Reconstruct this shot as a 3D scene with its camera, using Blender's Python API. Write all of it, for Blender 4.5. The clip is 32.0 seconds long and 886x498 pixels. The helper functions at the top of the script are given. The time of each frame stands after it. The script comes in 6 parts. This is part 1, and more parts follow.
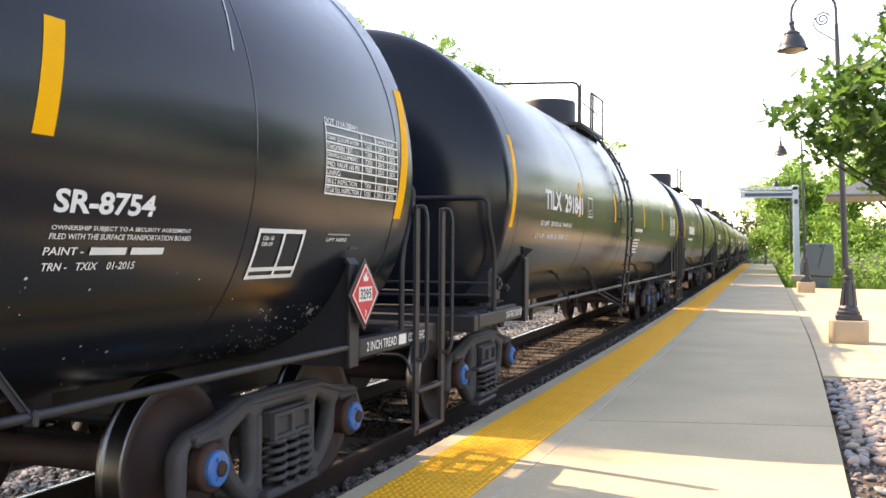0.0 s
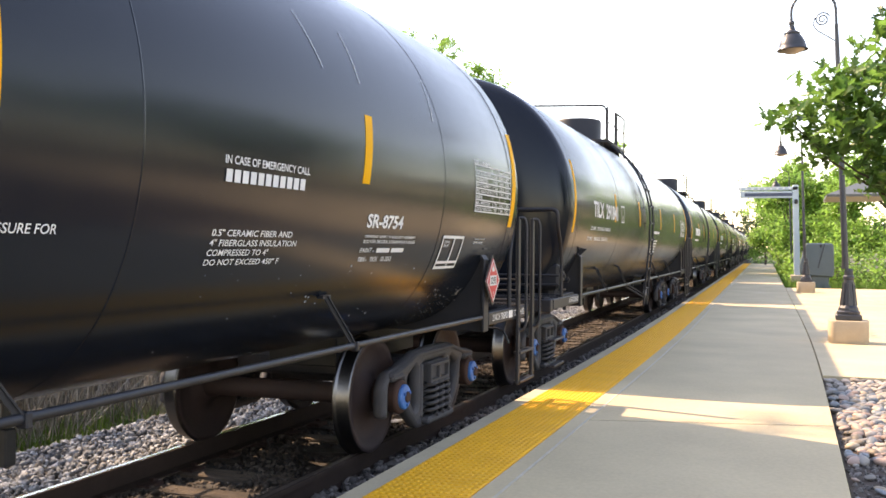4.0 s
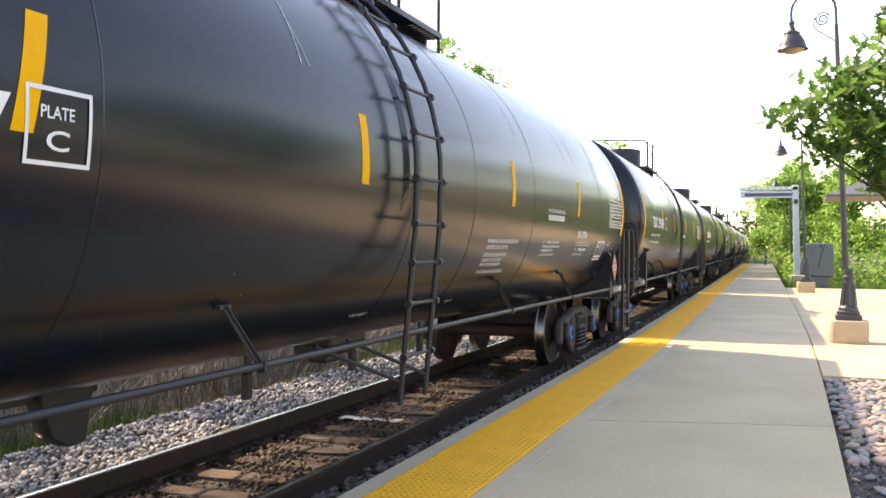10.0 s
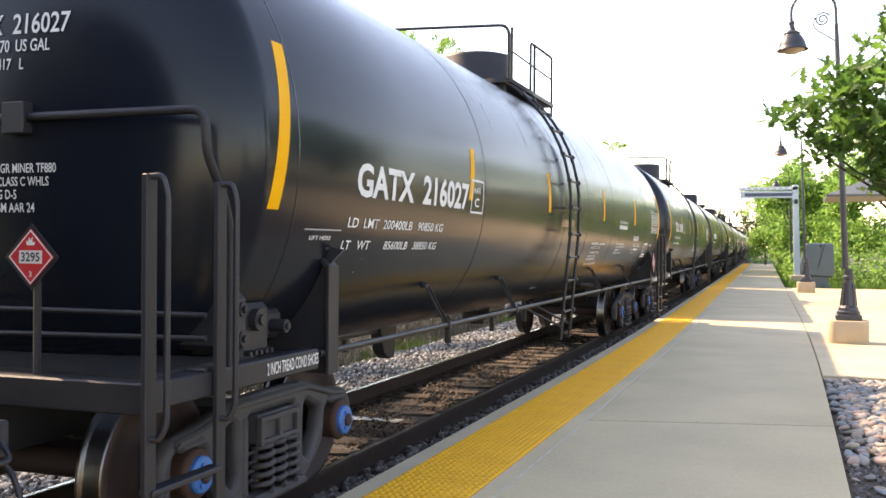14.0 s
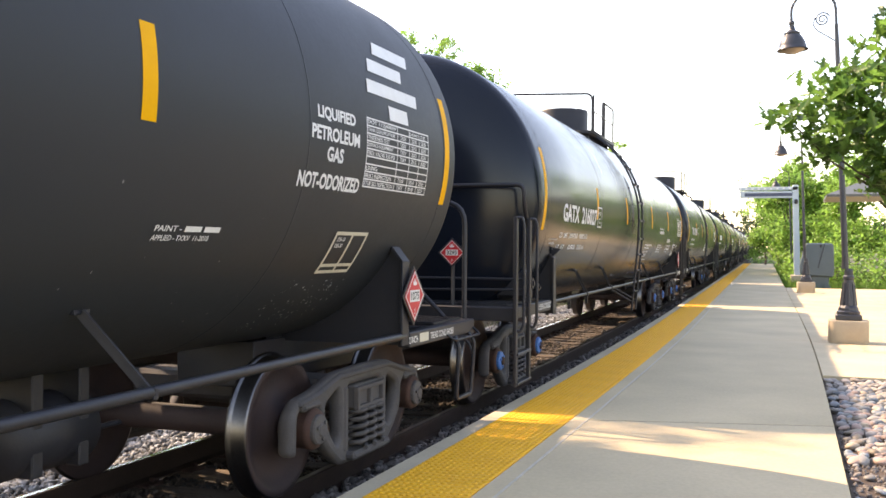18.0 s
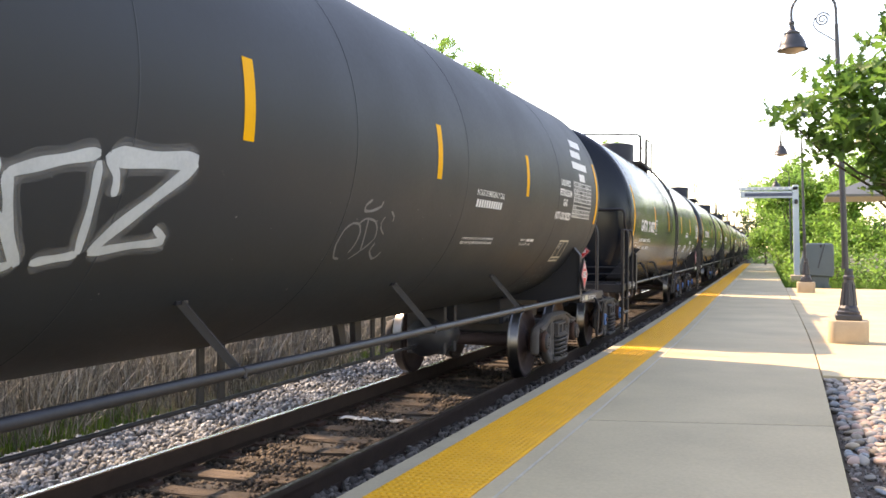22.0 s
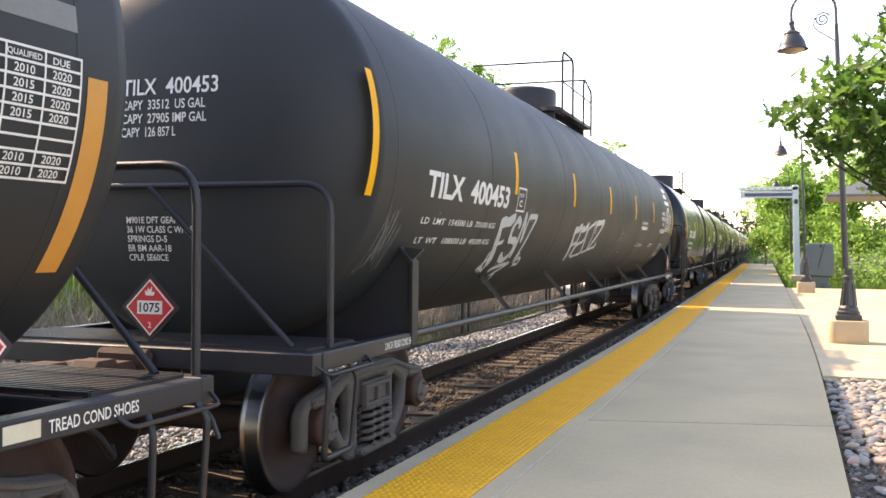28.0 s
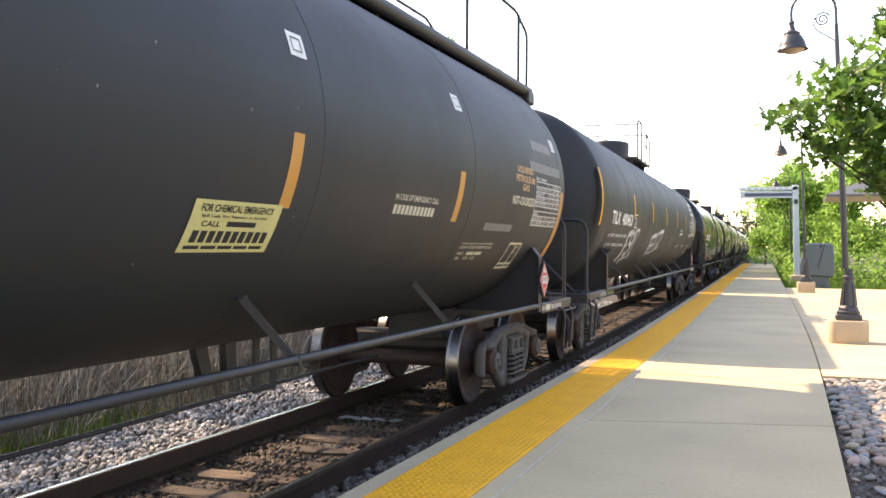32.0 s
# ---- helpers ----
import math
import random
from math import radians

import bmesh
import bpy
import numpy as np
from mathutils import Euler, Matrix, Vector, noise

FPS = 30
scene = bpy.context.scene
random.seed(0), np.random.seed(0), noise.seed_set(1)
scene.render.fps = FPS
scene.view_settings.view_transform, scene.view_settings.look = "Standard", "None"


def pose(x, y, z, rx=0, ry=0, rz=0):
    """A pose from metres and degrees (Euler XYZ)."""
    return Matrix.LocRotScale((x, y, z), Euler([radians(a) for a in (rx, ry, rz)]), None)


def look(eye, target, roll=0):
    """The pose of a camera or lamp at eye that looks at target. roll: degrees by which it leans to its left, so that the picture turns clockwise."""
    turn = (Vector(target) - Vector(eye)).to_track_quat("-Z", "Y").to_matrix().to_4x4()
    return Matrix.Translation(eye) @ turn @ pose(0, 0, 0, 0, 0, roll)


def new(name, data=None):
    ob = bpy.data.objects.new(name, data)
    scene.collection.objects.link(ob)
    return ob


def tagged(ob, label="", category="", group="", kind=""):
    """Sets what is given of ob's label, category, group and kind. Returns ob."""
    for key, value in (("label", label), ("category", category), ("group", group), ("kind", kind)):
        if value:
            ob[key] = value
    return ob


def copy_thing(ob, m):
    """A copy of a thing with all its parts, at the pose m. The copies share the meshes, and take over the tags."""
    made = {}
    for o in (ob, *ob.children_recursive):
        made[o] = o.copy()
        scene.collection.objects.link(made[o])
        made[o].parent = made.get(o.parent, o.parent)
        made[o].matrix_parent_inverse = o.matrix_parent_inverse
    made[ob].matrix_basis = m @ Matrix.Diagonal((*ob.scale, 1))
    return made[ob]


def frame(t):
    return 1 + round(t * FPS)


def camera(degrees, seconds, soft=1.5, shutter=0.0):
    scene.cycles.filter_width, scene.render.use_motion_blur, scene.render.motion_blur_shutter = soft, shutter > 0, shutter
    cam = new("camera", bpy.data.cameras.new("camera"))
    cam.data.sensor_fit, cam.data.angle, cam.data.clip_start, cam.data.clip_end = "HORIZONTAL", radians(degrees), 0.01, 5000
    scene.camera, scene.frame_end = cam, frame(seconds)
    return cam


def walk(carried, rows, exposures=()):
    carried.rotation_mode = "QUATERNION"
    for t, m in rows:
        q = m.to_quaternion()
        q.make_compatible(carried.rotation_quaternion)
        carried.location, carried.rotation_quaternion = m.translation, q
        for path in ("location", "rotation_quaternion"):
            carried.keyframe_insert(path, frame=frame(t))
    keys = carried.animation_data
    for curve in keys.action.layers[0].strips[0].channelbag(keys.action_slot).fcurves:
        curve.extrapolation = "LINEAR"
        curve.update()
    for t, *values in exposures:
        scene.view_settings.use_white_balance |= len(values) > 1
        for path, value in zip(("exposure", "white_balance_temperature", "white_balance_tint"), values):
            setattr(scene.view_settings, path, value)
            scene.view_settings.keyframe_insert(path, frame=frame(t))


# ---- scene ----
from collections import namedtuple

# ---------------------------------------------------------------- camera
EYE = Vector((0.0, 0.0, 1.606))
VIEW = look(EYE, EYE + Vector((-0.34216, 0.93964, -0.00265)), 0.40)
cam = camera(49.43, 32.0, soft=1.6)
walk(cam, [(0.0, VIEW), (32.0, VIEW)], exposures=[(0.0, 2.2, 9200, 24), (32.0, 2.2, 9200, 24)])

# ---------------------------------------------------------------- plan
TURN, KINK, SOFT = 0.026, 14.5, 2.5   # the line swings gently to the left past the camera: slope, where, how softly
TRACK = -3.867           # centre line of the track at the camera
PZ = 0.15                # platform surface above rail top
EDGE, TAC0, TAC1, LINE, BACK = -2.480, -2.332, -1.757, -1.620, 0.345
GAUGE = 0.705            # half the distance between the rails

# the train rolls away: metres gone at each full second
GONE = [0.020, 0.576, 1.182, 1.833, 2.58, 3.471, 4.431, 5.406, 6.402, 7.453, 8.569, 9.701, 10.865, 12.019, 13.183, 14.407,
        15.701, 17.041, 18.438, 19.893, 21.392, 22.941, 24.527, 26.164, 27.838, 29.561, 31.324, 33.138, 35.009, 36.907, 38.837, 40.831, 42.878]


def gone(t):
    i = min(int(t), 31)
    a, b = GONE[i], GONE[i + 1]
    m0 = (b - GONE[i - 1]) / 2 if i else b - a
    m1 = (GONE[i + 2] - a) / 2 if i < 31 else b - a
    u = t - i
    return a + u * m0 + u * u * (3 * (b - a) - 2 * m0 - m1) + u ** 3 * (m0 + m1 - 2 * (b - a))


def lane(x, y):
    """x of a line that runs beside the gently swinging track."""
    return x - TURN * SOFT * np.logaddexp(0.0, (np.asarray(y, dtype=float) - KINK) / SOFT)


def heading(y):
    """The track's turn to the left at y, in degrees."""
    return math.degrees(math.atan(TURN / (1 + math.exp(-(y - KINK) / SOFT))))


# ---------------------------------------------------------------- world, sun
SUN_DIR = Vector((-0.78, 0.20, 0.70)).normalized()     # towards the sun
world = bpy.data.worlds.new("sky")
scene.world = world
world.use_nodes = True
wn = world.node_tree
sky = wn.nodes.new("ShaderNodeTexSky")
sky.sky_type, sky.sun_disc = "NISHITA", False
sky.sun_elevation = math.asin(SUN_DIR.z)
sky.sun_rotation = math.atan2(SUN_DIR.x, SUN_DIR.y)
sky.air_density, sky.dust_density, sky.ozone_density = 1.0, 0.3, 1.6
wn.links.new(sky.outputs[0], wn.nodes["Background"].inputs[0])
wn.nodes["Background"].inputs[1].default_value = 0.15
sun = new("sun", bpy.data.lights.new("sun", "SUN"))
sun.data.energy, sun.data.angle, sun.data.color = 2.5, radians(0.8), (1.0, 0.91, 0.76)
sun.matrix_world = look(SUN_DIR * 50, (0, 0, 0))


# ---------------------------------------------------------------- materials
def mat(name, a, b=None, rough=0.6, metal=0.0, scale=6.0, fine=60.0, bump=0.15, spread=0.5, isle=0.0, each=0.0, coat=0.0, trans=0.0, stretch=None, rough2=None, spec=0.5, tint=None):
    """Two colours mixed by coarse and fine noise, with fine relief; isle / each vary lightness per island or per object."""
    m = bpy.data.materials.new(name)
    m.use_nodes = True
    t = m.node_tree
    n, L = t.nodes, t.links.new
    p = n["Principled BSDF"]
    b = b or tuple(c * 0.7 for c in a)
    co = n.new("ShaderNodeTexCoord")
    src = co.outputs["Object"]
    if stretch:
        mp = n.new("ShaderNodeMapping")
        mp.inputs["Scale"].default_value = stretch
        L(src, mp.inputs[0])
        src = mp.outputs[0]
    n1, n2 = n.new("ShaderNodeTexNoise"), n.new("ShaderNodeTexNoise")
    for nd, s, d in ((n1, scale, 6), (n2, fine, 4)):
        nd.inputs["Scale"].default_value, nd.inputs["Detail"].default_value = s, d
        L(src, nd.inputs["Vector"])
    add = n.new("ShaderNodeMath")
    add.operation = "MULTIPLY_ADD"
    L(n1.outputs[0], add.inputs[0])
    add.inputs[1].default_value = 0.65
    sc = n.new("ShaderNodeMath")
    sc.operation = "MULTIPLY"
    L(n2.outputs[0], sc.inputs[0])
    sc.inputs[1].default_value = 0.35
    L(sc.outputs[0], add.inputs[2])
    rp = n.new("ShaderNodeMapRange")
    rp.inputs["From Min"].default_value, rp.inputs["From Max"].default_value = 0.5 - spread / 2, 0.5 + spread / 2
    L(add.outputs[0], rp.inputs[0])
    mx = n.new("ShaderNodeMix")
    mx.data_type = "RGBA"
    mx.inputs["A"].default_value, mx.inputs["B"].default_value = (*a, 1), (*b, 1)
    L(rp.outputs[0], mx.inputs["Factor"])
    col = mx.outputs["Result"]
    for amount, node, out in ((isle, "ShaderNodeNewGeometry", "Random Per Island"), (each, "ShaderNodeObjectInfo", "Random")):
        if amount:
            g = n.new(node)
            hs = n.new("ShaderNodeHueSaturation")
            mr = n.new("ShaderNodeMapRange")
            mr.inputs["To Min"].default_value, mr.inputs["To Max"].default_value = 1 - amount, 1 + amount
            L(g.outputs[out], mr.inputs[0])
            L(mr.outputs[0], hs.inputs["Value"])
            L(col, hs.inputs["Color"])
            col = hs.outputs[0]
    L(col, p.inputs["Base Color"])
    p.inputs["Roughness"].default_value, p.inputs["Metallic"].default_value = rough, metal
    if rough2 is not None:
        rr = n.new("ShaderNodeMapRange")
        rr.inputs["To Min"].default_value, rr.inputs["To Max"].default_value = rough, rough2
        L(rp.outputs[0], rr.inputs[0])
        L(rr.outputs[0], p.inputs["Roughness"])
    p.inputs["Specular IOR Level"].default_value = spec
    if tint:
        p.inputs["Specular Tint"].default_value = (*tint, 1)
    p.inputs["Coat Weight"].default_value = coat
    p.inputs["Coat Roughness"].default_value = 0.12
    if trans:
        p.inputs["Transmission Weight"].default_value = 0.0
        tr = n.new("ShaderNodeBsdfTranslucent")
        ms = n.new("ShaderNodeMixShader")
        ms.inputs[0].default_value = trans
        L(col, tr.inputs[0])
        L(p.outputs[0], ms.inputs[1])
        L(tr.outputs[0], ms.inputs[2])
        L(ms.outputs[0], n["Material Output"].inputs[0])
    if bump:
        bp = n.new("ShaderNodeBump")
        bp.inputs["Strength"].default_value, bp.inputs["Distance"].default_value = bump, 0.01
        L(n2.outputs[0], bp.inputs["Height"])
        L(bp.outputs[0], p.inputs["Normal"])
    return m


M_TANK = mat("black_gloss_paint", (0.0046, 0.0078, 0.0150), (0.0085, 0.0108, 0.0160), rough=0.16, rough2=0.27, scale=1.2, fine=14, bump=0.006, stretch=(1, 0.5, 1), spec=0.30, tint=(0.92, 0.95, 0.93))
M_TANK_DULL = mat("black_dull_paint", (0.0205, 0.0250, 0.0305), (0.0285, 0.0315, 0.0350), rough=0.46, rough2=0.60, scale=1.5, fine=30, bump=0.02, spec=0.27, tint=(0.95, 0.96, 0.96))
M_STEEL = mat("black_steel", (0.0125, 0.0150, 0.0215), (0.024, 0.0235, 0.027), rough=0.5, scale=5, fine=50, bump=0.1, spec=0.35)
M_STEEL2 = mat("grey_black_steel", (0.0145, 0.0175, 0.025), (0.027, 0.028, 0.034), rough=0.42, scale=5, fine=50, bump=0.1, spec=0.35)
M_CAST = mat("cast_steel", (0.038, 0.041, 0.050), (0.066, 0.061, 0.063), rough=0.66, scale=9, fine=80, bump=0.35, spec=0.35)
M_CAST_DUSTY = mat("dusty_cast_steel", (0.062, 0.060, 0.062), (0.100, 0.090, 0.085), rough=0.8, scale=7, fine=70, bump=0.35, spec=0.3)
M_RUST = mat("rusty_steel", (0.075, 0.036, 0.026), (0.034, 0.021, 0.018), rough=0.8, scale=7, fine=70, bump=0.3, spec=0.3)
M_WHEEL = mat("wheel_plate", (0.046, 0.027, 0.025), (0.026, 0.018, 0.019), rough=0.7, scale=5, fine=60, bump=0.2, spec=0.3)
M_TREAD = mat("polished_tread", (0.16, 0.155, 0.155), (0.09, 0.088, 0.088), rough=0.28, metal=1.0, scale=8, fine=60, bump=0.05)
# near head darkened in colour for the mirrored train, far head brightened for sky
M_HEAD = mat("polished_rail_head", (0.62, 0.60, 0.58), (0.48, 0.46, 0.44), rough=0.22, metal=1.0, scale=8, fine=60, bump=0.05)
M_HEAD_DARK_REFLECTION = mat("dark_reflection_rail_head", (0.13, 0.10, 0.085), (0.08, 0.06, 0.05), rough=0.5, metal=0.6, scale=8, fine=60, bump=0.05)
M_BLUE = mat("blue_cap_paint", (0.012, 0.175, 0.52), (0.03, 0.11, 0.30), rough=0.45, scale=16, fine=90, bump=0.1)
M_YELLOW = mat("yellow_reflective", (0.88, 0.41, 0.002), (0.80, 0.36, 0.002), rough=0.55, scale=8, fine=80, bump=0.03, spec=0.15)
M_ORANGE = mat("faded_orange_reflective", (0.62, 0.27, 0.05), (0.52, 0.23, 0.05), rough=0.5, scale=8, fine=80, bump=0.05)
M_WHITE = mat("white_stencil", (0.75, 0.75, 0.74), (0.62, 0.62, 0.60), rough=0.6, scale=9, fine=60, bump=0.0)
M_CREAM = mat("cream_stencil", (0.62, 0.58, 0.46), (0.50, 0.46, 0.36), rough=0.6, scale=9, fine=60, bump=0.0)
M_TAN = mat("faded_tan_stencil", (0.60, 0.34, 0.19), (0.48, 0.26, 0.14), rough=0.6, scale=12, fine=60, bump=0.0)
M_GREYPAINT = mat("grey_patch_paint", (0.20, 0.20, 0.20), (0.14, 0.14, 0.14), rough=0.6, scale=9, fine=60, bump=0.0)
M_SPRAY = mat("spray_paint", (0.50, 0.53, 0.54), (0.34, 0.37, 0.385), rough=0.6, scale=5, fine=60, bump=0.0, spread=0.4)
M_RED = mat("placard_red", (0.62, 0.018, 0.03), (0.52, 0.018, 0.025), rough=0.45, bump=0.0)
M_CONCRETE = mat("platform_concrete", (0.640, 0.505, 0.315), (0.40, 0.32, 0.20), rough=0.85, scale=0.9, fine=38, bump=0.16, each=0.06, spread=0.55)
M_CURB = mat("curb_concrete", (0.52, 0.44, 0.305), (0.38, 0.315, 0.22), rough=0.9, scale=3, fine=40, bump=0.2)
M_TACTILE = mat("yellow_tactile", (0.93, 0.45, 0.016), (0.80, 0.37, 0.013), rough=0.6, scale=2.0, fine=40, bump=0.1, spread=0.4)
M_SILVER = mat("silver_sealant", (0.60, 0.53, 0.42), (0.42, 0.37, 0.29), rough=0.7, scale=8, fine=40, bump=0.1)
M_JOINT = mat("dark_joint_filler", (0.085, 0.072, 0.056), (0.05, 0.043, 0.034), rough=0.9, scale=8, fine=60, bump=0.2)
M_BALLAST = mat("ballast_stone", (0.335, 0.345, 0.35), (0.062, 0.064, 0.066), rough=0.9, scale=12, fine=90, bump=0.3, isle=0.85)
M_BALLAST_BROWN = mat("dirty_ballast", (0.110, 0.084, 0.064), (0.040, 0.031, 0.025), rough=0.95, scale=12, fine=90, bump=0.3, isle=0.65)
M_BALLAST_EDGE = mat("edge_ballast", (0.21, 0.19, 0.175), (0.085, 0.077, 0.072), rough=0.95, scale=12, fine=90, bump=0.3, isle=0.7)
# bed darkened so that its colour gives the shade between stones
M_BEDSHADE = mat("grey_shade_ballast_bed", (0.05, 0.045, 0.041), (0.028, 0.025, 0.023), rough=0.95, scale=14, fine=60, bump=0.6)
M_TIE = mat("weathered_timber", (0.115, 0.080, 0.054), (0.028, 0.021, 0.017), rough=0.9, scale=3, fine=30, bump=0.6, each=0.5, stretch=(1, 9, 9), spread=0.35)
M_RAILSIDE = mat("brown_rail_steel", (0.054, 0.034, 0.026), (0.032, 0.021, 0.017), rough=0.85, scale=6, fine=60, bump=0.2, spec=0.2)
M_GROUND = mat("earth_and_turf", (0.085, 0.085, 0.046), (0.055, 0.070, 0.028), rough=0.95, scale=0.7, fine=12, bump=0.5)
M_GRASS = mat("fresh_grass", (0.11, 0.22, 0.03), (0.065, 0.15, 0.02), rough=0.6, scale=1.5, fine=9, bump=0.0, isle=0.35, trans=0.4)
M_REED = mat("dry_reed", (0.33, 0.300, 0.250), (0.12, 0.108, 0.090), rough=0.85, scale=1.5, fine=9, bump=0.0, isle=0.7)
M_LEAF = mat("oak_leaf", (0.13, 0.26, 0.05), (0.07, 0.155, 0.034), rough=0.38, scale=3, fine=20, bump=0.0, isle=0.55, trans=0.5)
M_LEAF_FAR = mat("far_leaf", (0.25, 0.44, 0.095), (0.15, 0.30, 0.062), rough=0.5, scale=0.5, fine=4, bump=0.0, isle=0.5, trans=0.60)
M_BARK = mat("bark", (0.11, 0.085, 0.065), (0.06, 0.047, 0.036), rough=0.95, scale=6, fine=40, bump=0.6, stretch=(1, 1, 0.25))
M_LAMP = mat("dark_lamp_paint", (0.024, 0.027, 0.034), (0.036, 0.039, 0.046), rough=0.4, scale=5, fine=50, bump=0.05)
M_BLOCK = mat("sandstone_block", (0.48, 0.38, 0.26), (0.40, 0.31, 0.21), rough=0.85, scale=3, fine=40, bump=0.2)
M_COBBLE = mat("river_cobble", (0.30, 0.265, 0.235), (0.215, 0.19, 0.165), rough=0.65, scale=6, fine=50, bump=0.1, isle=0.45)
M_MULCH = mat("dark_mulch", (0.085, 0.06, 0.045), (0.04, 0.03, 0.025), rough=0.95, scale=12, fine=60, bump=0.7)
M_BOX = mat("green_grey_enclosure", (0.055, 0.090, 0.105), (0.07, 0.105, 0.12), rough=0.5, scale=3, fine=40, bump=0.05)
M_SIGN = mat("sign_grey_blue", (0.44, 0.51, 0.53), (0.38, 0.44, 0.47), rough=0.45, scale=3, fine=40, bump=0.03)
M_SIGNBAR = mat("sign_dark_bar", (0.06, 0.075, 0.12), (0.05, 0.06, 0.10), rough=0.5, bump=0.0)
M_ROOF = mat("shelter_metal", (0.085, 0.095, 0.085), (0.06, 0.066, 0.06), rough=0.5, scale=3, fine=40, bump=0.05)
M_LENS = mat("frosted_lens", (0.30, 0.25, 0.20), (0.25, 0.21, 0.17), rough=0.3, bump=0.0)


# ---------------------------------------------------------------- mesh helpers
def link(name, me, material, parent=None, label="", smooth=False, m=None):
    if material is not None and not me.materials:
        me.materials.append(material)
    if smooth and len(me.polygons):
        me.polygons.foreach_set("use_smooth", [True] * len(me.polygons))
    ob = new(name, me)
    if parent is not None:
        ob.parent = parent
    if m is not None:
        ob.matrix_basis = m
    if label:
        ob["label"] = label
    return ob


def part(name, bm, material, parent=None, label="", smooth=False, m=None):
    """Links a bmesh, or a ready mesh, as one mesh object under a thing or a part."""
    if isinstance(bm, bmesh.types.BMesh):
        me = bpy.data.meshes.new(name)
        bm.to_mesh(me)
        bm.free()
    else:
        me = bm
    return link(name, me, material, parent, label, smooth, m)


def box(bm, x0, x1, y0, y1, z0, z1, bev=0.0, m=None):
    r = bmesh.ops.create_cube(bm, size=1.0)
    vs = r["verts"]
    bmesh.ops.transform(bm, verts=vs, matrix=Matrix.Translation(((x0 + x1) / 2, (y0 + y1) / 2, (z0 + z1) / 2)) @ Matrix.Diagonal((x1 - x0, y1 - y0, z1 - z0, 1)))
    if bev:
        es = list({e for v in vs for e in v.link_edges})
        g = bmesh.ops.bevel(bm, geom=es, offset=bev, segments=1, affect="EDGES")
        vs = list({v for f in g["faces"] for v in f.verts} | {v for v in vs if v.is_valid})
    if m is not None:
        bmesh.ops.transform(bm, verts=vs, matrix=m)
    return bm


def boxes(*specs, bev=0.0):
    bm = bmesh.new()
    for s in specs:
        box(bm, *s[:6], bev=bev, m=s[6] if len(s) > 6 else None)
    return bm


def cyl(bm, a, b, r0, r1=None, seg=12, caps=True):
    a, b = Vector(a), Vector(b)
    d = b - a
    m = Matrix.Translation((a + b) / 2) @ d.to_track_quat("Z", "Y").to_matrix().to_4x4()
    bmesh.ops.create_cone(bm, cap_ends=caps, segments=seg, radius1=r0, radius2=r0 if r1 is None else r1, depth=d.length, matrix=m)
    return bm


def rod(*specs, seg=10):
    bm = bmesh.new()
    for a, b, r in specs:
        cyl(bm, a, b, r, seg=seg)
    return bm


def from_curve(c):
    ob = bpy.data.objects.new("temp", c)
    me = bpy.data.meshes.new_from_object(ob)
    bpy.data.objects.remove(ob)
    bpy.data.curves.remove(c)
    return me


def pipe(points, r, res=2, bend=0.0):
    """A round bar along points; bend rounds its corners."""
    pts = [Vector(p) for p in points]
    if bend:
        out = [pts[0]]
        for a, b, c in zip(pts, pts[1:], pts[2:]):
            u, v = (a - b), (c - b)
            k = min(bend, u.length * 0.45, v.length * 0.45)
            p, q = b + u.normalized() * k, b + v.normalized() * k
            for i in range(6):
                s = i / 5
                out.append(p * (1 - s) ** 2 + b * 2 * s * (1 - s) + q * s * s)
        pts = out + [pts[-1]]
    c = bpy.data.curves.new("temp", "CURVE")
    c.dimensions, c.bevel_depth, c.bevel_resolution, c.use_fill_caps = "3D", r, res, True
    s = c.splines.new("POLY")
    s.points.add(len(pts) - 1)
    for p, q in zip(s.points, pts):
        p.co = (*q, 1)
    me = from_curve(c)
    me.polygons.foreach_set("use_smooth", [True] * len(me.polygons))
    return me


def plate(loops, thick, bev=0.0, m=None):
    """A flat plate in its own xy with holes, thick along z, with rounded rims."""
    c = bpy.data.curves.new("temp", "CURVE")
    c.dimensions, c.fill_mode, c.extrude, c.bevel_depth, c.bevel_resolution, c.offset = "2D", "BOTH", thick / 2 - bev, bev, 1, -bev
    for pts in loops:
        s = c.splines.new("POLY")
        s.points.add(len(pts) - 1)
        s.use_cyclic_u = True
        for p, q in zip(s.points, pts):
            p.co = (q[0], q[1], 0, 1)
    me = from_curve(c)
    if m is not None:
        me.transform(m)
    return me


def rounded(pts, r, n=4):
    """Rounds the corners of a polygon."""
    out = []
    k = len(pts)
    for i in range(k):
        a, b, c = Vector(pts[i - 1]), Vector(pts[i]), Vector(pts[(i + 1) % k])
        u, v = a - b, c - b
        d = min(r, u.length * 0.45, v.length * 0.45)
        p, q = b + u.normalized() * d, b + v.normalized() * d
        for j in range(n + 1):
            s = j / n
            w = p * (1 - s) ** 2 + b * 2 * s * (1 - s) + q * s * s
            out.append((w.x, w.y))
    return out


def joined(*meshes):
    bm = bmesh.new()
    for me in meshes:
        bm.from_mesh(me)
        bpy.data.meshes.remove(me)
    return bm


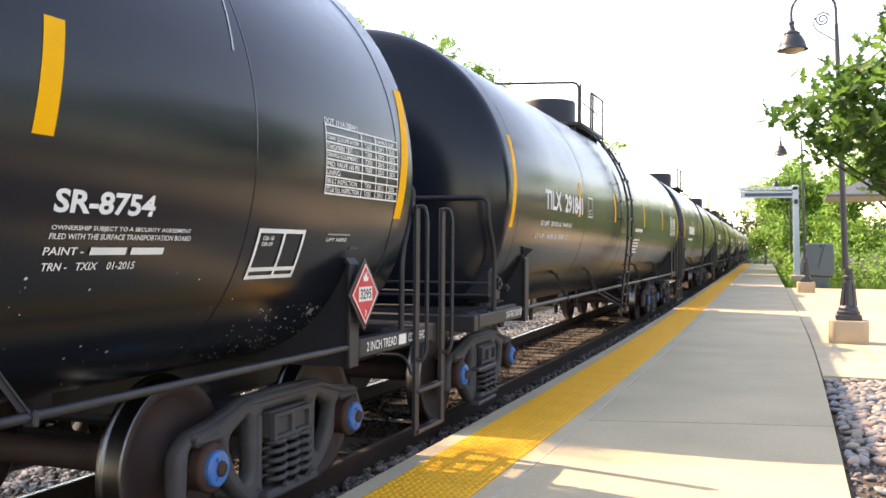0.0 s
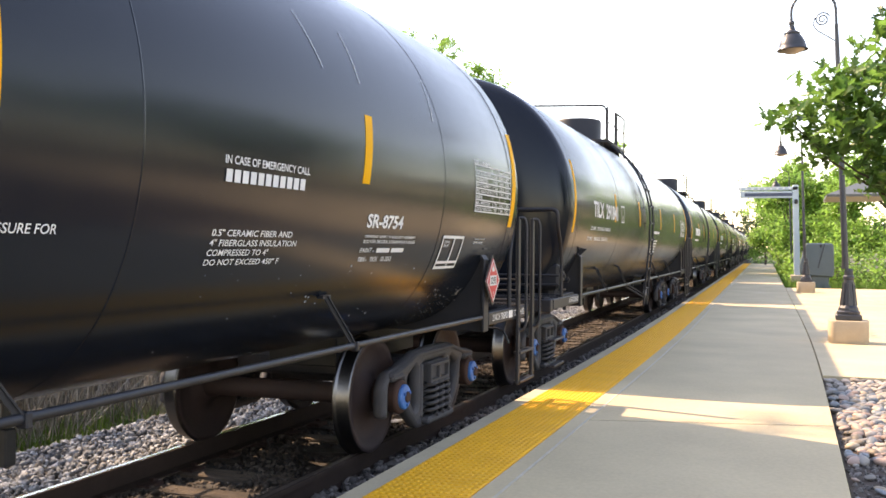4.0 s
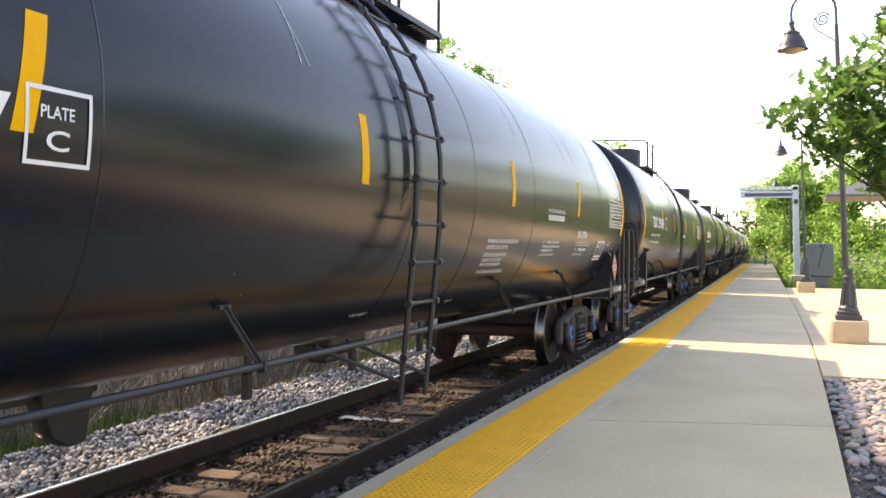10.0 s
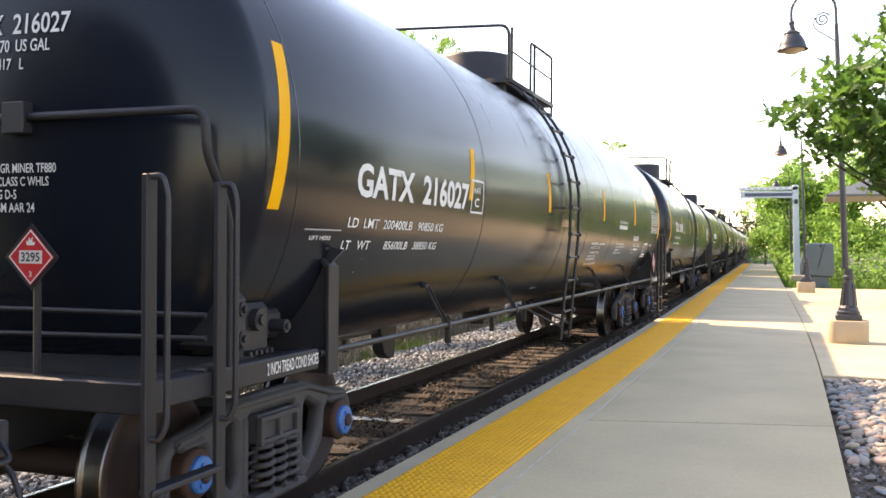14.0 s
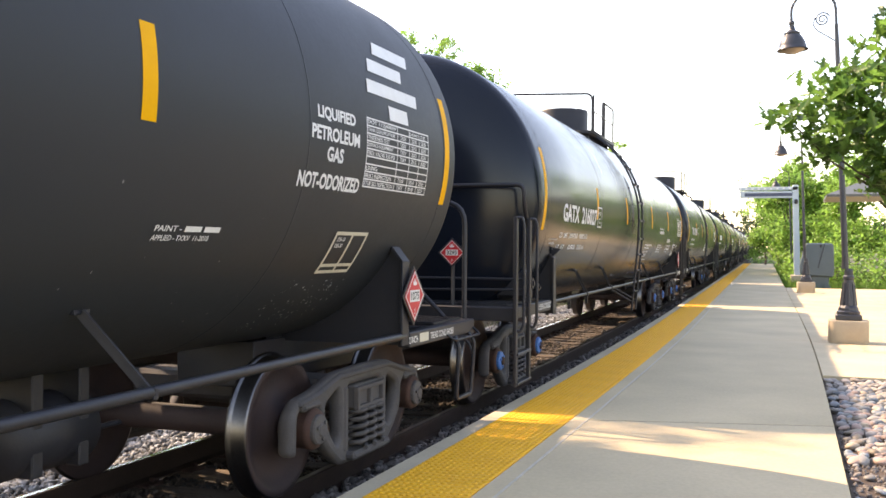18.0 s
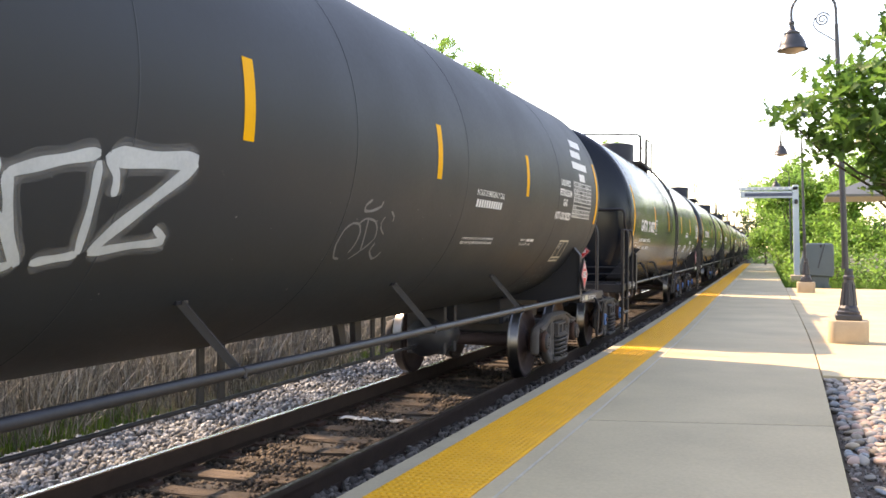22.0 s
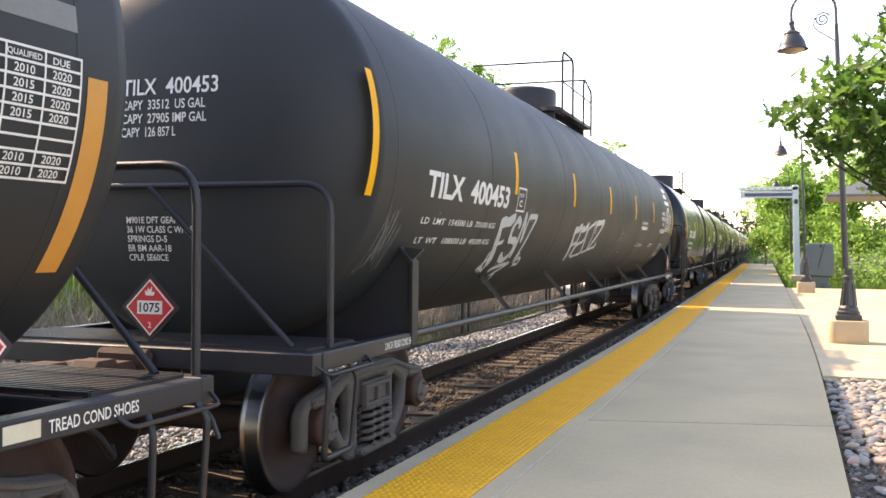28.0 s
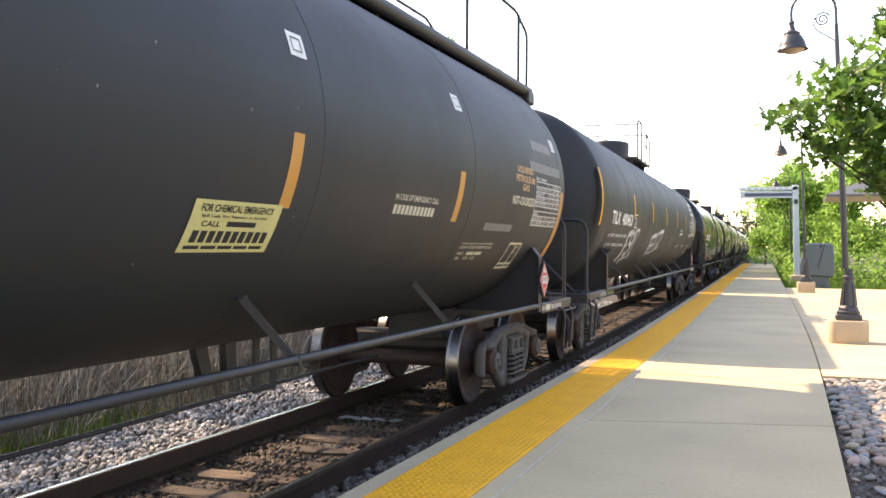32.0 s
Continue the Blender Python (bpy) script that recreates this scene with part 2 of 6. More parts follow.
def lathe(profile, seg=48, axis="Y"):
    """Turns (r, h) pairs about an axis."""
    bm = bmesh.new()
    rings = []
    for r, h in profile:
        ring = []
        if r < 1e-5:
            ring = [bm.verts.new((0, h, 0) if axis == "Y" else (0, 0, h) if axis == "Z" else (h, 0, 0))]
        else:
            for i in range(seg):
                a = 2 * math.pi * i / seg
                c, s = r * math.cos(a), r * math.sin(a)
                ring.append(bm.verts.new((c, h, s) if axis == "Y" else (c, s, h) if axis == "Z" else (h, c, s)))
        rings.append(ring)
    for a, b in zip(rings, rings[1:]):
        for i in range(seg):
            j = (i + 1) % seg
            q = [a[i % len(a)], a[j % len(a)], b[j % len(b)], b[i % len(b)]]
            q = list(dict.fromkeys(q))
            if len(q) > 2:
                bm.faces.new(q)
    bmesh.ops.recalc_face_normals(bm, faces=bm.faces)
    return bm


def raw(name, verts, faces):
    me = bpy.data.meshes.new(name)
    me.from_pydata(verts, [], faces)
    return me


def strip_sheet(xa, xb, z, y0, y1, step=2.0, za=None):
    """A flat band beside the track between two lines, following its bend."""
    ys = np.linspace(y0, y1, max(2, int((y1 - y0) / step) + 1))
    v = []
    for y in ys:
        v += [(lane(xa, y), y, z if za is None else za), (lane(xb, y), y, z)]
    return v, [(2 * i, 2 * i + 1, 2 * i + 3, 2 * i + 2) for i in range(len(ys) - 1)]


def prism(section, y0, y1, step=4.0):
    """A closed section (x, z) drawn along the track."""
    ys = np.linspace(y0, y1, max(2, int((y1 - y0) / step) + 1))
    k = len(section)
    v = [(lane(x, y), y, z) for y in ys for x, z in section]
    f = []
    for i in range(len(ys) - 1):
        for j in range(k):
            f.append((i * k + j, i * k + (j + 1) % k, (i + 1) * k + (j + 1) % k, (i + 1) * k + j))
    f.append(tuple(range(k - 1, -1, -1)))
    f.append(tuple((len(ys) - 1) * k + j for j in range(k)))
    return v, f


def setting(name, vf, material, label="", category="", smooth=False):
    ob = link(name, raw(name, *vf), material, smooth=smooth)
    return tagged(ob, label, category, "", "structure")


# ---------------------------------------------------------------- ground, track, platform
gy = [-60, -30, -10, 0, 10, 25, 50, 100, 200, 400, 900, 3000]
gx = [-3000, -600, -150, -60, -30, -14, -9, TRACK - 3.4, TRACK - 2.6, TRACK - 1.5, TRACK + 1.5, 10, 40, 150, 600, 3000]
gz = [0, 0, 0, -0.4, -0.6, -0.7, -0.7, -0.62, -0.45, -0.42, -0.42, -0.25, -0.2, 0, 0, 0]
gv = [(lane(x, min(y, 400)) if abs(x) < 700 else x, y, z) for y in gy for x, z in zip(gx, gz)]
gf = [(j * 16 + i, j * 16 + i + 1, (j + 1) * 16 + i + 1, (j + 1) * 16 + i) for j in range(len(gy) - 1) for i in range(15)]
setting("ground", (gv, gf), M_GROUND, "green turf and bare earth beside the railway", "ground")

bed = [(TRACK - 3.3, -0.62), (TRACK - 2.7, -0.32), (TRACK - 1.35, -0.22), (TRACK + 1.37, -0.20), (TRACK + 1.37, -0.6)]
setting("ballast_bed", prism(bed, -25, 420), M_BEDSHADE, "dark grey crushed stone track bed, coloured as shade between stones", "track bed")


def rail_section(x):
    s = [(-0.036, 0), (0.036, 0), (0.036, -0.035), (0.009, -0.045), (0.009, -0.145), (0.07, -0.16), (0.07, -0.172), (-0.07, -0.172), (-0.07, -0.16), (-0.009, -0.145), (-0.009, -0.045), (-0.036, -0.035)]
    return [(x + a, b) for a, b in s]


for nm, sx in (("rail_near", GAUGE), ("rail_far", -GAUGE)):
    r = setting(nm, prism(rail_section(TRACK + sx), -25, 420), M_RAILSIDE, "brown steel rail with a %s running head" % ("polished" if sx < 0 else "dull"), "rail")
    # the two heads differ in colour to stand for what each rail mirrors
    hv = prism([(TRACK + sx - 0.020, 0.0035), (TRACK + sx + 0.020, 0.0035), (TRACK + sx + 0.020, -0.002), (TRACK + sx - 0.020, -0.002)], -25, 420)
    link("running_head", raw("running_head", *hv), M_HEAD if sx < 0 else M_HEAD_DARK_REFLECTION, r, "polished steel head" if sx < 0 else "steel head coloured with a dark brown reflection")

# platform: edge curb, slabs, tactile strip, sealed line
setting("platform_edge", prism([(EDGE, PZ - 0.55), (TAC0, PZ - 0.55), (TAC0, PZ), (EDGE + 0.012, PZ), (EDGE, PZ - 0.012)], -25, 99), M_CURB, "worn concrete platform edge", "curb")
setting("platform_body", prism([(TAC0, PZ - 0.5), (BACK, PZ - 0.5), (BACK, PZ - 0.07), (TAC0, PZ - 0.07)], -25, 99), M_CURB, "concrete platform body", "platform")


# ---------------------------------------------------------------- train
Kind = namedtuple("Kind", "R zc half head truck post wide mat")


GP = Kind(R=1.541, zc=2.073, half=7.43, head=0.40, truck=6.70, post=6.78, wide=1.47, mat=M_TANK)
LPG = Kind(R=1.371, zc=2.281, half=8.92, head=0.40, truck=8.14, post=8.22, wide=1.28, mat=M_TANK_DULL)


BELLY = 0.23


def belly(k, a):
    """How much the jacket of the wide cars is flattened below, by angle."""
    if k.wide < 1.4:
        return a * 0 + 1.0
    u = np.clip((-a - 0.26) / 1.31, 0, 1)
    return 1 - BELLY * u * u * (3 - 2 * u)


def on_tank(k, y, deg, lift=0.0):
    a = radians(deg)
    return Vector(((k.R + lift) * math.cos(a), y, k.zc + (k.R + lift) * math.sin(a) * float(belly(k, a))))


def flattened(bm, k):
    """Moves a turned mesh up to the tank's centre and flattens its belly."""
    for v in bm.verts:
        r = math.hypot(v.co.x, v.co.z)
        if r > 1e-6:
            a = math.asin(max(-1, min(1, v.co.z / r)))
            v.co.z *= float(belly(k, a))
        v.co.z += k.zc
    return bm


def patch(k, y0, y1, a0, a1, lift=0.004, n=6, slant=0.0):
    """A thin sheet that lies on the tank's side from y0 to y1 and from angle a0 to a1."""
    v, f = [], []
    for i in range(n + 1):
        a = a0 + (a1 - a0) * i / n
        sh = slant * (1 - i / n)
        for y in (y0 - sh, y1 - sh):
            v.append(tuple(on_tank(k, y, a, lift)))
    for i in range(n):
        f.append((2 * i, 2 * i + 1, 2 * i + 3, 2 * i + 2))
    return raw("patch", v, f)


def tank_mesh(k):
    e = k.half + 0.05
    prof = [(0, -e - k.head)]
    for i in range(1, 13):
        a = math.pi / 2 * i / 12
        prof.append((k.R * math.sin(a) ** 0.8, -e - k.head * math.cos(a)))
    for y in np.linspace(-e, e, 9)[1:-1]:
        prof.append((k.R, y))
    prof += [(r, -h) for r, h in reversed(prof[:13])]
    bm = lathe(prof, 144)
    return flattened(bm, k)


CACHE = {}


def once(key, make):
    if key not in CACHE:
        me = make()
        if isinstance(me, bmesh.types.BMesh):
            bm, me = me, bpy.data.meshes.new("piece")
            bm.to_mesh(me)
            bm.free()
        CACHE[key] = me
    return CACHE[key]


# ---- lettering that lies on the tank's side or head
def glyphs(text, bold=0.0, bands=1):
    """Flat letters scaled to a unit field; bands cuts them across so that they can follow a curve."""
    c = bpy.data.curves.new("temp", "FONT")
    c.body, c.size, c.offset, c.resolution_u = text, 1.0, bold, 3
    me = from_curve(c)
    if bands > 1:
        bm = bmesh.new()
        bm.from_mesh(me)
        zs = [q.co.y for q in bm.verts]
        for i in range(1, bands):
            bmesh.ops.bisect_plane(bm, geom=bm.verts[:] + bm.edges[:] + bm.faces[:], plane_co=(0, min(zs) + (max(zs) - min(zs)) * i / bands, 0), plane_no=(0, 1, 0))
        bm.to_mesh(me)
        bm.free()
    v = np.empty(len(me.vertices) * 3)
    me.vertices.foreach_get("co", v)
    v = v.reshape(-1, 3)
    lo, hi = v.min(0), v.max(0)
    u = (v - lo) / np.maximum(hi - lo, 1e-6)
    return me, u[:, 0], u[:, 1]


def place(me, co):
    me.vertices.foreach_set("co", np.asarray(co, dtype=np.float64).ravel())
    me.update()
    return me


def side_text(car, k, text, y0, y1, a1, a0, material=None, bold=0.012, name="lettering", lift=0.0028, italic=0.0):
    """Text from y0 to y1 along the tank, between the angles a1 (top) and a0 (foot)."""
    me, u, v = glyphs(text, bold, max(1, int(abs(a1 - a0) / 1.2)))
    a = np.radians(a0 + (a1 - a0) * v)
    y = y0 + (y1 - y0) * u + italic * (v - 0.5)
    r = k.R + lift
    place(me, np.stack([r * np.cos(a), y, k.zc + r * np.sin(a) * belly(k, a)], 1))
    return tagged(part(name, me, material or M_WHITE, car), kind="stuff")


def head_text(car, k, text, x0, x1, z1, z0, sgn, material=None, bold=0.012):
    me, u, v = glyphs(text, bold)
    x = x0 + (x1 - x0) * u
    z = z0 + (z1 - z0) * v
    q = np.clip(np.hypot(x, z - k.zc) / k.R, 0, 0.98) ** (1 / 0.8)
    y = sgn * (k.half + 0.05 + k.head * np.sqrt(1 - q * q) + 0.006)
    place(me, np.stack([x, y, z], 1))
    return tagged(part("lettering", me, material or M_WHITE, car), kind="stuff")


def side_bars(car, k, y0, y1, a1, a0, n, material=None, gap=0.25, name="lettering"):
    """A row of plain bars in place of writing."""
    bm = bmesh.new()
    w = (y1 - y0) / n
    for i in range(n):
        me = patch(k, y0 + i * w, y0 + (i + 1 - gap) * w, a0, a1, 0.005, 3)
        bm.from_mesh(me)
        bpy.data.meshes.remove(me)
    return tagged(part(name, bm, material or M_WHITE, car), kind="stuff")


def frame_lines(car, k, y0, y1, a1, a0, rows=(), cols=(), w=0.012, material=None, slant=0.0, name="stencil_frame"):
    """A ruled frame; rows and cols are fractions of its height and width."""
    bm = bmesh.new()
    dw = math.degrees(w / k.R)

    def add(ya, yb, aa, ab, s=0.0):
        me = patch(k, ya, yb, ab, aa, 0.005, 6, s)
        bm.from_mesh(me)
        bpy.data.meshes.remove(me)
    for f in (0.0, *rows, 1.0):
        a = a1 + (a0 - a1) * f
        s = slant * f
        add(y0 - s, y1 - s + w, a + dw / 2, a - dw / 2)
    for f in (0.0, *cols, 1.0):
        y = y0 + (y1 - y0) * f
        add(y, y + w, a1, a0, slant)
    return part(name, bm, material or M_WHITE, car)


def stroke(bm, k, pts, w, y0, y1, a1, a0, lift=0.0032):
    """A brushed line through points given as fractions of a field on the tank."""
    P = [Vector((y0 + (y1 - y0) * u, math.radians(a1 + (a0 - a1) * v) * k.R)) for u, v in pts]
    fine = []
    for i in range(len(P) - 1):
        p0, p1, p2, p3 = P[max(i - 1, 0)], P[i], P[i + 1], P[min(i + 2, len(P) - 1)]
        for j in range(6):
            t = j / 6
            c = 0.5 * (2 * p1 + (p2 - p0) * t + (2 * p0 - 5 * p1 + 4 * p2 - p3) * t * t + (3 * p1 - p0 - 3 * p2 + p3) * t ** 3)
            fine.append(p1.lerp(p2, t) * 0.35 + c * 0.65)
    fine.append(P[-1])
    prev = None
    for i, p in enumerate(fine):
        d = (fine[min(i + 1, len(fine) - 1)] - fine[max(i - 1, 0)]).normalized()
        nrm = Vector((-d.y, d.x)) * w / 2 * (0.92 + 0.10 * math.sin(i * 0.7)) * min(1.0, 0.55 + 0.25 * min(i, len(fine) - 1 - i))
        row = []
        for q in (p + nrm, p - nrm):
            a = q.y / k.R
            row.append(bm.verts.new(((k.R + lift) * math.cos(a), q.x, k.zc + (k.R + lift) * math.sin(a))))
        if prev:
            bm.faces.new((prev[0], prev[1], row[1], row[0]))
        prev = row


# ---- running gear
def wheel_mesh():
    prof = [(0.085, 0.055), (0.125, 0.055), (0.14, 0.02), (0.25, -0.012), (0.365, 0.0), (0.395, 0.045), (0.447, 0.047), (0.455, 0.036), (0.457, -0.050), (0.464, -0.058),
            (0.480, -0.066), (0.480, -0.078), (0.465, -0.085), (0.40, -0.085), (0.375, -0.055), (0.26, -0.045), (0.15, -0.05), (0.13, -0.09), (0.085, -0.09)]
    bm = lathe([(r * RW / 0.457, h) for r, h in prof], 48, "X")
    for f in bm.faces:
        c = f.calc_center_median()
        f.material_index = 1 if math.hypot(c.y, c.z) > RW - 0.010 else 0
        f.smooth = True
    me = bpy.data.meshes.new("wheel")
    bm.to_mesh(me)
    bm.free()
    me.materials.append(M_WHEEL)
    me.materials.append(M_TREAD)
    return me


def cap_mesh(blue):
    bm = lathe([(0, 1.175), (0.035, 1.175), (0.045, 1.165), (0.088, 1.160), (0.096, 1.150), (0.096, 1.12), (0.0, 1.12)], 20, "X")
    for i in range(3):
        a = 2 * math.pi * i / 3
        cyl(bm, (1.158, 0.058 * math.cos(a), 0.058 * math.sin(a)), (1.176, 0.058 * math.cos(a), 0.058 * math.sin(a)), 0.013, seg=6)
    bm2 = bmesh.new()
    tri = [bm.verts.new((1.166, 0.075 * math.cos(a), 0.075 * math.sin(a))) for a in (0, 2.094, 4.189)]
    bm.faces.new(tri)
    bm2.free()
    return bm


def frame_mesh():
    """The cast side frame: arched top chord, jaws over the bearings, two windows and the spring pocket."""
    half = [(0.0, 0.765), (0.45, 0.755), (0.78, 0.675), (1.03, 0.645), (1.15, 0.55), (1.15, 0.31), (1.055, 0.29), (1.045, 0.57), (0.735, 0.57), (0.715, 0.36), (0.60, 0.25), (0.40, 0.115), (0.0, 0.105)]
    out = rounded(half + [(-y, z) for y, z in reversed(half[1:-1])], 0.06, 4)
    hole = rounded([(-0.665, 0.555), (-0.42, 0.655), (-0.405, 0.31), (-0.47, 0.265), (-0.60, 0.40)], 0.075, 4)
    hole2 = [(-x, y) for x, y in reversed(hole)]
    mid = rounded([(-0.29, 0.645), (0.29, 0.645), (0.27, 0.20), (-0.27, 0.20)], 0.035, 3)
    m = Matrix(((0, 0, 1, 1.02), (1, 0, 0, 0), (0, 1, 0, 0), (0, 0, 0, 1)))
    a = plate([out, hole, hole2, mid], 0.11, 0.034, m)
    top = rounded([(-1.05, 0.59), (-0.78, 0.62), (-0.44, 0.70), (0.44, 0.70), (0.78, 0.62), (1.05, 0.59), (1.03, 0.635), (0.78, 0.665), (0.45, 0.745), (-0.45, 0.745), (-0.78, 0.665), (-1.03, 0.635)], 0.03, 2)
    m2 = Matrix(((0, 0, 1, 1.035), (1, 0, 0, 0), (0, 1, 0, 0), (0, 0, 0, 1)))
    b = plate([top], 0.13, 0.030, m2)
    bm = joined(a, b)
    for s in (-1, 1):
        box(bm, 0.94, 1.105, s * 0.889 - 0.13, s * 0.889 + 0.13, 0.565, 0.625, bev=0.025)
        box(bm, 0.97, 1.09, s * 0.34 - 0.045, s * 0.34 + 0.045, 0.19, 0.66, bev=0.03)
    box(bm, 0.92, 1.15, -0.33, 0.33, 0.14, 0.20, bev=0.02)
    return bm


def spring_mesh():
    pts = []
    for i in range(61):
        a = 2 * math.pi * i / 12
        pts.append((0.060 * math.cos(a), 0.060 * math.sin(a), i / 60 * 0.265))
    return pipe(pts, 0.0165, 1)


def bolster_end():
    """The cast end of the bolster over the springs, with two pockets."""
    bm = boxes((1.0, 1.10, -0.23, 0.23, 0.475, 0.64), bev=0.012)
    for y0, y1, z0, z1 in ((-0.24, 0.24, 0.47, 0.50), (-0.24, 0.24, 0.60, 0.63), (-0.24, -0.205, 0.49, 0.61), (-0.02, 0.02, 0.49, 0.61), (0.205, 0.24, 0.49, 0.61)):
        box(bm, 1.09, 1.135, y0, y1, z0, z1, bev=0.006)
    return bm


WHEELSETS = []


RW = 0.448                # wheel radius
TS = GAUGE / 0.7525       # the running gear's scale across and along


def squeezed(make):
    """Sets a truck piece to the gauge."""
    def made():
        me = make()
        if isinstance(me, bmesh.types.BMesh):
            bm, me = me, bpy.data.meshes.new("piece")
            bm.to_mesh(me)
            bm.free()
        me.transform(Matrix.Diagonal((TS, TS, 1, 1)))
        return me
    return made


def truck(car, ty, blue, cast, name="truck"):
    t = part(name, once(("bolster", cast.name), squeezed(lambda: boxes((-1.02, 1.02, -0.19, 0.19, 0.47, 0.66), (-0.36, 0.36, -0.25, 0.25, 0.60, 0.72), bev=0.03))), cast, car, m=pose(0, ty, 0))
    for s in (1, -1):
        part("bolster_end", once(("bolend", cast.name), squeezed(bolster_end)), cast, t, m=pose(0, 0, 0, 0, 0, 0 if s > 0 else 180))
    for s in (1, -1):
        f = part("side_frame", once(("side_frame", cast.name), squeezed(frame_mesh)), cast, t, m=pose(0, 0, 0, 0, 0, 0 if s > 0 else 180))
        for yy in (-0.155, 0.0, 0.155):
            for xx in (0.965, 1.090):
                part("spring", once(("spring", cast.name), spring_mesh), cast, t, m=pose(s * xx * TS, yy * TS, 0.205))
    part("brake_beam", once(("brake_beam", cast.name), squeezed(lambda: boxes((-0.75, 0.75, -0.36, -0.30, 0.36, 0.44), (-0.75, 0.75, 0.30, 0.36, 0.36, 0.44), (0.68, 0.80, -0.45, -0.40, 0.30, 0.58), (0.68, 0.80, 0.40, 0.45, 0.30, 0.58), bev=0.01))), cast, t)
    for dy in (-0.889 * TS, 0.889 * TS):
        ws = part("wheelset", once("axle", squeezed(lambda: lathe([(0, -1.1), (0.07, -1.1), (0.075, -0.86), (0.10, -0.80), (0.10, -0.66), (0.085, -0.6), (0.082, 0), (0.085, 0.6), (0.10, 0.66), (0.10, 0.80), (0.075, 0.86), (0.07, 1.1), (0, 1.1)], 20, "X"))), M_WHEEL, car, "rust brown axle with two wheels", True, pose(0, ty + dy, RW))
        for s in (1, -1):
            part("wheel", once("wheel", wheel_mesh), None, ws, m=pose(s * 0.815 * TS, 0, 0, 0, 0, 0 if s > 0 else 180))
            part("bearing_cap", once(("cap", blue, cast.name), lambda: cap_mesh(blue)), M_BLUE if blue else cast, ws, "blue painted bearing cap" if blue else "", m=pose(-0.073 * s, 0, 0, 0, 0, 0 if s > 0 else 180))
        if blue:
            for s in (1, -1):
                part("cap_hub", once("caphub", lambda: lathe([(0, 1.186), (0.030, 1.186), (0.042, 1.178), (0.044, 1.160), (0, 1.160)], 12, "X")), M_RUST, ws, m=pose(-0.073 * s, 0, 0, 0, 0, 0 if s > 0 else 180))
        for s in (1, -1):
            part("bearing_housing", once("housing", lambda: lathe([(0.0, 0.92), (0.135, 0.92), (0.14, 0.95), (0.125, 0.98), (0.125, 1.08), (0.135, 1.10), (0.12, 1.125), (0.0, 1.125)], 24, "X")), M_RUST, t, "", True, pose(-0.068 * s, dy, RW, 0, 0, 0 if s > 0 else 180))
        WHEELSETS.append((ws, ty + dy, car))
    return t


# ---- ends, rails, tops
def saddle_mesh(k):
    """The upright web under the tank at its bolster, with stiff outer flanges."""
    W = k.wide
    pts = [(-(W - 0.01), 0.90), ((W - 0.01), 0.90), ((W - 0.01), 1.50), (W - 0.08, 1.585)]
    a_in = -math.asin(min(0.99, (k.zc - 1.60) / k.R))
    arc = [(k.R * 0.995 * math.cos(a), k.zc + k.R * 0.995 * math.sin(a) * float(belly(k, math.asin(math.sin(a))))) for a in np.linspace(a_in, -math.pi - a_in, 25)]
    pts = pts + [p for p in arc if True] + [(-W - 0.08, 1.585), (-(W - 0.01), 1.50)]
    m = Matrix(((1, 0, 0, 0), (0, 0, -1, 0), (0, 1, 0, 0), (0, 0, 0, 1)))
    bm = joined(plate([pts], 0.024, 0.0, m))
    for s in (1, -1):
        box(bm, min(s * W - 0.018, s * W + 0.004), max(s * W - 0.018, s * W + 0.004), -0.062, 0.062, 0.90, 1.50, bev=0.004)
        mm = Matrix.Translation((s * (W - 0.045), 0, 1.545)) @ Matrix.Rotation(s * radians(-39), 4, "Y")
        box(bm, -0.010, 0.010, -0.062, 0.062, -0.065, 0.065, m=mm)
        ax = k.R * math.cos(a_in)
        box(bm, min(s * ax, s * (W - 0.08)), max(s * ax, s * (W - 0.08)), -0.062, 0.062, 1.583, 1.600)
    return bm


def deck_mesh(y0, y1, W):
    """Open steel grating between y0 and y1."""
    bm = bmesh.new()
    n = 22
    for i in range(n):
        x = (W - 0.1) * (2 * i / (n - 1) - 1)
        box(bm, x - 0.006, x + 0.006, y0, y1, 0.975, 1.0)
    m = 16
    for i in range(m):
        y = y0 + (y1 - y0) * i / (m - 1)
        box(bm, -W + 0.1, W - 0.1, y - 0.009, y + 0.009, 0.982, 1.003)
    return bm


def diamond(r, x, t=0.004):
    bm = bmesh.new()
    vs = []
    for dx in (x, x + t):
        vs.append([bm.verts.new((dx, r * math.cos(a), r * math.sin(a))) for a in (0, math.pi / 2, math.pi, 3 * math.pi / 2)])
    bm.faces.new(vs[0][::-1])
    bm.faces.new(vs[1])
    for i in range(4):
        j = (i + 1) % 4
        bm.faces.new((vs[0][i], vs[0][j], vs[1][j], vs[1][i]))
    return bm


def flat_text(text, w, h, x, cy, cz, bold=0.015):
    """Writing in the y-z plane that faces +x."""
    me, u, v = glyphs(text, bold)
    return place(me, np.stack([np.full(len(u), x), cy + (u - 0.5) * w, cz + (v - 0.5) * h], 1))


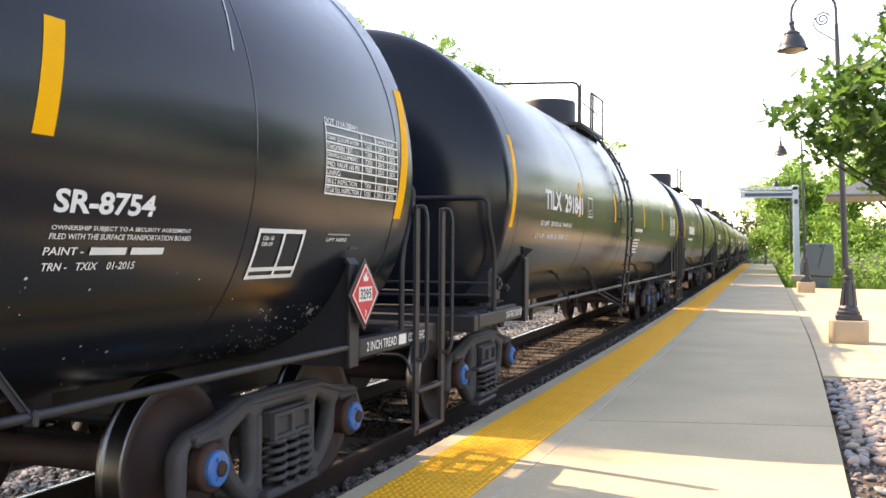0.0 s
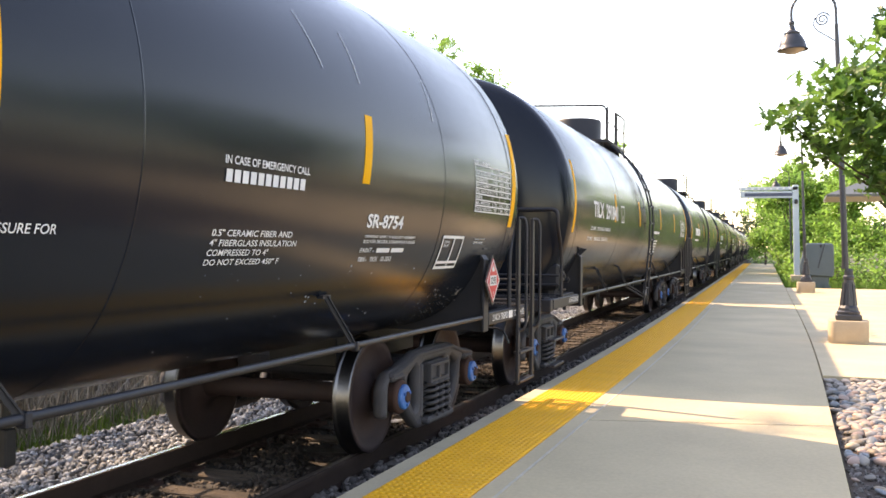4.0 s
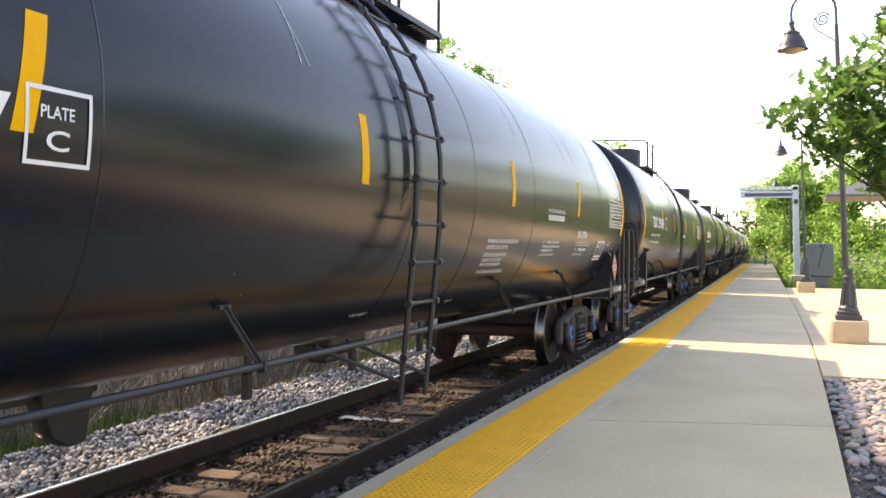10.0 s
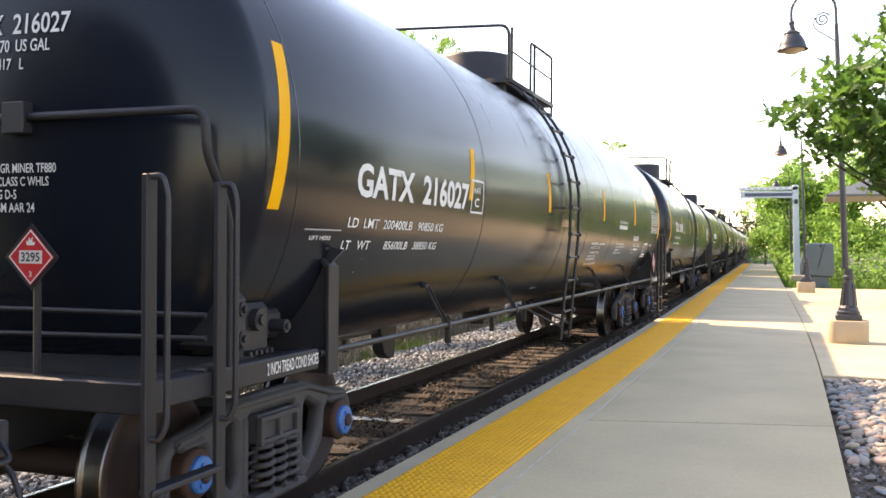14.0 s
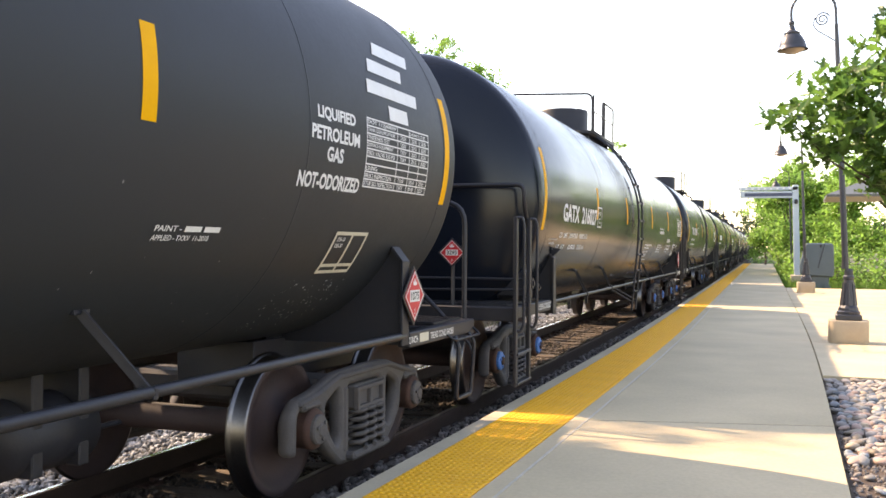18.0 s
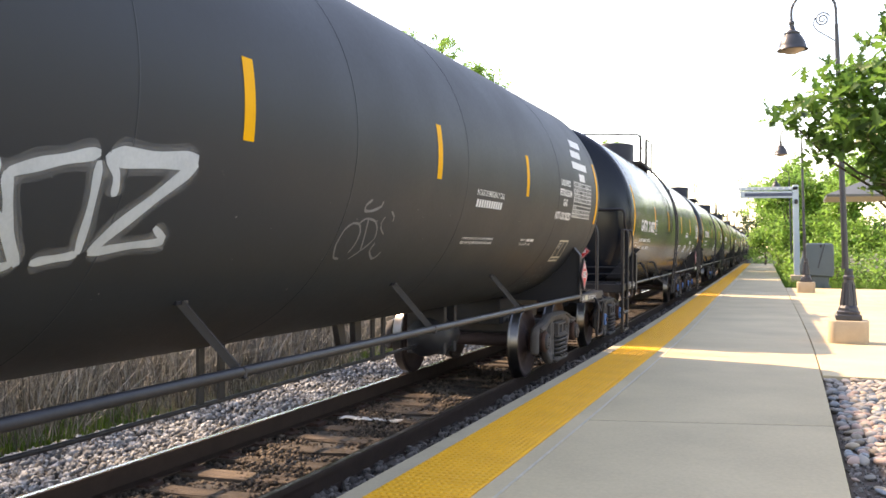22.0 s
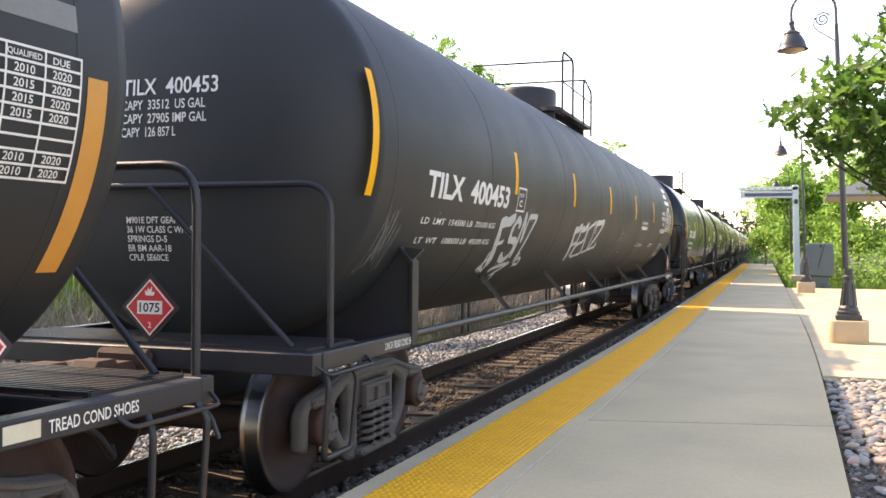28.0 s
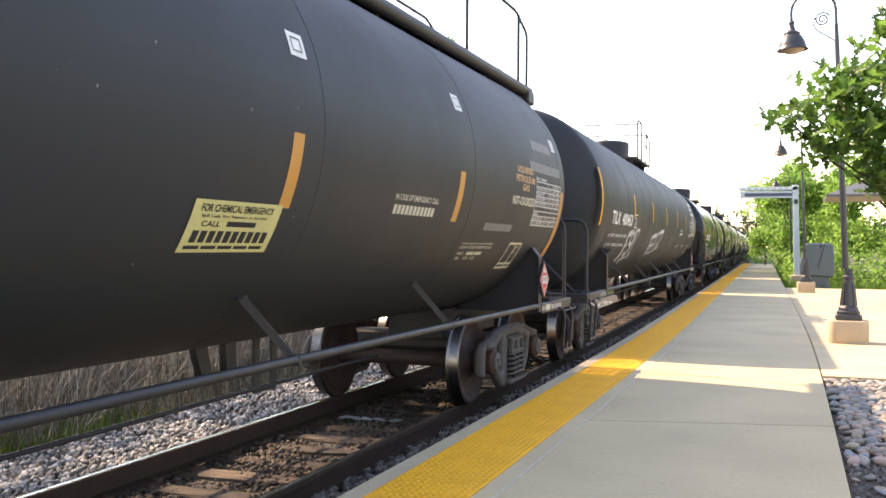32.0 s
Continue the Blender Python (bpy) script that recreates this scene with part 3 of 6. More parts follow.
def placard(car, number, klass, m):
    h = part("placard", once("pl_holder", lambda: diamond(0.215, 0.0, 0.010)), M_STEEL2, car, "red and white diamond warning placard", m=m)
    part("placard_face", once("pl_face", lambda: diamond(0.182, 0.011)), M_RED, h)
    part("placard_field", once("pl_field", lambda: boxes((0.016, 0.0175, -0.092, 0.092, -0.042, 0.042))), M_WHITE, h)
    ring = once("pl_ring", lambda: plate([[(0.176, 0), (0, 0.176), (-0.176, 0), (0, -0.176)], [(0.166, 0), (0, 0.166), (-0.166, 0), (0, -0.166)]], 0.003, 0.0, Matrix(((0, 0, 1, 0.0165), (1, 0, 0, 0), (0, 1, 0, 0), (0, 0, 0, 1)))))
    part("placard_border", ring, M_WHITE, h)
    part("placard_number", flat_text(number, 0.150, 0.060, 0.019, 0, 0, 0.02), M_STEEL, h)
    part("placard_class", flat_text(klass, 0.022, 0.036, 0.018, 0, -0.11), M_WHITE, h)
    flame = plate([rounded([(-0.03, 0.075), (0.03, 0.075), (0.038, 0.10), (0.014, 0.095), (0.018, 0.135), (0.0, 0.105), (-0.012, 0.128), (-0.018, 0.095), (-0.036, 0.11)], 0.006, 2)], 0.002, 0.0, Matrix(((0, 0, 1, 0.0175), (1, 0, 0, 0), (0, 1, 0, 0), (0, 0, 0, 1))))
    part("flame_symbol", flame, M_WHITE, h)
    return h


def brake_gear_mesh():
    """The control valve and its pipe bracket."""
    bm = bmesh.new()
    box(bm, 0.55, 0.95, -0.18, 0.10, 1.02, 1.30, bev=0.03)
    box(bm, 0.62, 0.90, 0.10, 0.32, 1.10, 1.26, bev=0.03)
    box(bm, 0.60, 0.98, -0.30, -0.16, 1.08, 1.36, bev=0.03)
    for y, z, r in ((-0.06, 1.22, 0.055), (-0.22, 1.28, 0.035), (-0.22, 1.14, 0.035), (0.20, 1.17, 0.035)):
        cyl(bm, (0.9, y, z), (0.99, y, z), r, seg=16)
        cyl(bm, (0.98, y, z), (1.005, y, z), r * 0.5, seg=6)
    cyl(bm, (0.75, -0.05, 1.34), (0.75, 0.42, 1.38), 0.03, seg=12)
    cyl(bm, (0.75, 0.36, 1.38), (0.75, 0.50, 1.39), 0.065, seg=14)
    cyl(bm, (0.85, -0.10, 1.0), (0.85, -0.10, 1.05), 0.12, seg=12)
    for i in range(5):
        cyl(bm, (0.95, -0.14 + 0.05 * i, 1.06), (0.985, -0.14 + 0.05 * i, 1.06), 0.014, seg=6)
    box(bm, 0.45, 1.02, -0.32, 0.38, 0.99, 1.02, bev=0.006)
    return bm


def sill_text(car, text, y0, y1, z0, z1, x=1.2915):
    me, u, v = glyphs(text, 0.012)
    place(me, np.stack([np.full(len(u), x), y0 + (y1 - y0) * u, z0 + (z1 - z0) * v], 1))
    return tagged(part("lettering", me, M_WHITE, car), kind="stuff")


def car_end(car, k, sgn, style, drop=0.0, posts=True):
    """One end of a car: sill, bolster web, platform, rails and steps. Local +y is outwards."""
    q = pose(0, 0, 0, 0, 0, 0 if sgn > 0 else 180)
    end = k.post + (1.58 if style != "gp" else 1.39 if sgn > 0 else 1.53)
    W = k.wide
    ms = M_STEEL2 if style == "lpg" else M_STEEL
    up = 0.07 if style == "gp" else 0.0
    sill = part("end_platform", once(("endsill", style, sgn), lambda: boxes((-W, W, end - 0.11, end, 0.855 + up, 0.985 + up), bev=0.008)), ms, car, m=q)
    part("center_sill", once(("csill", style, sgn), lambda: boxes((-0.32, 0.32, k.post - 0.45, end - 0.12, 0.60, 0.93), bev=0.008)), M_STEEL, sill)
    for s in (1, -1):
        part("side_sill", once(("ssill", style, sgn), lambda: boxes((-0.10, 0.0, k.post + 0.07, end - 0.115, 0.875, 0.985), bev=0.008)), ms, sill, m=pose(W + 0.008 if s > 0 else -W + 0.092, 0, up))
    part("cross_sill", once(("xsill", style, sgn), lambda: boxes((-W + 0.1, W - 0.1, end - 0.82, end - 0.76, 0.90, 0.975), bev=0.008)), ms, sill)
    part("saddle", once(("saddle", style, sgn), lambda: saddle_mesh(k)), M_STEEL, car, m=q @ pose(0, k.post - (0.09 if style == "gp" and sgn < 0 else 0.0), 0))
    part("grating", once(("deck", style, sgn), lambda: deck_mesh(end - 0.75, end - 0.115, W)), M_STEEL, sill, m=pose(0, 0, up))
    part("coupler", once(("coupler", style, sgn), lambda: boxes((-0.11, 0.11, end - 0.1, end + 0.28, 0.72, 0.90), (-0.17, 0.05, end + 0.26, end + 0.46, 0.68, 0.94), (0.04, 0.19, end + 0.22, end + 0.40, 0.70, 0.92), (-0.2, 0.2, end - 0.02, end + 0.05, 0.63, 0.97), bev=0.03)), M_RUST, sill, "rusty cast steel coupler")
    part("air_hose", once(("hose", style, sgn), lambda: pipe([(0.42, end - 0.05, 0.72), (0.42, end + 0.20, 0.62), (0.36, end + 0.42, 0.42), (0.26, end + 0.52, 0.46)], 0.022, 2, 0.15)), M_STEEL, sill)
    part("uncoupling_lever", once(("lever", style, sgn), lambda: pipe([(0.2, end + 0.08, 0.90), (0.5, end + 0.1, 0.80), (1.18, end + 0.1, 0.80), (1.24, end + 0.1, 0.66)], 0.012, 1, 0.08)), M_STEEL2, sill)
    if style == "gp":
        for s in (1, -1):
            for i, yy in enumerate((end + 0.03, end - 0.47) if posts else ()):
                part("stanchion", once(("stan", i, sgn), lambda: boxes((-0.012, 0.012, -0.035, 0.035, 0.34, 1.88), (-0.035, 0.0, 0.025, 0.035, 0.34, 1.88), bev=0.003)), M_STEEL, sill, m=pose(s * (W + 0.025), yy, 0, 0, 0, 0 if s > 0 else 180))
                part("grab_bar", once("grabbar", lambda: pipe([(0, 0, 1.87), (0.05, 0.012, 1.875), (0.068, 0.022, 1.80), (0.068, 0.022, 0.90), (0.04, 0.01, 0.84), (0, 0, 0.85)], 0.014, 2, 0.04)), M_STEEL2, sill, m=pose(s * (W + 0.025), yy, 0, 0, 0, 0 if s > 0 else 180))
            for zz in (0.36, 0.63):
                part("step", once(("step", zz, sgn), lambda: boxes((-0.035, 0.035, end - 0.47, end + 0.03, zz - 0.012, zz + 0.012), bev=0.004)), M_STEEL2, sill, m=pose(s * (W + 0.015), 0, 0))
        part("end_railing", once(("hoop_gp", drop, sgn), lambda: pipe([(W - 0.02, end - 0.62, 1.0), (W - 0.02, end - 0.62, 1.75 - drop), (W - 0.02, end - 0.45, 2.02 - drop), (W - 0.02, end - 0.42, 2.20 - drop), (-W + 0.02, end - 0.42, 2.20 - drop), (-W + 0.02, end - 0.42, 2.02 - drop), (-W + 0.02, end - 0.62, 1.75 - drop), (-W + 0.02, end - 0.62, 1.0)], 0.021, 2, 0.22)), M_STEEL, sill)
        for zz, dz in ((1.30, 0.0), (1.20, -0.02), (1.06, -0.03)):
            part("cross_pipe", once(("cross", zz, sgn), lambda: pipe([(-W, end - 0.40, zz), (0.0, end - 0.40, zz + dz), (W, end - 0.40, zz)], 0.014, 1)), M_STEEL, sill)
        part("railing_bracket", once(("hoopbr", sgn), lambda: boxes((-0.065, 0.065, end - 0.60, end - 0.40, 2.17, 2.19), (-0.065, 0.065, end - 0.46, end - 0.38, 2.12, 2.27), bev=0.006)), M_STEEL, sill, m=pose(-0.42 * -sgn, 0, -drop))
    else:
        part("end_railing", once("hoop_lpg", lambda: pipe([(1.20, end - 0.10, 0.98), (1.20, end - 0.10, 1.99), (-1.20, end - 0.10, 1.99), (-1.20, end - 0.10, 0.98)], 0.022, 2, 0.20)), M_STEEL2, sill, m=pose(0, 0.06 if sgn > 0 else -0.28, 0))
        part("railing_strut", once(("hoopst", sgn), lambda: pipe([(sgn * 0.08, end - 0.10, 1.96), (sgn * 0.15, end - 0.12, 1.89), (sgn * 1.06, end - 0.16, 1.0)], 0.020, 2)), M_STEEL2, sill)
        for s in (1, -1):
            part("sill_step", once("sillstep", lambda: pipe([(0, end - 0.14, 0.88), (0.05, end - 0.12, 0.80), (0.02, end - 0.12, 0.36), (0.02, end - 0.50, 0.36), (0.05, end - 0.52, 0.80), (0, end - 0.50, 0.88)], 0.019, 1, 0.05)), M_STEEL2, sill, m=pose(s * 1.27, 0, 0) @ Matrix.Diagonal((s, 1, 1, 1)))
            part("grab_iron", once("grabiron", lambda: pipe([(0, end - 0.72, 0.91), (0.07, end - 0.70, 0.86), (0.07, end - 0.06, 0.86), (0, end - 0.04, 0.91)], 0.011, 1, 0.05)), M_STEEL2, sill, m=pose(s * 1.28, 0, 0) @ Matrix.Diagonal((s, 1, 1, 1)))
    if style == "gp":
        part("data_plate", once("dplate", lambda: boxes((0.82, 1.0, -0.022, -0.013, 1.02, 1.14), bev=0.002)), M_GREYPAINT, sill, m=pose(0, k.post, 0))
    part("draft_web", once(("web", style, sgn), lambda: boxes((-0.30, 0.30, k.post - 0.25, k.post + 0.3, 0.85, 1.25))), M_STEEL, sill)
    return sill, end


def ladder(car, k, y):
    """The side ladder of a general tank car, from the top walkway to below the sill."""
    rail_pts = [(k.R * 0.62, k.zc + k.R * 0.86)]
    for a in np.linspace(48, -2, 9):
        r = k.R + 0.10
        rail_pts.append((r * math.cos(radians(a)), k.zc + r * math.sin(radians(a))))
    rail_pts += [(k.R + 0.09, 1.70), (1.57, 1.02), (1.535, 0.60)]
    lad = None
    for i, dy in enumerate((-0.22, 0.22)):
        pts = [(x, y + dy, z) for x, z in rail_pts]
        me = once(("ladrail", i), lambda: pipe(pts, 0.018, 1))
        if lad is None:
            lad = part("ladder", me, M_STEEL2, car)
        else:
            part("ladder_rail", me, M_STEEL2, lad)
    zs = [0.90, 1.24, 1.50, 1.75, 2.04, 2.33, 2.62, 2.90, 3.12, 3.30]
    xs = np.interp(zs, [p[1] for p in reversed(rail_pts)], [p[0] for p in reversed(rail_pts)])
    for i, (x, z) in enumerate(zip(xs, zs)):
        part("rung", once(("rung", i), lambda: rod(((x, y - 0.25, z), (x, y + 0.25, z), 0.012), ((x + 0.01, y - 0.26, z), (x + 0.01, y - 0.225, z), 0.026), ((x + 0.01, y + 0.225, z), (x + 0.01, y + 0.26, z), 0.026))), M_STEEL2, lad)
    part("ladder_brace", once("ladbr", lambda: rod(((1.54, y - 0.22, 0.74), (1.2, y - 0.75, 1.0), 0.013), ((1.54, y + 0.22, 0.74), (1.2, y - 0.30, 1.0), 0.013))), M_STEEL2, lad)
    # shallow pocket cover behind it
    part("jacket_panel", once("jpanel", lambda: panel_mesh(k, y)), k.mat, car)
    return lad


def panel_mesh(k, y):
    """A shallow raised cover on the jacket behind the ladder."""
    a0, a1, n = -9.0, 27.0, 12
    v, f = [], []
    prof = [(-0.20, 0.0), (-0.13, 0.014), (0.47, 0.014), (0.54, 0.0)]
    for i in range(n + 1):
        fade = min(1.0, min(i, n - i) / 1.5)
        for dy, lift in prof:
            v.append(tuple(on_tank(k, y + dy, a0 + (a1 - a0) * i / n, lift * fade + 0.002)))
    for i in range(n):
        for j in range(3):
            f.append((4 * i + j, 4 * i + j + 1, 4 * i + j + 5, 4 * i + j + 4))
    return raw("panel", v, f)


def top_gear(car, k, style, y):
    top = k.zc + k.R
    floor_z = top - 0.09
    gp = style == "gp"
    if gp:
        d = part("dome", once("dome_gp", lambda: lathe([(0, top + 0.50), (0.40, top + 0.495), (0.45, top + 0.480), (0.462, top + 0.455), (0.462, top - 0.12), (0.49, top - 0.16)], 36, "Z")), M_STEEL, car, "round black valve dome", True, pose(0, y, 0))
        ya, yb, r, n = -1.28, 0.95, 0.62, 0.5
    else:
        d = part("dome", once("dome_lpg", lambda: lathe([(0, top + 0.43), (0.36, top + 0.435), (0.45, top + 0.41), (0.475, top + 0.37), (0.47, top + 0.02), (0.49, top - 0.10)], 36, "Z")), M_STEEL, car, "round black valve housing", True, pose(0, y - 0.34, 0))
        ya, yb, r, n = -1.55, 0.95, 0.66, 0.52
    w = part("top_walkway", once(("walk", style, 0), lambda: grating_mesh(n, 0.8, ya, yb, floor_z)), M_STEEL, car, m=pose(0, y, 0))
    part("walkway_panel", once(("walk", style, 1), lambda: grating_mesh(-0.8, -n, ya, yb, floor_z)), M_STEEL, w)
    part("walkway_panel", once(("walk", style, 2), lambda: grating_mesh(-n + 0.01, n - 0.01, ya, -r, floor_z)), M_STEEL, w)
    part("walkway_panel", once(("walk", style, 3), lambda: grating_mesh(-n + 0.01, n - 0.01, r, yb, floor_z)), M_STEEL, w)
    for yy in (ya + 0.15, yb - 0.15):
        part("cross_bearer", once(("bearer", style), lambda: boxes((-0.70, 0.70, -0.02, 0.02, top - 0.20, top - 0.085))), M_STEEL, w, m=pose(0, yy, 0))
    H = top + (0.58 if gp else 0.80)
    if gp:
        part("railing", once("toprail_gp", lambda: pipe([(0.78, ya, top - 0.05), (0.78, ya, H), (-0.78, ya, H + 0.05), (-0.78, ya, top - 0.05)], 0.019, 1, 0.12)), M_STEEL, w)
        part("gate", once("gate_gp", lambda: pipe([(0.78, -0.26, top - 0.05), (0.78, -0.26, H), (0.78, 0.90, H + 0.02), (0.78, 0.90, top - 0.22)], 0.017, 1, 0.06)), M_STEEL, w)
        part("gate_post", once("gatepost_gp", lambda: rod(((0.78, -0.06, top - 0.05), (0.78, -0.06, H), 0.017))), M_STEEL, w)
        part("rail_post", once("railpost_gp", lambda: rod(((0.78, ya + 0.13, top - 0.05), (0.78, ya + 0.13, H), 0.017))), M_STEEL, w)
        part("mid_rail", once("mid_gp", lambda: rod(((0.78, ya, top + 0.30), (0.78, 0.90, top + 0.30), 0.011))), M_STEEL, w)
    else:
        part("railing", once("toprail_lpg", lambda: pipe([(0.8, -1.35, top - 0.1), (0.8, -1.35, H), (0.8, -0.6, H), (0.8, -0.6, top - 0.08)], 0.018, 1, 0.14)), M_STEEL, w)
        for yy in (-0.6, 0.25):
            part("cross_railing", once(("xrail", yy), lambda: pipe([(0.8, yy, H - (0.16 if yy > 0 else 0)), (-0.8, yy, H - (0.16 if yy > 0 else 0))], 0.016, 1)), M_STEEL, w)
        part("gate", once("gate_lpg", lambda: pipe([(0.8, 0.25, top - 0.08), (0.8, 0.25, top + 0.62), (0.8, 0.33, top + 0.66), (0.8, 0.90, top + 0.54), (0.8, 0.90, top - 0.2)], 0.018, 1, 0.07)), M_STEEL, w)
        part("mid_rail", once("mid_lpg", lambda: rod(((0.8, -1.35, top + 0.36), (0.8, 0.90, top + 0.36), 0.012))), M_STEEL, w)
    part("valve_handle", once(("vh", style), lambda: boxes((-0.12, 0.12, 0.28, 0.44, top + 0.36, top + 0.44), (0.26, 0.36, -0.2, 0.2, top + 0.36, top + 0.42), bev=0.01)), M_STEEL, d)
    return w


def grating_mesh(x0, x1, y0, y1, z):
    """A tread plate pierced by rows of slots, with a deep rim."""
    n = max(3, int((y1 - y0) / 0.08))
    loops = [[(x0, y0), (x1, y0), (x1, y1), (x0, y1)]]
    m = max(1, round((x1 - x0) / 0.30))
    for i in range(n):
        yy = y0 + (y1 - y0) * (i + 0.5) / n
        for j in range(m):
            xa, xb = x0 + (x1 - x0) * j / m + 0.02, x0 + (x1 - x0) * (j + 1) / m - 0.02
            loops.append([(xa, yy - 0.02), (xa, yy + 0.02), (xb, yy + 0.02), (xb, yy - 0.02)])
    return plate(loops, 0.05, 0.0, pose(0, 0, z + 0.035))


def underbody(car, k, style, reservoir=True):
    bot = k.zc - k.R * float(belly(k, -math.pi / 2))
    if style == "gp":
        part("bottom_outlet", once("outlet", lambda: boxes((-0.24, 0.24, -0.36, 0.36, bot - 0.14, bot + 0.05), (-0.17, 0.17, -0.27, 0.27, bot - 0.23, bot - 0.13), (-0.10, 0.10, -0.15, 0.15, bot - 0.30, bot - 0.22), bev=0.02)), M_STEEL, car, m=pose(0, 0.78, 0))
        part("rigging_bracket", once("bracket", lambda: joined(plate([rounded([(-0.24, 0.88), (0.24, 0.88), (0.18, 0.60), (0.16, 0.47), (0.02, 0.46), (-0.12, 0.54)], 0.03, 2)], 0.12, 0.008, Matrix(((0, 0, 1, 0), (1, 0, 0, 0), (0, 1, 0, 0), (0, 0, 0, 1)))))), M_STEEL, car, m=pose(0.0, -2.5, 0))
        for yy in (-0.51, 1.35, 3.1):
            part("pipe_hanger", once("hang", lambda: boxes((-0.015, 0.015, -0.03, 0.03, bot - 0.26, bot + 0.05), (-0.03, 0.03, -0.04, 0.04, bot - 0.45, bot - 0.25), bev=0.008)), M_STEEL, car, m=pose(0.0, yy, 0))
        for yy in (-3.86, -3.62, -3.40):
            part("rigging_hanger", once("hang_r", lambda: boxes((-0.02, 0.02, -0.03, 0.03, 0.62, bot + 0.1))), M_STEEL, car, m=pose(0.0, yy, 0))
        part("rigging_lever", once("rlever", lambda: boxes((-0.02, 0.02, -5.4, -2.2, 0.74, 0.79), bev=0.006)), M_STEEL, car)
    else:
        part("brake_pipe", once("bpipe", lambda: pipe([(0, -k.truck + 1.4, 0.52), (0, 0, 0.47), (0, k.truck - 1.4, 0.52)], 0.017, 1)), M_STEEL, car)
        for yy in (-5.17, -3.0, 1.65, 4.58):
            for d in (-0.13, 0.13):
                part("pipe_hanger", once("hang_l", lambda: boxes((-0.012, 0.012, -0.035, 0.035, 0.47, bot + 0.06))), M_STEEL, car, m=pose(0, yy + d, 0))
            part("hanger_tie", once("hang_t", lambda: boxes((-0.012, 0.012, -0.16, 0.16, 0.47, 0.50))), M_STEEL, car, m=pose(0, yy, 0))
        for yy, tip in ((3.72, 0.06), (4.06, 0.0)):
            part("lever_bracket", once(("lever", tip), lambda: plate([[(-0.09 - tip, bot + 0.08), (0.07 - tip, bot + 0.08), (0.07 + tip / 2, 0.68), (-0.06 + tip / 2, 0.68)]], 0.06, 0.006, Matrix(((0, 0, 1, 0), (1, 0, 0, 0), (0, 1, 0, 0), (0, 0, 0, 1))))), M_STEEL, car, m=pose(0, yy, 0))
        for sg in ((1,) if reservoir else ()):
            part("air_reservoir", once("resv", lambda: rod(((0.1, 5.62, 0.61), (0.1, 6.20, 0.61), 0.21), seg=24)), M_STEEL, car, m=pose(0, 0, 0, 0, 0, 0 if sg > 0 else 180), smooth=True)
            for yy in (5.74, 6.08):
                part("reservoir_bracket", once("resb", lambda: boxes((-0.14, 0.3, -0.04, 0.04, 0.42, bot + 0.1), bev=0.008)), M_STEEL, car, m=pose(0, yy, 0))


def tank_car(k, style, label, blue, strips, seams, strip_mat, ladder_at=None, top_at=0.0, drop=(0.18, 0.18), rear_posts=True):
    car = tagged(new("tank_car"), label, "tank car", "tank cars of the train")
    part("tank", once(("tank", style), lambda: tank_mesh(k)), k.mat, car, smooth=True)
    for y in seams:
        part("weld_seam", once(("seam", style), lambda: flattened(lathe([(k.R - 0.002, -0.006), (k.R + 0.0018, -0.004), (k.R + 0.0018, 0.004), (k.R - 0.002, 0.006)], 144), k)), k.mat, car, m=pose(0, y, 0), smooth=True)
    for y, a0, a1, w, d in strips:
        part("reflective_strip", once(("strip", style, a0, a1, w, d), lambda: patch(k, -w / 2, w / 2, a0, a1, 0.002, 12, d)), strip_mat, car, m=pose(0, y, 0))
    for sgn in (1, -1):
        car_end(car, k, sgn, style, drop[0] if sgn > 0 else drop[1], sgn > 0 or rear_posts)
        truck(car, sgn * k.truck + ((0.12 if sgn > 0 else 0.20) if style == "gp" else 0.0 if sgn > 0 else -0.18), blue, M_CAST if style == "gp" else M_CAST_DUSTY)
    for s in (1, -1):
        rail = part("side_rail", once(("siderail", style), lambda: pipe([(k.wide - 0.02, -k.post - 0.02, rail_z(k)), (k.wide - 0.02, k.post + 0.02, rail_z(k))], 0.019 if style == "gp" else 0.028, 3)), M_STEEL2, car, m=Matrix.Diagonal((s, 1, 1, 1)))
        for yy in ((-5.55, -2.85, -0.10, 2.66, 5.25) if style == "lpg" else (-4.86, -2.93, 1.51, 4.10)):
            part("rail_brace", once(("brace", style), lambda: brace_mesh(k)), M_STEEL2, rail, m=pose(0, yy, 0))
    if ladder_at is not None:
        ladder(car, k, ladder_at)
    top_gear(car, k, style, top_at)
    underbody(car, k, style, strip_mat is M_YELLOW)
    return car


def rail_z(k):
    return 1.02 if k.wide > 1.4 else 0.965


def brace_mesh(k):
    z1 = 1.31
    x1 = math.sqrt(k.R ** 2 - (k.zc - z1) ** 2) + 0.0
    thin, reach = (0.013, 0.18) if k.wide > 1.4 else (0.022, 0.12)
    a, b = Vector((x1 + 0.01, 0.0, z1)), Vector((k.wide - 0.02, reach, rail_z(k) - 0.015))
    d = b - a
    m = Matrix.Translation((a + b) / 2) @ d.to_track_quat("Z", "Y").to_matrix().to_4x4()
    bm = bmesh.new()
    box(bm, -0.006, 0.006, -thin, thin, -d.length / 2, d.length / 2, m=m)
    box(bm, -0.020, 0.006, thin - 0.006, thin + 0.001, -d.length / 2, d.length / 2, m=m)
    box(bm, x1 - 0.02, x1 + 0.02, -0.05, 0.05, z1 - 0.008, z1 + 0.012)
    box(bm, k.wide - 0.045, k.wide + 0.008, reach - 0.015, reach + 0.015, rail_z(k) - 0.034, rail_z(k) + 0.024, bev=0.006)
    return bm


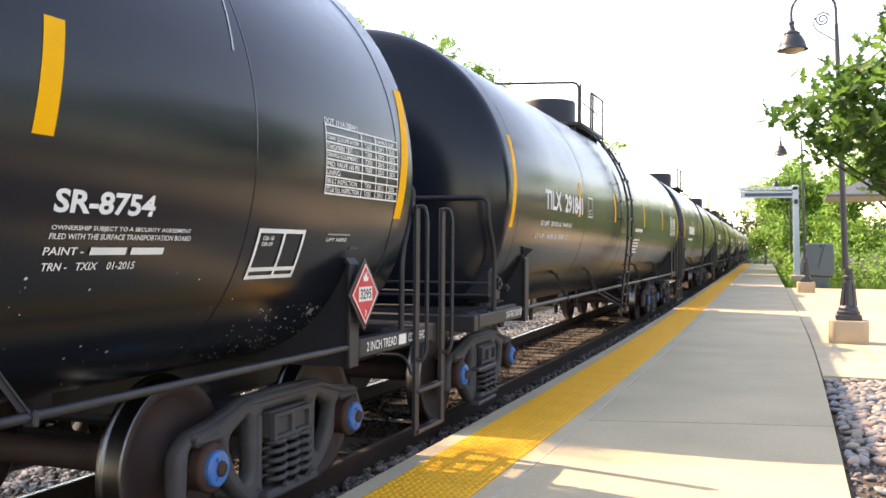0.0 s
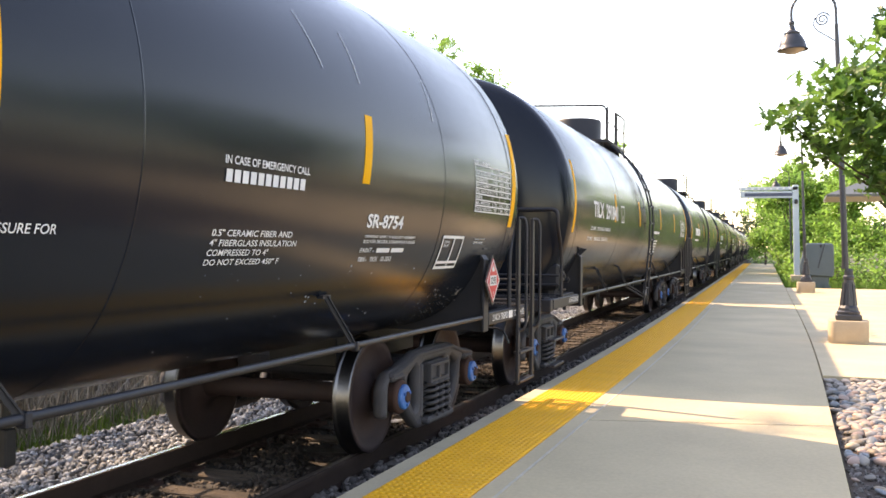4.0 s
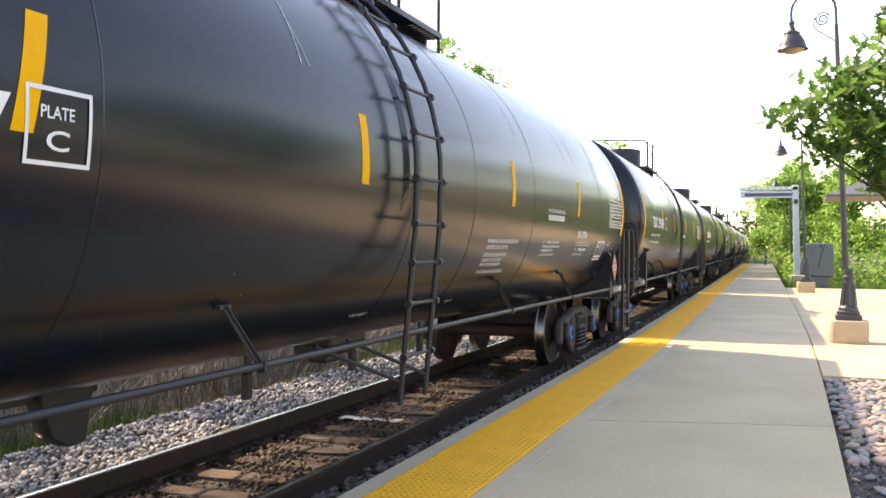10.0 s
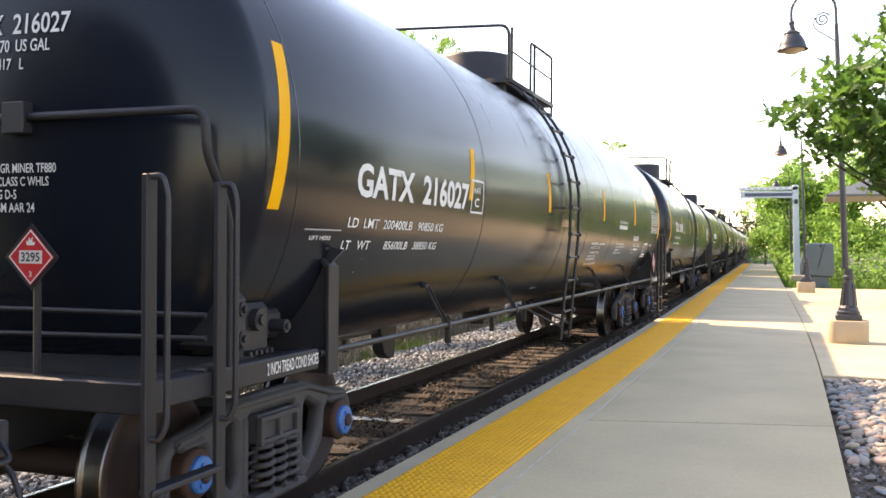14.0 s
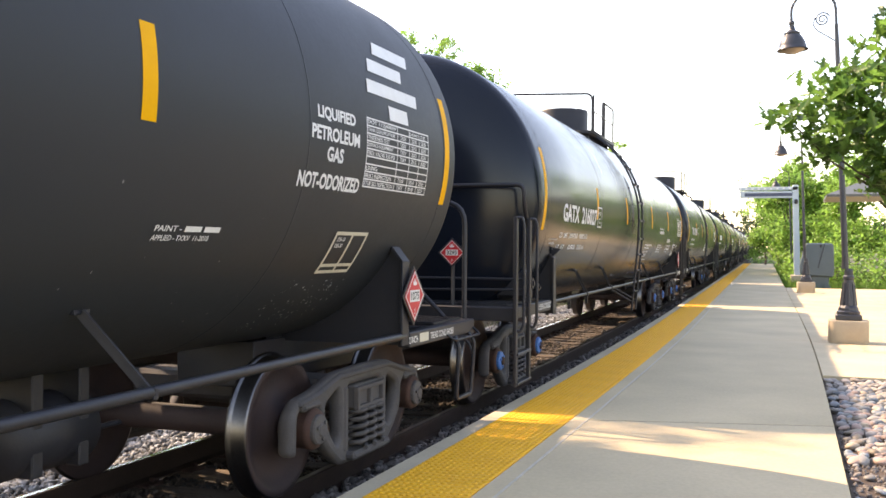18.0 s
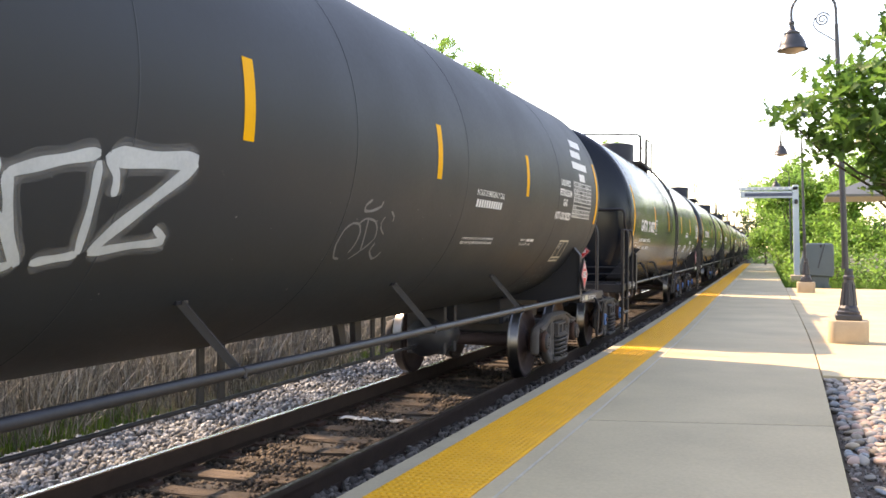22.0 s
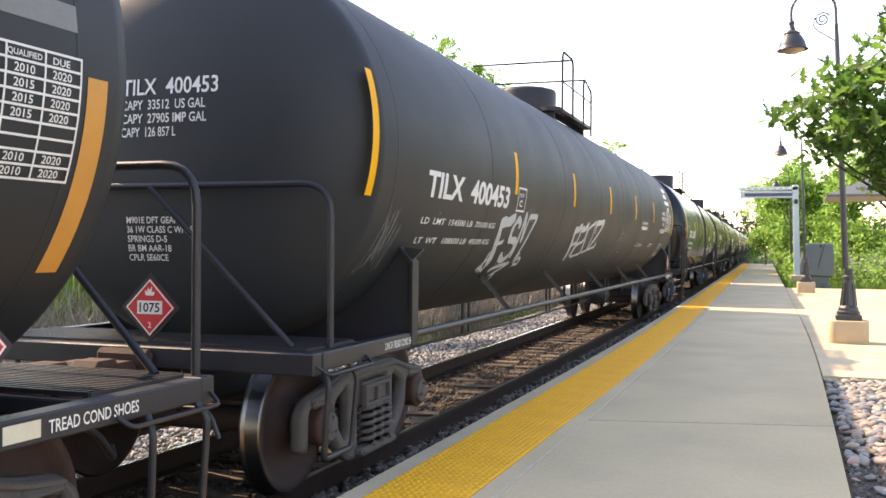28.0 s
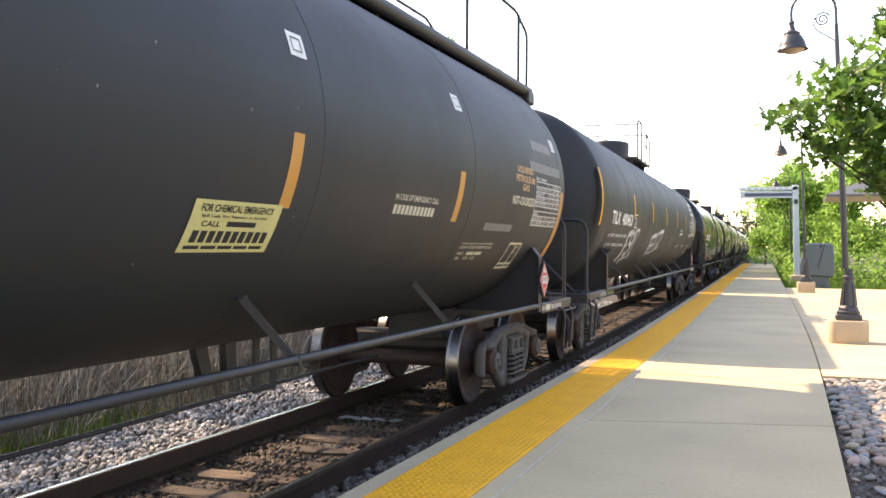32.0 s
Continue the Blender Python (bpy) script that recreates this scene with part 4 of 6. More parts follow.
def gp_strips(k):
    s = [(y, -4.0, 11.2, 0.10, d) for y, d in ((-4.32, 0.09), (-1.75, 0.0), (1.46, 0.03), (4.31, 0.08))]
    return s + [(k.half + 0.02, -11.0, 20.5, 0.11, 0.15), (-k.half + 0.16, -11.0, 20.5, 0.11, 0.15)]


def lpg_strips(k):
    s = [(y, -6.9, 10.3, 0.10, 0.0) for y in (5.20, 2.62, -0.10, -2.84, -5.66)]
    return s + [(k.half - 0.08, -15.0, 19.5, 0.10, 0.04), (-k.half - 0.18, -15.0, 19.5, 0.10, 0.06)]


GP_SEAMS = (5.58, 2.2, -0.95, 0.35, -4.02, -7.2, 7.25)
LPG_SEAMS = (6.6, 3.3, 1.15, -0.95, -3.4, -6.5, -8.75, 8.75)
OLD_SEAMS = (5.66, 2.9, 0.3, -2.3, -4.9, -7.2, -8.75, 8.75)
CA, CB, CL1, CL2, PITCH = -1.72, 15.55, -20.42, -40.54, 16.9

# ---- the jacketed car with white stencils
car_a = tank_car(GP, "gp", "glossy black jacketed tank car with yellow strips and white stencils", True, gp_strips(GP), GP_SEAMS, M_YELLOW, -0.97, 0.62, (0.18, 0.0))
k = GP
T = lambda text, y0, y1, a1, a0, **kw: side_text(car_a, GP, text, y0 - CA, y1 - CA, a1, a0, **kw)
T("SR-8754", 2.60, 3.15, -10.3, -13.5, bold=0.03)
T("OWNERSHIP SUBJECT TO A SECURITY AGREEMENT", 2.61, 3.42, -15.1, -15.9)
T("FILED WITH THE SURFACE TRANSPORTATION BOARD", 2.61, 3.43, -16.2, -17.0)
T("PAINT -", 2.60, 2.80, -18.1, -19.2)
side_bars(car_a, GP, 2.83 - CA, 3.29 - CA, -18.1, -19.2, 2, gap=0.12)
T("TRN -   TXIX    01-2015", 2.61, 3.11, -20.3, -21.5)
frame_lines(car_a, GP, 3.96 - CA, 4.40 - CA, -14.9, -24.0, (0.82,), (0.55,), 0.022)
T("DB-10", 4.02, 4.12, -15.9, -16.7)
T("DB-09", 4.02, 4.12, -17.0, -17.8)
T("LIFT HERE", 4.68, 4.93, -16.0, -16.7)
frame_lines(car_a, GP, 4.68 - CA, 4.95 - CA, -15.2, -15.2, w=0.008)


def data_table(car, k, c, y0, y1, a1, a0, title, rows, owner, title_in):
    """The ruled inspection table: words, who, when, due."""
    n = len(rows) + 1
    frame_lines(car, k, y0 - c, y1 - c, a1, a0, [i / n for i in range(1, n)], (0.46, 0.66, 0.83), 0.009)
    h = (a0 - a1) / n
    w = y1 - y0
    if title_in:
        side_text(car, k, title, y0 - c + 0.02, y0 - c + 0.45 * w, a1 + h * 0.15, a1 + h * 0.85)
    else:
        side_text(car, k, title, y0 - c, y0 - c + 0.42 * w, a1 - h * 0.85, a1 - h * 0.15)
    side_text(car, k, "QUALIFIED", y0 - c + 0.67 * w, y0 - c + 0.82 * w, a1 + h * 0.3, a1 + h * 0.8)
    side_text(car, k, "DUE", y0 - c + 0.87 * w, y0 - c + 0.95 * w, a1 + h * 0.3, a1 + h * 0.8)
    for i, (t, yr, due) in enumerate(rows):
        a = a1 + h * (i + 1.2)
        if t:
            side_text(car, k, t, y0 - c + 0.02, y0 - c + min(0.44, 0.022 * len(t) + 0.03) * w, a, a + h * 0.6)
        if yr:
            side_text(car, k, owner, y0 - c + 0.51 * w, y0 - c + 0.61 * w, a, a + h * 0.6)
            side_text(car, k, yr, y0 - c + 0.70 * w, y0 - c + 0.79 * w, a, a + h * 0.6)
            side_text(car, k, due, y0 - c + 0.87 * w, y0 - c + 0.96 * w, a, a + h * 0.6)


TABLE = [("TANK QUALIFICATION", "2015", "2025"), ("THICKNESS TEST", "2015", "2025"), ("SERVICE EQUIPMENT", "2015", "2025"), ("PRD: VALVE 165 PSI", "2015", "2025"), ("LINING:", "", ""), ("88.B.2 INSPECTION", "2015", "2025"), ("STUB SILL INSPECTION", "2015", "2025")]
data_table(car_a, GP, CA, 4.55, 5.52, 6.6, -7.0, "DOT 111A100W1", TABLE, "TXIX", False)
T("IN CASE OF EMERGENCY CALL", 1.04, 1.82, -2.6, -4.0)
side_bars(car_a, GP, 1.05 - CA, 1.79 - CA, -4.9, -7.0, 11)
for i, t in enumerate(('0.5" CERAMIC FIBER AND', '4" FIBERGLASS INSULATION', 'COMPRESSED TO 4"', "DO NOT EXCEED 450\u00b0 F")):
    T(t, 1.02, 1.02 + 0.0325 * len(t), -14.9 - 1.75 * i, -16.1 - 1.75 * i)
for t, a in (("MAXIMUM OPERATING PRESSURE FOR", -15.0), ("HEATER COILS 150 PSI", -17.0), ("EXTERIOR HEATER PIPES", -19.7), ("NO INLET OR OUTLET", -21.6), ("PIPE CAPS REQUIRED", -23.3), ("VENT TANK WHEN UNLOADING", -26.0)):
    T(t, -0.88, -0.88 + 0.032 * len(t), a, a - 1.35)
T("OUTLET", -2.95, -2.70, -38.6, -39.8)
T("INLET", -1.16, -1.0, -38.4, -39.4)
T("GATX  216027", -8.22, -6.18, 0.6, -7.0, bold=0.03)
frame_lines(car_a, GP, -6.12 - CA, -5.82 - CA, 1.8, -7.4, w=0.016)
T("PLATE", -6.05, -5.89, -0.2, -1.8)
T("C", -6.02, -5.91, -3.2, -5.8)
T("LD  LMT  200400LB   90850 KG", -8.27, -6.68, -11.4, -13.6)
T("LT   WT       85600LB   38850 KG", -8.29, -6.73, -16.4, -18.5)
T("LIFT HERE", -8.70, -8.45, -15.6, -16.4)
frame_lines(car_a, GP, -8.78 - CA, -8.35 - CA, -14.3, -14.3, w=0.008)


def rear_text(car, kk, text, x0, x1, z1, z0):
    """On the rear head: it is read from behind, so that it runs from x0 on towards x1."""
    return head_text(car, kk, text, x0, x1, z1, z0, -1)


rear_text(car_a, GP, "GATX  216027", 0.02, 0.67, 2.70, 2.60)
rear_text(car_a, GP, "CAPY  29170  US GAL", 0.03, 0.57, 2.575, 2.515)
rear_text(car_a, GP, "CAPY  110 417   L", 0.02, 0.43, 2.485, 2.43)
for i, (t, xr) in enumerate((("DFT GR MINER TF880", 0.47), ("36\" CLASS C WHLS", 0.43), ("SPRG D-5", 0.25), ("BR BM AAR 24", 0.35))):
    rear_text(car_a, GP, t, 0.22, xr + 0.15, 1.985 - 0.062 * i, 1.94 - 0.062 * i)
side_bars(car_a, GP, 4.86 - CA, 4.94 - CA, -33.5, -35.5, 1, M_GREYPAINT)
sill_text(car_a, "2 INCH TREAD", 6.94, 7.40, 0.975, 1.032, 1.4815)
sill_text(car_a, "COND SHOES", 7.60, 7.96, 0.975, 1.032, 1.4815)
part("label_patch", boxes((1.4785, 1.4815, 7.44, 7.56, 0.97, 1.035)), M_WHITE, car_a)
sill_text(car_a, "2 INCH TREAD COND SHOES", -7.40, -6.86, 0.975, 1.035, 1.4815)
placard(car_a, "3295", "3", pose(1.50, 5.12 - CA, 1.325))
placard(car_a, "3295", "3", pose(0.86, -8.27, 1.55, 0, 0, -90) @ Matrix.Scale(0.65, 4))
part("placard_post", rod(((0.86, -8.24, 1.0), (0.86, -8.24, 1.45), 0.017), seg=6), M_STEEL, car_a)
part("control_valve", brake_gear_mesh(), M_STEEL, car_a, "black brake control valve with pipes", m=pose(0.42, -7.28, 0.02))
bm = bmesh.new()
for i in range(7):
    rr = random.Random(i)
    y0 = rr.uniform(-5, 6)
    me = patch(GP, y0, y0 + 0.006 + 0.006 * rr.random(), 15 + 8 * rr.random(), 26 + 20 * rr.random(), 0.0032, 6, rr.uniform(-0.1, 0.1))
    bm.from_mesh(me)
    bpy.data.meshes.remove(me)
tagged(part("scratched_paint", bm, M_SPRAY, car_a, "pale vertical scratches in the paint"), kind="stuff")



def chips(car, k, y0, y1, a0, a1, n, seed, material=None):
    """Small pale chips and splashes on the lower jacket."""
    rr = random.Random(seed)
    bm = bmesh.new()
    for i in range(n):
        y, a, r = rr.uniform(y0, y1), rr.uniform(a0, a1), 0.0025 + 0.007 * rr.random() ** 3
        vs = [bm.verts.new(on_tank(k, y + r * math.cos(t) * rr.uniform(0.6, 1.2), a + math.degrees(r / k.R) * math.sin(t) * rr.uniform(0.6, 1.4), 0.0022)) for t in np.linspace(0, 2 * math.pi, 6)[:5]]
        bm.faces.new(vs)
    return tagged(part("paint_chips", bm, material or M_SPRAY, car, "pale chips and splashes in the paint"), kind="stuff")


chips(car_a, GP, 5.85, 6.75, -52, -32, 150, 1)
chips(car_a, GP, 2.5, 6.0, -50, -22, 60, 2)
chips(car_a, GP, -6.8, 1.5, -48, -20, 70, 3, M_GREYPAINT)

# ---- the next car of the same kind ahead of it
car_b = tank_car(GP, "gp", "glossy black tank car with yellow strips, coupled ahead", True, gp_strips(GP), GP_SEAMS, M_YELLOW, -0.97, 0.62, rear_posts=False)
T = lambda text, y0, y1, a1, a0, **kw: side_text(car_b, GP, text, y0 - CB, y1 - CB, a1, a0, **kw)
T("TILX  291841", 9.38, 11.34, 4.6, -3.2, bold=0.03)
frame_lines(car_b, GP, 11.69 - CB, 11.96 - CB, 5.3, -3.3, w=0.016)
T("C", 11.78, 11.88, 0, -2.4)
T("LD LMT  201500 LB  91400 KG", 9.25, 10.75, -7.4, -9.2)
T("LT WT    84500 LB  38300 KG", 9.12, 10.63, -12.4, -14.2)
side_bars(car_b, GP, 15.9 - CB, 16.8 - CB, -5.5, -7.5, 8)
for i in range(5):
    side_bars(car_b, GP, 15.8 - CB, 16.6 - CB - 0.1 * (i % 2), -12 - 2 * i, -13 - 2 * i, 7)
sill_text(car_b, "2 INCH TREAD COND SHOES", -7.40, -6.86, 0.975, 1.035, 1.4815)
data_table(car_b, GP, CB, 21.3, 22.3, 6.6, -7.0, "DOT 111A100W1", TABLE, "TXIX", False)
part("control_valve", brake_gear_mesh(), M_STEEL, car_b, "black brake control valve with pipes", m=pose(0.42, -7.30, 0.06))

# ---- the long gas car with sprayed tags
car_l1 = tank_car(LPG, "lpg", "dull black gas tank car with sprayed tags and yellow strips", False, lpg_strips(LPG), LPG_SEAMS, M_YELLOW, None, 0.35)
T = lambda text, y0, y1, a1, a0, **kw: side_text(car_l1, LPG, text, y0 - CL1, y1 - CL1, a1, a0, **kw)
T("IN CASE OF EMERGENCY CALL", -16.84, -16.02, -7.6, -9.8)
side_bars(car_l1, LPG, -16.82 - CL1, -16.05 - CL1, -11.2, -14.0, 11)
T("OWNERSHIP SUBJECT TO A SECURITY AGREEMENT", -16.88, -15.98, -25.6, -26.6)
T("FILED WITH THE SURFACE TRANSPORTATION BOARD", -16.88, -15.98, -27.2, -28.3)
T("PAINT -", -15.0, -14.80, -25.4, -26.6)
side_bars(car_l1, LPG, -14.78 - CL1, -14.47 - CL1, -25.4, -26.6, 2, gap=0.15)
T("APPLIED - TXXV  11-2010", -15.0, -14.56, -27.4, -28.6)
frame_lines(car_l1, LPG, -13.22 - CL1, -12.78 - CL1, -25.8, -37.6, (0.82,), (0.52,), 0.024, M_CREAM)
T("DB-10", -13.16, -13.06, -27.0, -28.2)
T("DB-20", -13.16, -13.06, -28.8, -30.0)
for y0, y1, a1, a0, sl in ((-12.62, -12.02, 30.4, 25.6, 0.10), (-12.86, -12.30, 23.2, 19.0, 0.06), (-12.98, -12.14, 16.4, 12.5, 0.03), (-12.70, -12.38, 10.4, 6.4, 0.0)):
    part("white_mark", patch(LPG, y0 - CL1, y1 - CL1, a0, a1, 0.004, 6, sl), M_WHITE, car_l1, "slanted white painted bar")
for t, y0, y1, a1, a0 in (("LIQUIFIED", -13.73, -13.24, 4.9, 1.4), ("PETROLEUM", -13.80, -13.18, 0.2, -3.2), ("GAS", -13.60, -13.39, -4.4, -8.0), ("NOT-ODORIZED", -13.90, -13.12, -11.0, -14.8)):
    T(t, y0, y1, a1, a0, bold=0.035)
TABLE2 = [("TANK QUALIFICATION", "2010", "2020"), ("THICKNESS TEST", "2015", "2020"), ("SERVICE EQUIPMENT", "2015", "2020"), ("PRD: VALVE 330 PSI", "2015", "2020"), ("", "", ""), ("LINING:", "", ""), ("88.B.2 INSPECTION", "2010", "2020"), ("STUB SILL INSPECTION", "2010", "2020")]
data_table(car_l1, LPG, CL1, -13.08, -12.02, 5.2, -12.7, "DOT 112J400W", TABLE2, "TXXV", True)
T("TILX  400453", -28.55, -26.30, -4.6, -13.1, bold=0.03)
frame_lines(car_l1, LPG, -26.0 - CL1, -25.70 - CL1, -4.0, -13.3, w=0.018)
T("PLATE", -25.94, -25.77, -6.0, -7.6)
T("C", -25.91, -25.80, -8.8, -11.6, bold=0.03)
T("LD  LMT  154500 LB  70100 KG", -28.50, -26.56, -19.4, -21.6)
T("LT  WT   108500 LB  49200 KG", -28.47, -26.54, -26.2, -28.4)
for t, z, xr in (("TILX  400453", 2.65, 0.36), ("CAPY  33512  US GAL", 2.53, 0.27), ("CAPY  27905 IMP GAL", 2.44, 0.28), ("CAPY  126 857 L", 2.35, 0.05)):
    big = t.startswith("TILX")
    rear_text(car_l1, LPG, t, -0.38, xr, z + (0.055 if big else 0.032), z - (0.055 if big else 0.032))
for i, t in enumerate(("M901E DFT GEARS", "36 1W CLASS C WHLS", "SPRINGS D-5", "BR BM AAR-18", "CPLR SE60CE")):
    rear_text(car_l1, LPG, t, -0.35, -0.35 + 0.029 * len(t), 1.79 - 0.062 * i, 1.745 - 0.062 * i)
placard(car_l1, "1075", "2", pose(1.30, -12.11 - CL1, 1.25))
placard(car_l1, "1075", "2", pose(0.05, -9.62, 1.21, 0, 0, -90))
sill_text(car_l1, "2 INCH", 8.27, 8.44, 0.905, 0.955)
sill_text(car_l1, "TREAD COND SHOES", 8.70, 9.22, 0.905, 0.955)
part("label_patch", boxes((1.2885, 1.2915, 8.48, 8.66, 0.90, 0.965)), M_CREAM, car_l1)
sill_text(car_l1, "2 INCH TREAD COND SHOES", -8.77, -8.20, 0.905, 0.955)
# sprayed tags
M_HALO = mat("overspray", (0.50, 0.50, 0.49), (0.30, 0.30, 0.30), rough=0.7, scale=9, fine=70, bump=0.0)
nt = M_HALO.node_tree
veil, clear, grain, ramp = (nt.nodes.new(n) for n in ("ShaderNodeMixShader", "ShaderNodeBsdfTransparent", "ShaderNodeTexNoise", "ShaderNodeMapRange"))
grain.inputs["Scale"].default_value = 40.0
ramp.inputs["To Min"].default_value, ramp.inputs["To Max"].default_value = 0.0, 0.26
nt.links.new(grain.outputs[0], ramp.inputs[0])
nt.links.new(ramp.outputs[0], veil.inputs[0])
nt.links.new(clear.outputs[0], veil.inputs[1])
nt.links.new(nt.nodes["Principled BSDF"].outputs[0], veil.inputs[2])
nt.links.new(veil.outputs[0], nt.nodes["Material Output"].inputs[0])


def tag_on(field, label, strokes, material, halo=True):
    """Draws sprayed strokes in a field of the long car's side, with a thin fog of overspray round them."""
    bm, fog = bmesh.new(), bmesh.new()

    def spray(w, *pts):
        stroke(bm, LPG, pts, w, *field)
        for i, grow in enumerate((0.035, 0.075)):
            stroke(fog, LPG, pts, w + grow, *field, 0.0012 + 0.0008 * i)
    strokes(spray)
    tagged(part("sprayed_tag", bm, material, car_l1, label), kind="stuff")
    if halo:
        tagged(part("overspray", fog, M_HALO, car_l1), kind="stuff")
    else:
        fog.free()


def four_letters(spray):
    spray(0.1, (0.01, 0.24), (0.03, 0.40), (0.07, 0.61), (0.11, 0.82), (0.14, 1.00))
    spray(0.11, (0.00, 0.27), (0.08, 0.27), (0.15, 0.21), (0.20, 0.15))
    spray(0.055, (0.08, 0.63), (0.15, 0.58), (0.21, 0.55))
    spray(0.075, (0.21, 0.18), (0.21, 0.44), (0.22, 0.62), (0.23, 0.77), (0.23, 0.90))
    spray(0.05, (0.25, 0.55), (0.25, 0.75), (0.28, 0.92))
    spray(0.1, (0.22, 0.22), (0.30, 0.24), (0.36, 0.18), (0.41, 0.10))
    spray(0.06, (0.24, 0.62), (0.33, 0.56), (0.41, 0.51), (0.44, 0.41))
    spray(0.045, (0.28, 0.92), (0.38, 0.88), (0.51, 0.84), (0.53, 0.78), (0.45, 0.47))
    spray(0.06, (0.41, 0.14), (0.41, 0.30), (0.42, 0.45))
    spray(0.055, (0.44, 0.21), (0.46, 0.37), (0.49, 0.60), (0.55, 0.83))
    spray(0.045, (0.58, 0.81), (0.64, 0.78), (0.70, 0.75))
    spray(0.055, (0.45, 0.31), (0.45, 0.22), (0.52, 0.15), (0.61, 0.08), (0.67, 0.04))
    spray(0.05, (0.67, 0.09), (0.68, 0.34), (0.69, 0.61), (0.70, 0.75))
    spray(0.05, (0.69, 0.04), (0.73, 0.17), (0.74, 0.32))
    spray(0.09, (0.70, 0.05), (0.83, 0.04), (1.00, 0.00))
    spray(0.07, (1.00, 0.02), (0.89, 0.27), (0.78, 0.55), (0.73, 0.74))
    spray(0.045, (0.73, 0.74), (0.85, 0.68), (0.96, 0.64), (0.91, 0.53))


tag_on((-2.45, -0.49, -12.4, -37.9), "pale sprayed tag of four letters", four_letters, M_SPRAY, True)


def underlined_letters(spray):
    spray(0.12, (0.01, 0.07), (0.02, 0.19), (0.06, 0.34), (0.11, 0.48), (0.19, 0.68))
    spray(0.12, (0.01, 0.12), (0.13, 0.12), (0.24, 0.09), (0.31, 0.04))
    spray(0.055, (0.07, 0.40), (0.16, 0.37), (0.23, 0.35))
    spray(0.085, (0.51, 0.17), (0.46, 0.09), (0.40, 0.08), (0.34, 0.16), (0.34, 0.27), (0.38, 0.33), (0.46, 0.33), (0.55, 0.35), (0.59, 0.44), (0.56, 0.56), (0.48, 0.61), (0.39, 0.57), (0.34, 0.50))
    spray(0.075, (0.65, 0.58), (0.59, 0.27), (0.59, 0.00), (0.65, 0.19), (0.71, 0.36))
    spray(0.05, (0.71, 0.36), (0.69, 0.17), (0.70, 0.01))
    spray(0.065, (0.70, 0.03), (0.80, 0.02), (0.92, 0.03), (0.86, 0.20), (0.82, 0.44), (0.83, 0.65))
    spray(0.05, (0.00, 0.73), (0.05, 0.68), (0.06, 0.59))
    spray(0.045, (0.08, 0.77), (0.05, 0.59), (0.05, 0.48))
    spray(0.04, (0.08, 0.71), (0.16, 0.75), (0.14, 0.63), (0.09, 0.58), (0.07, 0.64))
    spray(0.04, (0.90, 0.72), (0.88, 0.61), (0.87, 0.50))
    spray(0.04, (0.91, 0.68), (1.00, 0.68), (0.99, 0.60), (0.92, 0.58), (0.90, 0.63))
    spray(0.055, (0.34, 0.77), (0.41, 0.72), (0.57, 0.68), (0.74, 0.65))
    spray(0.035, (0.74, 0.65), (0.64, 0.73), (0.55, 0.78), (0.48, 0.85))
    spray(0.03, (0.48, 0.85), (0.56, 0.82), (0.58, 0.91), (0.53, 1.00))


tag_on((-5.94, -4.54, -14.2, -50.5), "pale sprayed tag with underlines", underlined_letters, M_SPRAY, True)


def thin_scrawl(spray):
    spray(0.022, (0.38, 0.00), (0.28, 0.09), (0.29, 0.18), (0.43, 0.17), (0.59, 0.09), (0.61, 0.00))
    spray(0.018, (0.19, 0.99), (0.08, 0.96), (0.00, 0.75), (0.03, 0.50), (0.14, 0.39), (0.27, 0.40), (0.35, 0.53), (0.36, 0.72), (0.31, 0.89))
    spray(0.02, (0.41, 0.28), (0.45, 0.50), (0.53, 0.83))
    spray(0.016, (0.26, 0.38), (0.37, 0.30), (0.56, 0.33), (0.67, 0.46), (0.70, 0.63), (0.59, 0.79), (0.38, 1.00))
    spray(0.018, (0.85, 0.15), (0.94, 0.23), (0.95, 0.32))
    spray(0.014, (0.75, 0.25), (0.71, 0.35), (0.75, 0.45), (0.86, 0.55))
    spray(0.02, (0.76, 0.70), (0.74, 0.86), (0.88, 1.00), (0.96, 0.95), (1.00, 0.87))


tag_on((1.20, 1.96, -15.9, -33.7), "thin pale scrawl", thin_scrawl, M_GREYPAINT, False)

bm = bmesh.new()
rr = random.Random(5)
for i in range(16):
    u = rr.random()
    stroke(bm, LPG, [(u, rr.uniform(0, 0.3)), (u + rr.uniform(-0.3, 0.1), rr.uniform(0.4, 0.7)), (u + rr.uniform(-0.6, 0.2), rr.uniform(0.7, 1))], 0.007, -29.15 - CL1, -28.85 - CL1, -16, -40)
tagged(part("scratched_paint", bm, M_GREYPAINT, car_l1, "bundle of fine scratches"), kind="stuff")

# ---- the older gas car with faded orange strips
ost = [(y, -20.2, -2.9, 0.12, 0.03) for y in (-35.19 - CL2, -37.94 - CL2, -40.7 - CL2, -43.4 - CL2, -46.1 - CL2)] + [(LPG.half - 0.06, -35.0, -2.0, 0.11, 0.0), (-LPG.half, -35, -2, 0.11, 0.0)]
car_l2 = tank_car(LPG, "lpg", "weathered black gas tank car with faded orange strips", False, ost, OLD_SEAMS, M_ORANGE, None, 0.35)
ZL = LPG.zc + LPG.R
part("long_walkway", pipe([(0.60, 1.3, ZL - 0.03), (0.60, 10.2, ZL - 0.03)], 0.072, 3), M_STEEL, car_l2, "thin pipe-like top walkway")
part("walkway_plank", boxes((0.12, 0.60, 1.3, 10.2, ZL + 0.0, ZL + 0.035)), M_STEEL, car_l2)
